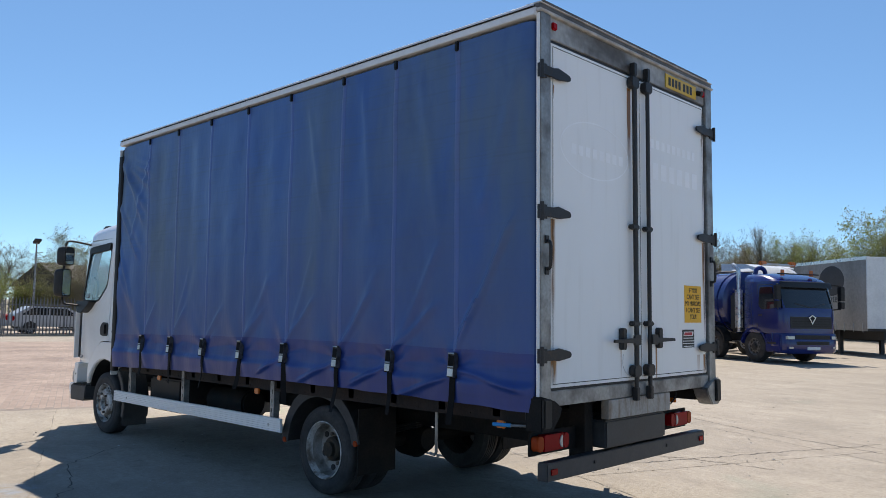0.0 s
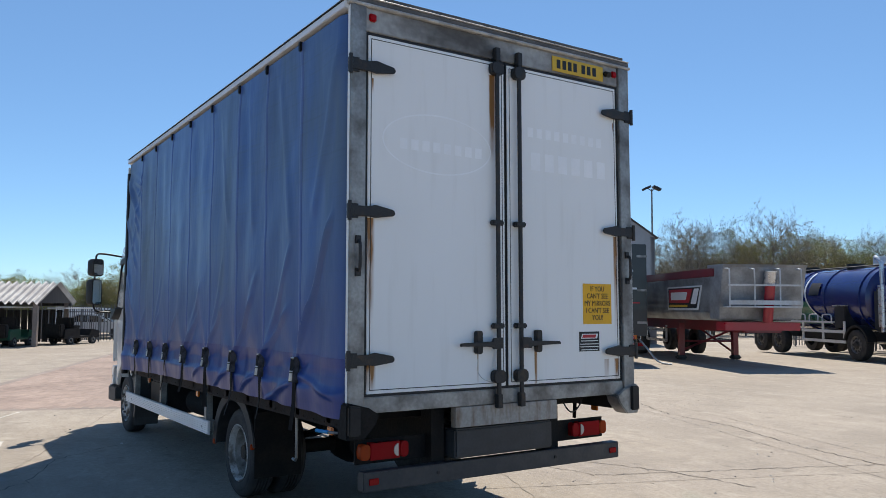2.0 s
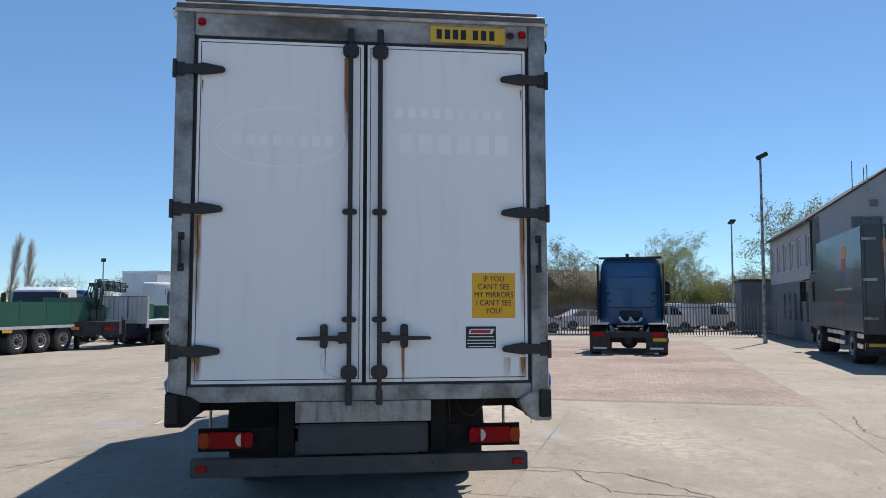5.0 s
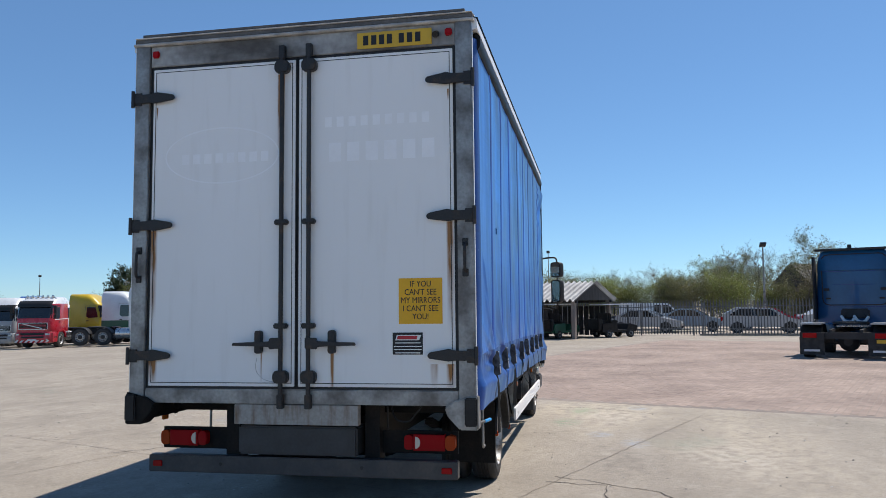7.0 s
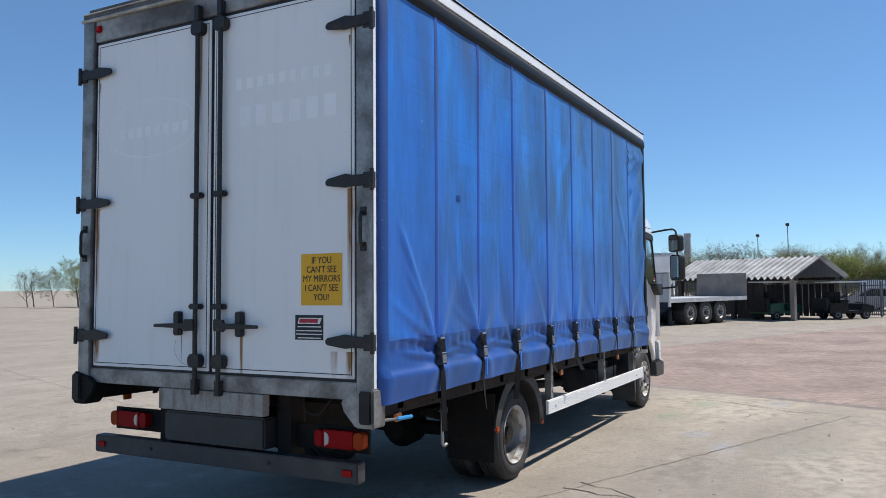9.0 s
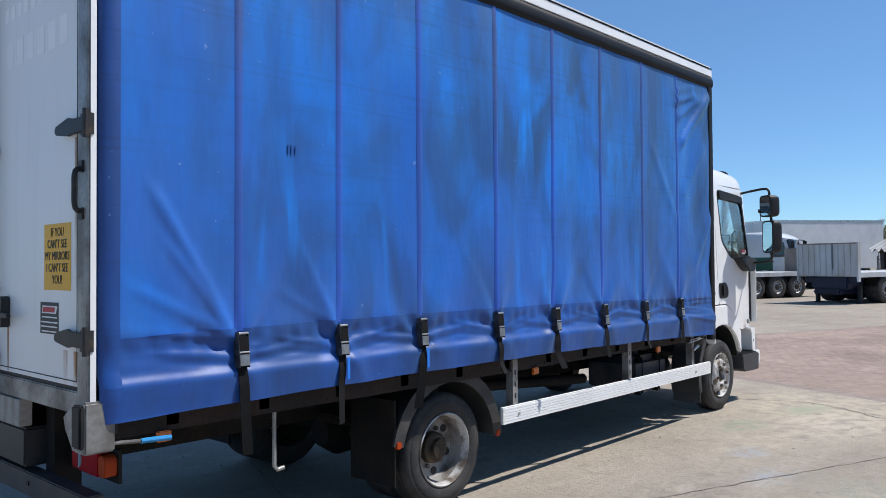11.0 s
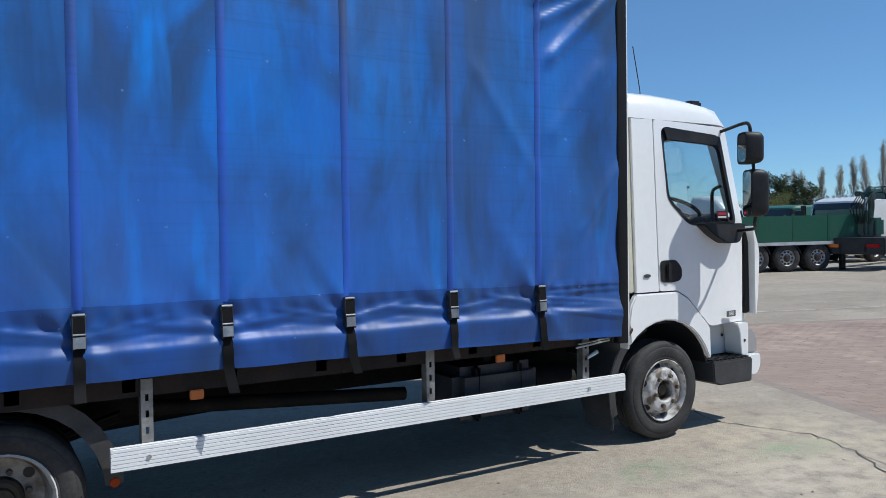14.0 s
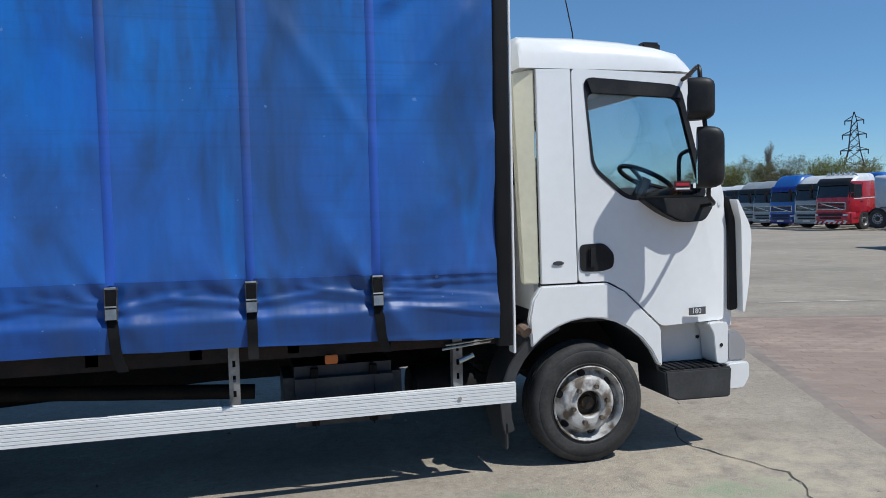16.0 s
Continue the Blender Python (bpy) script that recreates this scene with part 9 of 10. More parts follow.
def car(m, body, label, kind="estate"):
    c = thing("parked_van" if kind == "van" else "parked_car", m, label, "van" if kind == "van" else "car", "cars behind the fence")
    if kind == "van":
        roofline = [(0, 0.35), (0, 0.75), (-0.75, 1.05), (-1.45, 1.75), (-4.6, 1.82), (-4.72, 0.4)]
        glass_line = [(-0.95, 1.1), (-1.48, 1.62), (-2.35, 1.66), (-2.4, 1.1)]
    elif kind == "estate":
        roofline = [(0, 0.35), (0.02, 0.65), (-0.95, 0.92), (-1.75, 1.42), (-3.6, 1.48), (-4.35, 1.05), (-4.45, 0.4)]
        glass_line = [(-1.25, 0.97), (-1.85, 1.36), (-3.5, 1.40), (-4.05, 1.02)]
    else:
        roofline = [(0, 0.35), (0.02, 0.66), (-1.05, 0.92), (-1.8, 1.38), (-2.9, 1.42), (-3.75, 0.98), (-4.3, 0.92), (-4.32, 0.4)]
        glass_line = [(-1.3, 0.96), (-1.88, 1.32), (-2.85, 1.35), (-3.5, 0.98)]
    prism("car_body", rounded(roofline, 0.12, 3), -0.86, 0.86, body, c, bevel=0.07)
    for s in (-1, 1):
        bm = bmesh.new()
        sheet(bm, rounded(glass_line, 0.06), 0.01, lambda u, v, d: (u, s * (0.868 - d), v))
        g = part("side_glass", bm, DARKGLASS, c)
        for x in ((glass_line[1][0] + glass_line[2][0]) / 2,):
            slab("pillar", x - 0.04, x + 0.04, *sorted((s * 0.86, s * 0.875)), glass_line[0][1], glass_line[1][1], body, c)
        slab("door_gap", -2.5, -2.49, *sorted((s * 0.86, s * 0.863)), 0.42, 1.0, INK, c)
        slab("headlamp", -0.25, 0.02, *sorted((s * 0.55, s * 0.84)), 0.62, 0.76, CLEAR, c, bevel=0.03)
        slab("tail_lamp", roofline[-1][0] - 0.01, roofline[-1][0] + 0.12, *sorted((s * 0.6, s * 0.85)), 0.7, 0.95, RED, c, bevel=0.03)
        bm = bmesh.new()
        box(bm, -1.55, -1.38, s * 0.88, s * 1.02, 0.98, 1.1)
        part("door_mirror", bm, body, c, bevel=0.03)
        for x in (-0.85, roofline[-1][0] + 0.85):
            prism("wheel_arch", [(x - 0.36, 0.3), (x - 0.3, 0.55), (x, 0.70), (x + 0.3, 0.55), (x + 0.36, 0.3)], *sorted((s * 0.84, s * 0.866)), INK, c)
            lorry_wheel(c, x, s * 0.875, s, 0.31, 0.2)
    bm = bmesh.new()
    a, b = roofline[2], roofline[3]
    sheet(bm, [(-0.72, 0.08), (0.72, 0.08), (0.66, 0.95), (-0.66, 0.95)], 0.012, lambda u, v, d: (a[0] + (b[0] - a[0]) * v + 0.012 - d, u, a[1] + (b[1] - a[1]) * v + 0.012))
    part("windscreen", bm, DARKGLASS, c)


C_SILVER = paint("silver_car_paint", (0.50, 0.51, 0.52), 0.22)
C_BLUEGREY = paint("blue_grey_car_paint", (0.28, 0.34, 0.40), 0.22)
C_BLACK = paint("dark_car_paint", (0.02, 0.022, 0.025), 0.2)
for x, y, h, body, label, kind in (
        (-34.6, 11.6, 84, C_SILVER, "silver estate car behind the fence", "estate"), (-36.2, 6.2, 78, C_SILVER, "pale silver car with low roof behind the fence", "saloon"),
        (-37.5, 8.6, 80, C_BLUEGREY, "blue grey saloon behind the fence", "saloon"), (-39.5, 12.8, 86, P_RED, "dark red car behind others", "saloon"),
        (-40.5, 7.2, 84, P_WHITE, "white panel van behind the cars", "van"), (-39.4, 16.0, 95, C_SILVER, "silver car at the far parking row", "saloon"),
        (-35.0, 18.6, 95, P_WHITE, "white van parked by the fence", "van"), (-45.5, 1.4, 82, C_BLUEGREY, "grey car near the shelter", "estate"),
        (-36.4, 21.8, 100, P_WHITE, "white small van by the gate", "van"), (-40.2, 22.5, 100, C_SILVER, "silver estate car by the office", "estate"),
        (-42.0, 1.5, 84, C_BLACK, "dark estate car at the back", "estate"), (-38.3, 25.6, 100, P_WHITE, "white van at the office corner", "van")):
    car(at(5 + (x - 5) * 1.19, 2 + (y - 2) * 1.19, h), body, label, kind)


# ---- lamp posts, pylon, far blocks ----
def lamp_post(x, y, h, heads, turn=0):
    p = thing("lamp_post", at(x, y, turn), "tall thin steel lamp post with flood heads", "lamp post")
    bm = bmesh.new()
    cyl(bm, (0, 0, 0), (0, 0, h), 0.09, 10, 0.045)
    part("mast", bm, GALV, p)
    for k in range(heads):
        s = (-1, 1)[k]
        bm = bmesh.new()
        q = Matrix.Translation((s * 0.28 if heads > 1 else 0.1, 0, h)) @ Matrix.Rotation(radians(s * 25), 4, "Y")
        box(bm, -0.25, 0.25, -0.2, 0.2, 0.0, 0.14, q)
        tube(bm, [(0, 0, h - 0.1), (s * 0.2, 0, h + 0.02)], 0.03, 6)
        part("flood_head", bm, P_CHASSIS, p, bevel=0.02)


for a in ((-26.9, 17.95, 8.1, 1, 60), (-28.0, 33.2, 9.0, 2, 60), (-51.9, 13.3, 5.6, 1, 0), (-98, -4.0, 8.4, 1, 0), (-104, -8.0, 7.6, 1, 0), (-48.0, 27.5, 7.6, 1, 0), (-101, -81.4, 7.6, 2, 40), (-54.7, -69, 9.3, 2, 40), (-70, -22, 6.0, 1, 20)):
    lamp_post(*a)

py = thing("pylon", pose(-108, -108, -0.7, 0, 0, -45), "steel lattice electricity pylon far beyond the yard", "pylon")
bm = bmesh.new()


def pyl_w(z):
    return 3.0 - 2.1 * z / 8.6 if z < 8.6 else max(0.06, 0.9 - 0.5 * (z - 8.6) / 5.1) if z < 14 else 0.05


levels = [0, 3.0, 5.2, 6.9, 8.6, 9.9, 11.3, 12.5, 13.7, 15.2]
for a, b in zip(levels, levels[1:]):
    wa, wb = pyl_w(a), pyl_w(b)
    for i in range(4):
        c0, c1 = [(1, 1), (-1, 1), (-1, -1), (1, -1)][i], [(1, 1), (-1, 1), (-1, -1), (1, -1)][(i + 1) % 4]
        cyl(bm, (c0[0] * wa, c0[1] * wa, a), (c0[0] * wb, c0[1] * wb, b), 0.075, 4)
        cyl(bm, (c0[0] * wa, c0[1] * wa, a), (c1[0] * wb, c1[1] * wb, b), 0.04, 4)
        cyl(bm, (c1[0] * wa, c1[1] * wa, a), (c0[0] * wb, c0[1] * wb, b), 0.04, 4)
part("lattice_tower", bm, P_CHASSIS, py)
for z, w in ((8.6, 2.2), (11.3, 1.9), (13.7, 1.5)):
    for s in (-1, 1):
        bm = bmesh.new()
        for y in (-0.3, 0.3):
            cyl(bm, (s * 0.3, y, z), (s * w, 0, z + 0.05), 0.09, 4)
            cyl(bm, (s * 0.3, y, z + 0.75), (s * w, 0, z + 0.05), 0.05, 4)
        cyl(bm, (s * w * 0.96, 0, z), (s * w * 0.96, 0, z - 0.7), 0.09, 5)
        part("cross_arm", bm, P_CHASSIS, py)
b = thing("far_tower", pose(-182.4, -31.6, -0.6), "far grey concrete tower on the skyline", "tower")
bm = bmesh.new()
lathe(bm, (0, 0, 0), (0, 0, 1), [(0.9, 0), (0.75, 12.4), (0.82, 12.5), (0.82, 13.2)], 16)
part("shaft", bm, RENDER, b)
hs = thing("brick_house", at(-66.9, 22.1, 20), "brown brick house half hidden by trees", "house")
slab("wall", -3, 3, -4, 4, 0, 3.0, P_BROWN, hs)
prism("roof", [(-3.3, 2.9), (3.3, 2.9), (0, 4.9)], -4.3, 4.3, SLATE, hs)
# ---- trees ----
def bark(name, c):
    return material(name, c, 0.9, vary=0.25, scale=3, spread=0.2)


def foliage(name, c, second):
    """Thin leaves that let some of the light through."""
    m = material(name, c, 0.6, vary=0.3, scale=0.7, second=second, spread=0.22)
    n, l = m.node_tree.nodes, m.node_tree.links
    b, out = n["Principled BSDF"], n["Material Output"]
    tr, mx = n.new("ShaderNodeBsdfTranslucent"), n.new("ShaderNodeMixShader")
    mx.inputs[0].default_value = 0.45
    l.new(b.inputs["Base Color"].links[0].from_socket, tr.inputs["Color"])
    l.new(b.outputs[0], mx.inputs[1]), l.new(tr.outputs[0], mx.inputs[2]), l.new(mx.outputs[0], out.inputs["Surface"])
    return m


BARK = bark("grey_brown_bark", (0.16, 0.13, 0.10))
TWIG = bark("pale_twigs", (0.15, 0.13, 0.11))
PALE_TWIG = bark("pale_poplar_twigs", (0.40, 0.37, 0.32))
LEAF_SPRING = foliage("fresh_spring_leaves", (0.25, 0.275, 0.075), (0.18, 0.22, 0.06))
LEAF_OLIVE = foliage("olive_leaves", (0.145, 0.155, 0.065), (0.21, 0.19, 0.085))
LEAF_BROWN = foliage("brown_buds", (0.19, 0.15, 0.085), (0.16, 0.15, 0.07))
LEAF_DARK = foliage("dark_pine_needles", (0.035, 0.06, 0.03), (0.07, 0.09, 0.04))
LEAF_PALE = foliage("pale_poplar_buds", (0.36, 0.33, 0.27), (0.30, 0.27, 0.21))


def grow(seed, height, lean, levels, first, spread, thin, leaves, leaf, clump, narrow=False, stems=1, bare=0.25):
    """Limbs and leaves of one tree: two lists of points and faces each."""
    rnd = random.Random(seed)
    wv, wf, tips = [], [], []

    def limb(p, q, r0, r1, sides):
        way = q - p
        if way.length < 1e-4:
            return
        m = turn_to(way)
        i0 = len(wv)
        for c, r in ((p, r0), (q, r1)):
            for k in range(sides):
                a = 2 * math.pi * k / sides
                wv.append(tuple(c + m @ Vector((r * math.cos(a), r * math.sin(a), 0))))
        for k in range(sides):
            j = (k + 1) % sides
            wf.append((i0 + k, i0 + j, i0 + sides + j, i0 + sides + k))

    def branch(p, way, length, r, depth):
        n = 4 if depth == 0 else 3 if depth < 3 else 2
        pts = [p]
        for i in range(n):
            way = (way + Vector((rnd.uniform(-1, 1), rnd.uniform(-1, 1), rnd.uniform(-0.3, 0.6 if not narrow else 1.0))) * (0.10 if depth == 0 else 0.20)).normalized()
            q = pts[-1] + way * length / n
            limb(pts[-1], q, r * (1 - 0.75 * i / n), r * (1 - 0.75 * (i + 1) / n), 6 if depth == 0 else (4 if depth == 1 else 3))
            pts.append(q)
        if depth >= levels:
            tips.extend(pts[1:])
            return
        count = [14, 7, 5, 4][depth] if not narrow else [46, 8, 3, 2][depth]
        for k in range(count):
            f = first + (1 - first) * (k + rnd.random()) / count if depth == 0 else 0.25 + 0.75 * rnd.random()
            i = min(n - 1, int(f * n))
            base = pts[i].lerp(pts[i + 1], f * n - i)
            a = rnd.uniform(0, 2 * math.pi) if depth else k * 2.4 + rnd.uniform(-0.4, 0.4)
            side = way.orthogonal().normalized()
            side = Matrix.Rotation(a, 3, way) @ side
            out = (way * (0.95 if narrow else 0.55) + side * (0.38 if narrow else spread) + Vector((0, 0, 0.25))).normalized()
            shrink = (0.62 - 0.28 * f) if depth == 0 else rnd.uniform(0.45, 0.65)
            if narrow and depth == 0:
                shrink = 0.24 * (1 - 0.55 * abs(f - 0.45))
            branch(base, out, length * shrink, max(thin, r * 0.42 * (1 - 0.5 * f)), depth + 1)

    for s in range(stems):
        way = Vector((rnd.uniform(-1, 1) * lean, rnd.uniform(-1, 1) * lean, 1)).normalized()
        branch(Vector((rnd.uniform(-1, 1), rnd.uniform(-1, 1), 0)) * (0.25 * (stems - 1)), way, height * (1 if stems == 1 else rnd.uniform(0.7, 1)), 0.022 * height / stems ** 0.5, 0)
    lv, lf = [], []
    for _ in range(leaves):
        c = rnd.choice(tips) + Vector((rnd.gauss(0, 1), rnd.gauss(0, 1), rnd.gauss(0, 0.8))) * clump
        n = Vector((rnd.gauss(0, 1), rnd.gauss(0, 1), rnd.gauss(0, 1) + 0.4)).normalized()
        a = n.orthogonal().normalized() * leaf * rnd.uniform(0.6, 1.3)
        b = n.cross(a) * rnd.uniform(0.5, 0.8)
        i0 = len(lv)
        lv += [tuple(c - a), tuple(c + b * 1.3), tuple(c + a * 0.9 - b * 0.5)]
        lf.append((i0, i0 + 1, i0 + 2))
    return wv, wf, lv, lf


def mesh_of(name, v, f, mat):
    me = bpy.data.meshes.new(name)
    me.from_pydata(v, [], f)
    me.materials.append(mat)
    return me


KINDS = {}
for key, seed, args, bark_m, leaf_m, label in (
        ("spring", 3, dict(height=7.5, lean=0.06, levels=3, first=0.22, spread=0.8, thin=0.012, leaves=8000, leaf=0.075, clump=0.16), BARK, LEAF_SPRING, "slender tree in fresh yellow-green spring leaf"),
        ("olive", 8, dict(height=7.0, lean=0.1, levels=3, first=0.2, spread=0.9, thin=0.012, leaves=8000, leaf=0.075, clump=0.17), BARK, LEAF_OLIVE, "olive green tree just coming into leaf"),
        ("bare", 5, dict(height=8.0, lean=0.08, levels=3, first=0.2, spread=0.75, thin=0.013, leaves=3000, leaf=0.055, clump=0.1), TWIG, LEAF_BROWN, "bare grey-brown tree with fine twigs"),
        ("bushy", 6, dict(height=4.6, lean=0.35, levels=2, first=0.1, spread=0.9, thin=0.012, leaves=7500, leaf=0.075, clump=0.22, stems=4), BARK, LEAF_OLIVE, "dense olive green shrub by the fence"),
        ("green", 16, dict(height=4.2, lean=0.35, levels=2, first=0.1, spread=0.9, thin=0.012, leaves=7500, leaf=0.075, clump=0.22, stems=4), BARK, LEAF_SPRING, "fresh green shrub by the fence"),
        ("brown", 11, dict(height=5.6, lean=0.25, levels=2, first=0.12, spread=0.8, thin=0.013, leaves=6000, leaf=0.055, clump=0.22, stems=4), TWIG, LEAF_BROWN, "brownish shrub with swelling buds"),
        ("poplar", 7, dict(height=15.0, lean=0.02, levels=2, first=0.08, spread=0.3, thin=0.022, leaves=10000, leaf=0.09, clump=0.22, narrow=True), PALE_TWIG, LEAF_PALE, "tall narrow poplar with bare upright twigs"),
        ("birch", 23, dict(height=8.4, lean=0.03, levels=2, first=0.15, spread=0.3, thin=0.014, leaves=5000, leaf=0.05, clump=0.24, narrow=True), TWIG, LEAF_BROWN, "narrow upright tree with thin grey-brown twigs"),
        ("pine", 9, dict(height=10.0, lean=0.12, levels=2, first=0.25, spread=1.1, thin=0.03, leaves=8000, leaf=0.24, clump=0.42), BARK, LEAF_DARK, "dark spreading evergreen tree")):
    wv, wf, lv, lf = grow(seed, **args)
    KINDS[key] = (mesh_of("trunk", wv, wf, bark_m), mesh_of("crown", lv, lf, leaf_m), label)


def tree(key, x, y, scale, turn, tall=1.0):
    a, b, label = KINDS[key]
    t = thing("shrub" if key in ("bushy", "brown", "green") else "tree", at(x, y, turn) @ Matrix.Diagonal((scale, scale, scale * tall, 1)), label, "shrub" if key in ("bushy", "brown", "green") else "tree", "trees round the yard")
    for nm, me in (("trunk", a), ("crown", b)):
        o = new(nm, me)
        o.parent = t


rnd = random.Random(21)
belt = []
# west belt behind the car park
for i in range(42):
    y = -10 + i * 1.35
    h = 0.33 if y < 0 else 0.37 if y < 9 else 0.46
    belt.append((rnd.choice(("spring", "olive", "bare", "olive", "bare")), rnd.uniform(-73, -63), 1.18 * y + rnd.uniform(-1, 1), 1.2 * h * rnd.uniform(0.78, 1.12)))
for i in range(56):
    y = -9 + i * 0.98
    belt.append((rnd.choice(("bushy", "bushy", "brown", "green")), rnd.uniform(-63, -57), 1.18 * y + rnd.uniform(-1, 1), rnd.uniform(0.55, 0.86)))
belt += [("olive", -61.0, 18.1, 0.72), ("bare", -63.4, 14.5, 0.66), ("bare", -64.6, 12.7, 0.6), ("spring", -60.0, 28.6, 0.8), ("spring", -57.5, 25.8, 0.6)]
# north belt
for i in range(72):
    x = -44 + i * 0.95
    belt.append((rnd.choice(("bare", "birch", "spring", "olive", "birch", "bare")), x + rnd.uniform(-0.8, 0.8), 52 - 0.1 * x + rnd.uniform(-4, 5), rnd.uniform(0.62, 0.80)))
for i in range(58):
    x = -46 + i * 1.2
    belt.append((rnd.choice(("brown", "bushy", "brown", "brown", "green")), x, 48 - 0.1 * x + rnd.uniform(-2.5, 4), rnd.uniform(0.75, 1.05)))
belt += [("spring", -46.5, 32.4, 0.94), ("spring", -49.0, 34.0, 0.7), ("bare", -30.0, 40.0, 0.62), ("bare", -33.0, 43.0, 0.66), ("bare", -26.5, 44.0, 0.62)]
belt += [("bare", -35.5, 41.5, 0.71), ("bare", -33.6, 42.4, 0.77), ("bare", -32.2, 44.0, 0.76), ("olive", -30.4, 43.8, 0.73), ("brown", -34.5, 40.2, 0.73), ("bare", -32.6, 41.2, 0.71), ("brown", -31.0, 42.0, 0.76), ("bare", -28.8, 45.0, 0.76), ("brown", -29.2, 43.0, 0.76)]
# far south-west
belt += [("poplar", -86.6, -103.3, 0.36), ("poplar", -87.4, -102.6, 0.33)]
belt += [("pine", -109.3, -71.9, 0.70), ("pine", -111, -69.8, 0.66), ("pine", -107.6, -73.0, 0.46), ("spring", -104, -68, 0.62), ("brown", -103, -66, 0.7)]
for i in range(34):
    belt.append((rnd.choice(("olive", "brown", "bushy", "bare")), -118 + i * 1.2 + rnd.uniform(-3, 3), -84 + i * 2.6, rnd.uniform(0.42, 0.6)))
for i in range(26):
    belt.append((rnd.choice(("bare", "olive", "spring", "bare")), -112 + i * 3.4 + rnd.uniform(-2, 2), -98 - i * 1.2 + rnd.uniform(-3, 3), rnd.uniform(0.5, 0.7)))
belt += [("olive", -84, -92, 0.78), ("olive", -78, -96, 0.84), ("spring", -73, -98, 0.8), ("green", -86, -90, 1.35), ("bushy", -81, -94, 1.4), ("green", -76, -97, 1.3), ("bushy", -90, -87, 1.2)]
# a line of poplars on the skyline
for i, h in ((-3.4, 0.62), (-1.9, 0.66), (-0.4, 0.62), (1.0, 0.65), (2.4, 0.66), (3.5, 0.72), (4.9, 0.74), (6.0, 0.86), (7.7, 0.82), (9.1, 0.83), (10.5, 0.85), (11.7, 0.78), (12.9, 0.83), (14.2, 0.76)):
    tree("poplar", -141 + rnd.uniform(-1, 1), -86.0 + i * 2.15, 0.56, rnd.uniform(0, 360), h / 0.56)
for k, x, y, s in belt:
    tree(k, x, y, s, rnd.uniform(0, 360), rnd.uniform(1.55, 1.75) if k == "poplar" else rnd.uniform(0.9, 1.1))
# ---- block paving ----
CORNER = Vector((-6.35, 7.2))
E1, E2 = Vector((-0.36, -0.933)), Vector((-0.933, 0.36))
BRICK = material("worn_red_brown_block", (0.335, 0.250, 0.200), 0.85, vary=0.18, scale=0.5, second=(0.24, 0.178, 0.145), bump=0.3, bump_scale=80, spread=0.09)


def island_material():
    m = BRICK.copy()
    m.name = "worn_red_brown_blocks"
    n, l = m.node_tree.nodes, m.node_tree.links
    geo = n.new("ShaderNodeNewGeometry")
    for k in n:
        if k.type == "OBJECT_INFO":
            for link in list(k.outputs["Random"].links):
                l.new(geo.outputs["Random Per Island"], link.to_socket)
    return m


paving = thing("block_paving", Matrix(), "worn red-brown block paving in basket rows", "paving", kind="structure")
bm = bmesh.new()
box(bm, -0.1, 0.1, -0.0495, 0.0495, -0.03, 0.012)
bmesh.ops.bevel(bm, geom=[e for e in bm.edges if all(v.co.z > 0 for v in e.verts)], offset=0.005, segments=1, affect="EDGES")
BLOCK = to_mesh("brick", bm, BRICK, smooth=0)
bed = bmesh.new()
quad = [CORNER, CORNER + E1 * 11.6, CORNER + E1 * 11.6 + E2 * 24, CORNER + E2 * 24]
top = [bed.verts.new((p.x, p.y, ground_z(p.x, p.y) + 0.0107)) for p in quad]
middle = sum(quad, Vector((0, 0))) / 4
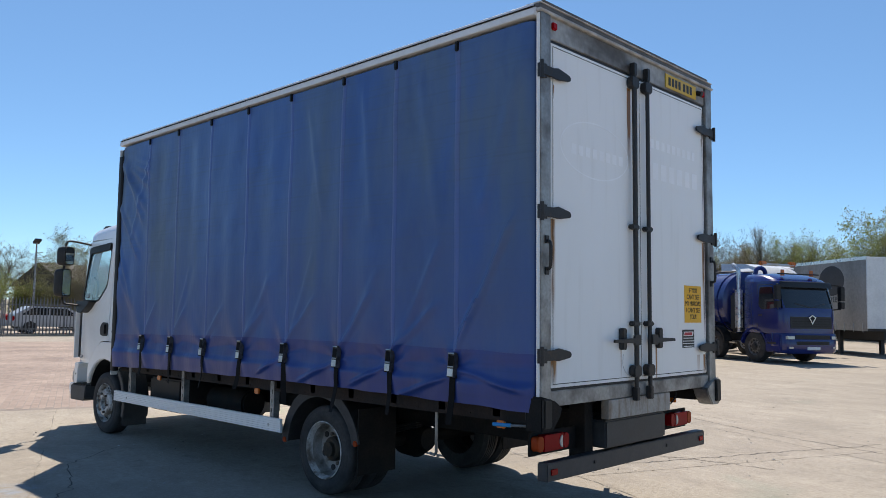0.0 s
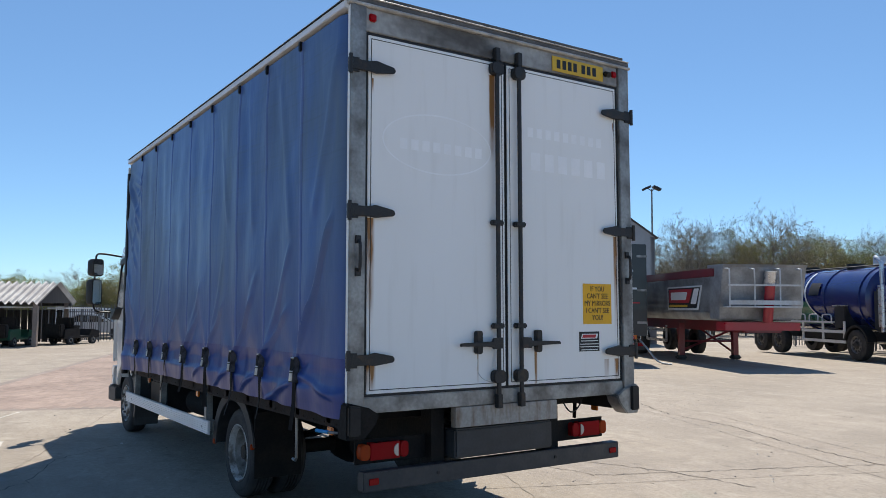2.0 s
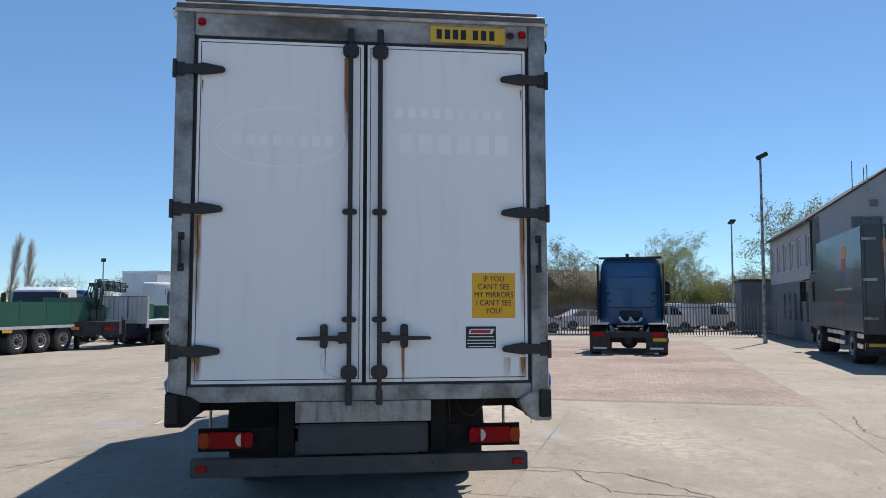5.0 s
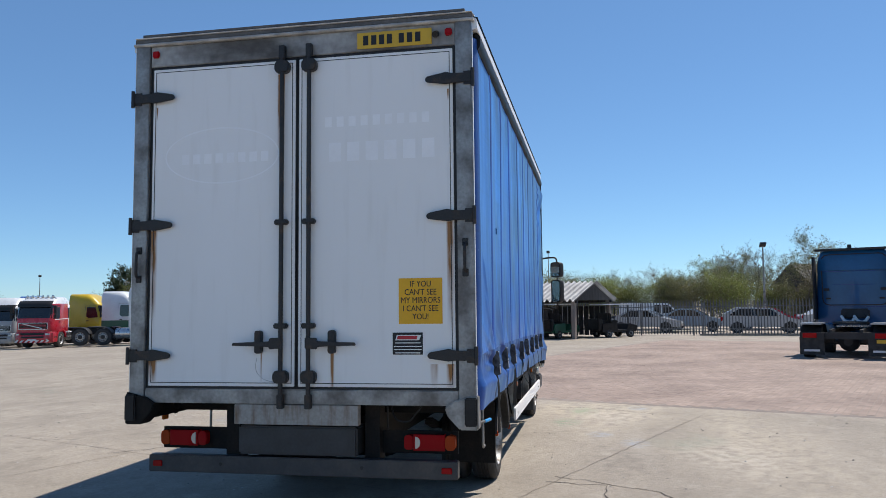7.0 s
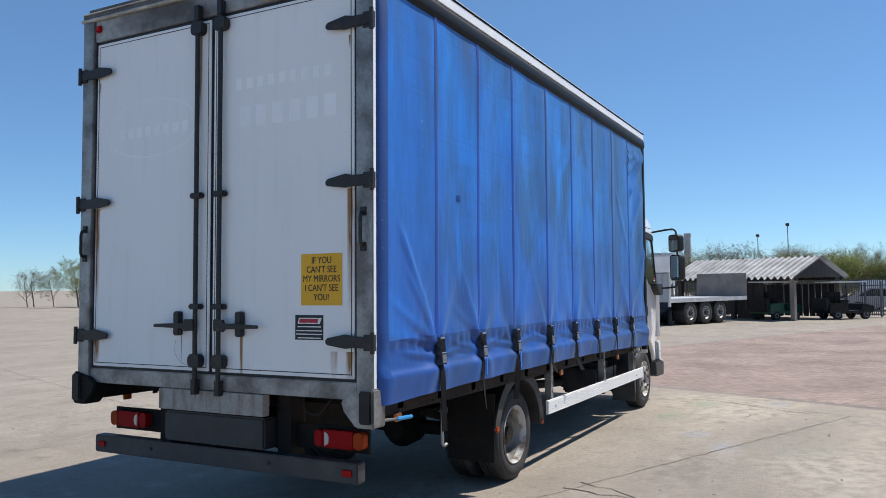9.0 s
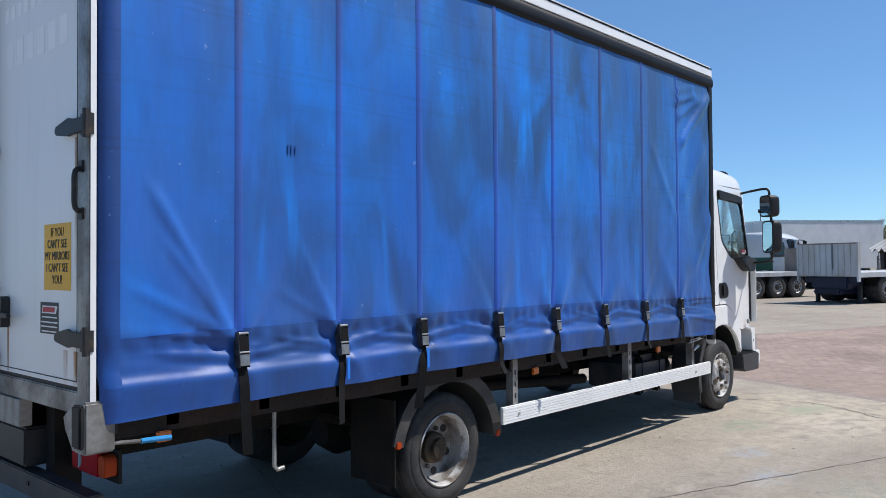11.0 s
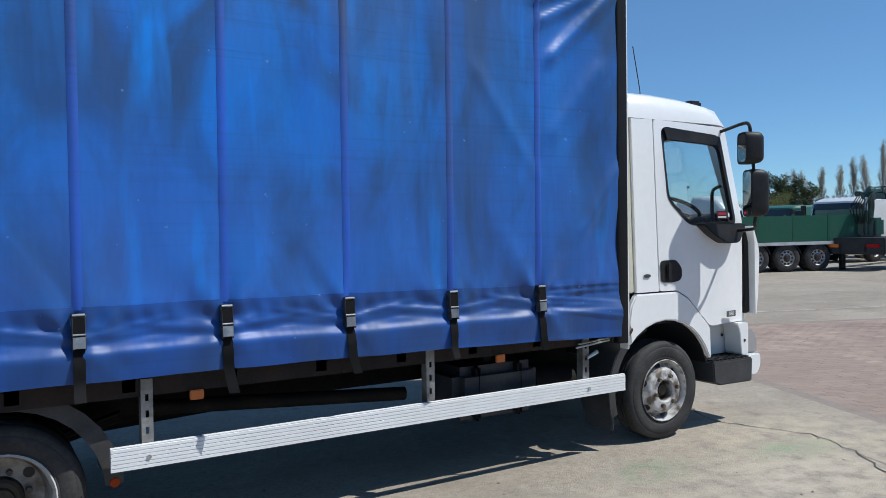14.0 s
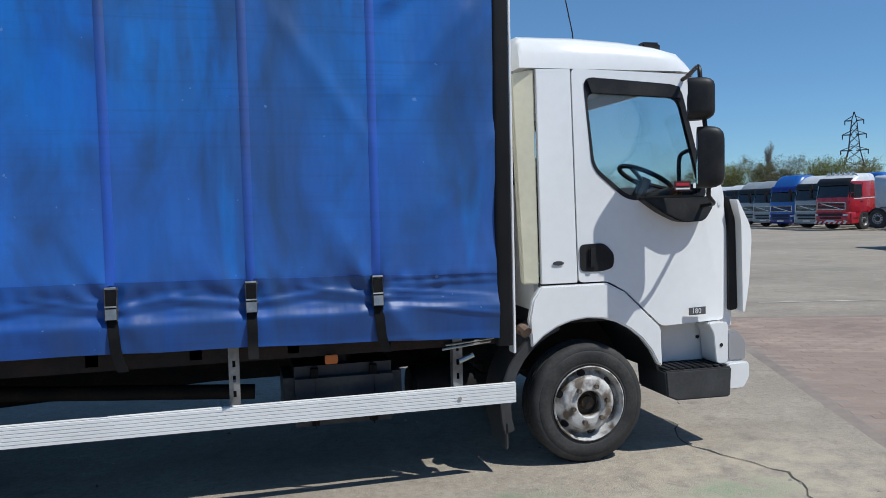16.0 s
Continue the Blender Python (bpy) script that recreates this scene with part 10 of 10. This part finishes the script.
low = [bed.verts.new((p.x + 0.14 * (1 if (p - middle).dot(E2) > 0 else -1) * E2.x + 0.14 * (1 if (p - middle).dot(E1) > 0 else -1) * E1.x,
                      p.y + 0.14 * (1 if (p - middle).dot(E2) > 0 else -1) * E2.y + 0.14 * (1 if (p - middle).dot(E1) > 0 else -1) * E1.y, ground_z(p.x, p.y) - 0.006)) for p in quad]
bed.faces.new(top)
for k in range(4):  # mortar haunch down to the concrete
    bed.faces.new((top[k], low[k], low[(k + 1) % 4], top[(k + 1) % 4]))
bmesh.ops.recalc_face_normals(bed, faces=bed.faces[:])
if bed.faces[:][0].normal.z < 0:
    bmesh.ops.reverse_faces(bed, faces=bed.faces[:])
part("bedding_sand", bed, material("pale_jointing_sand", (0.265, 0.218, 0.185), 0.95, vary=0.15, scale=1), paving, smooth=0)
angle = math.atan2(E2.y, E2.x)
random.seed(4)
near, rest_v, rest_f = 0, [], []
nu, nv = int(23.8 / 0.205), int(11.5 / 0.104)
for i in range(nu):
    for j in range(nv):
        # pairs of rows run in stretcher bond
        a = 0.11 + i * 0.205 + (0.1025 if j % 2 else 0.0)
        b = 0.06 + j * 0.104
        if a > 23.9:
            continue
        p = CORNER + E2 * a + E1 * b
        z = ground_z(p.x, p.y) + random.uniform(-0.0006, 0.0018)
        if near < 296 and a < 1.75 and 5.6 < b < 9.2:
            near += 1
            o = new("brick", BLOCK)
            o.parent, o.matrix_basis = paving, pose(p.x, p.y, z, 0, 0, math.degrees(angle) + random.uniform(-0.8, 0.8))
            continue
        i0 = len(rest_v)
        ux, uy = E2 * 0.1, E1 * 0.0495
        ix, iy = E2 * 0.097, E1 * 0.0465
        for sx, sy in ((-1, -1), (1, -1), (1, 1), (-1, 1)):
            q = p + ux * sx + uy * sy
            rest_v.append((q.x, q.y, ground_z(q.x, q.y) + 0.0085))
        for sx, sy in ((-1, -1), (1, -1), (1, 1), (-1, 1)):
            q = p + ix * sx + iy * sy
            rest_v.append((q.x, q.y, 0.012 + z))
        rest_f += [(i0 + 4, i0 + 5, i0 + 6, i0 + 7)] + [(i0 + k, i0 + (k + 1) % 4, i0 + 4 + (k + 1) % 4, i0 + 4 + k) for k in range(4)]
rest = new("brick_field", mesh_of("brick_field", rest_v, rest_f, island_material()))
rest.parent = paving
tagged(rest, kind="stuff")
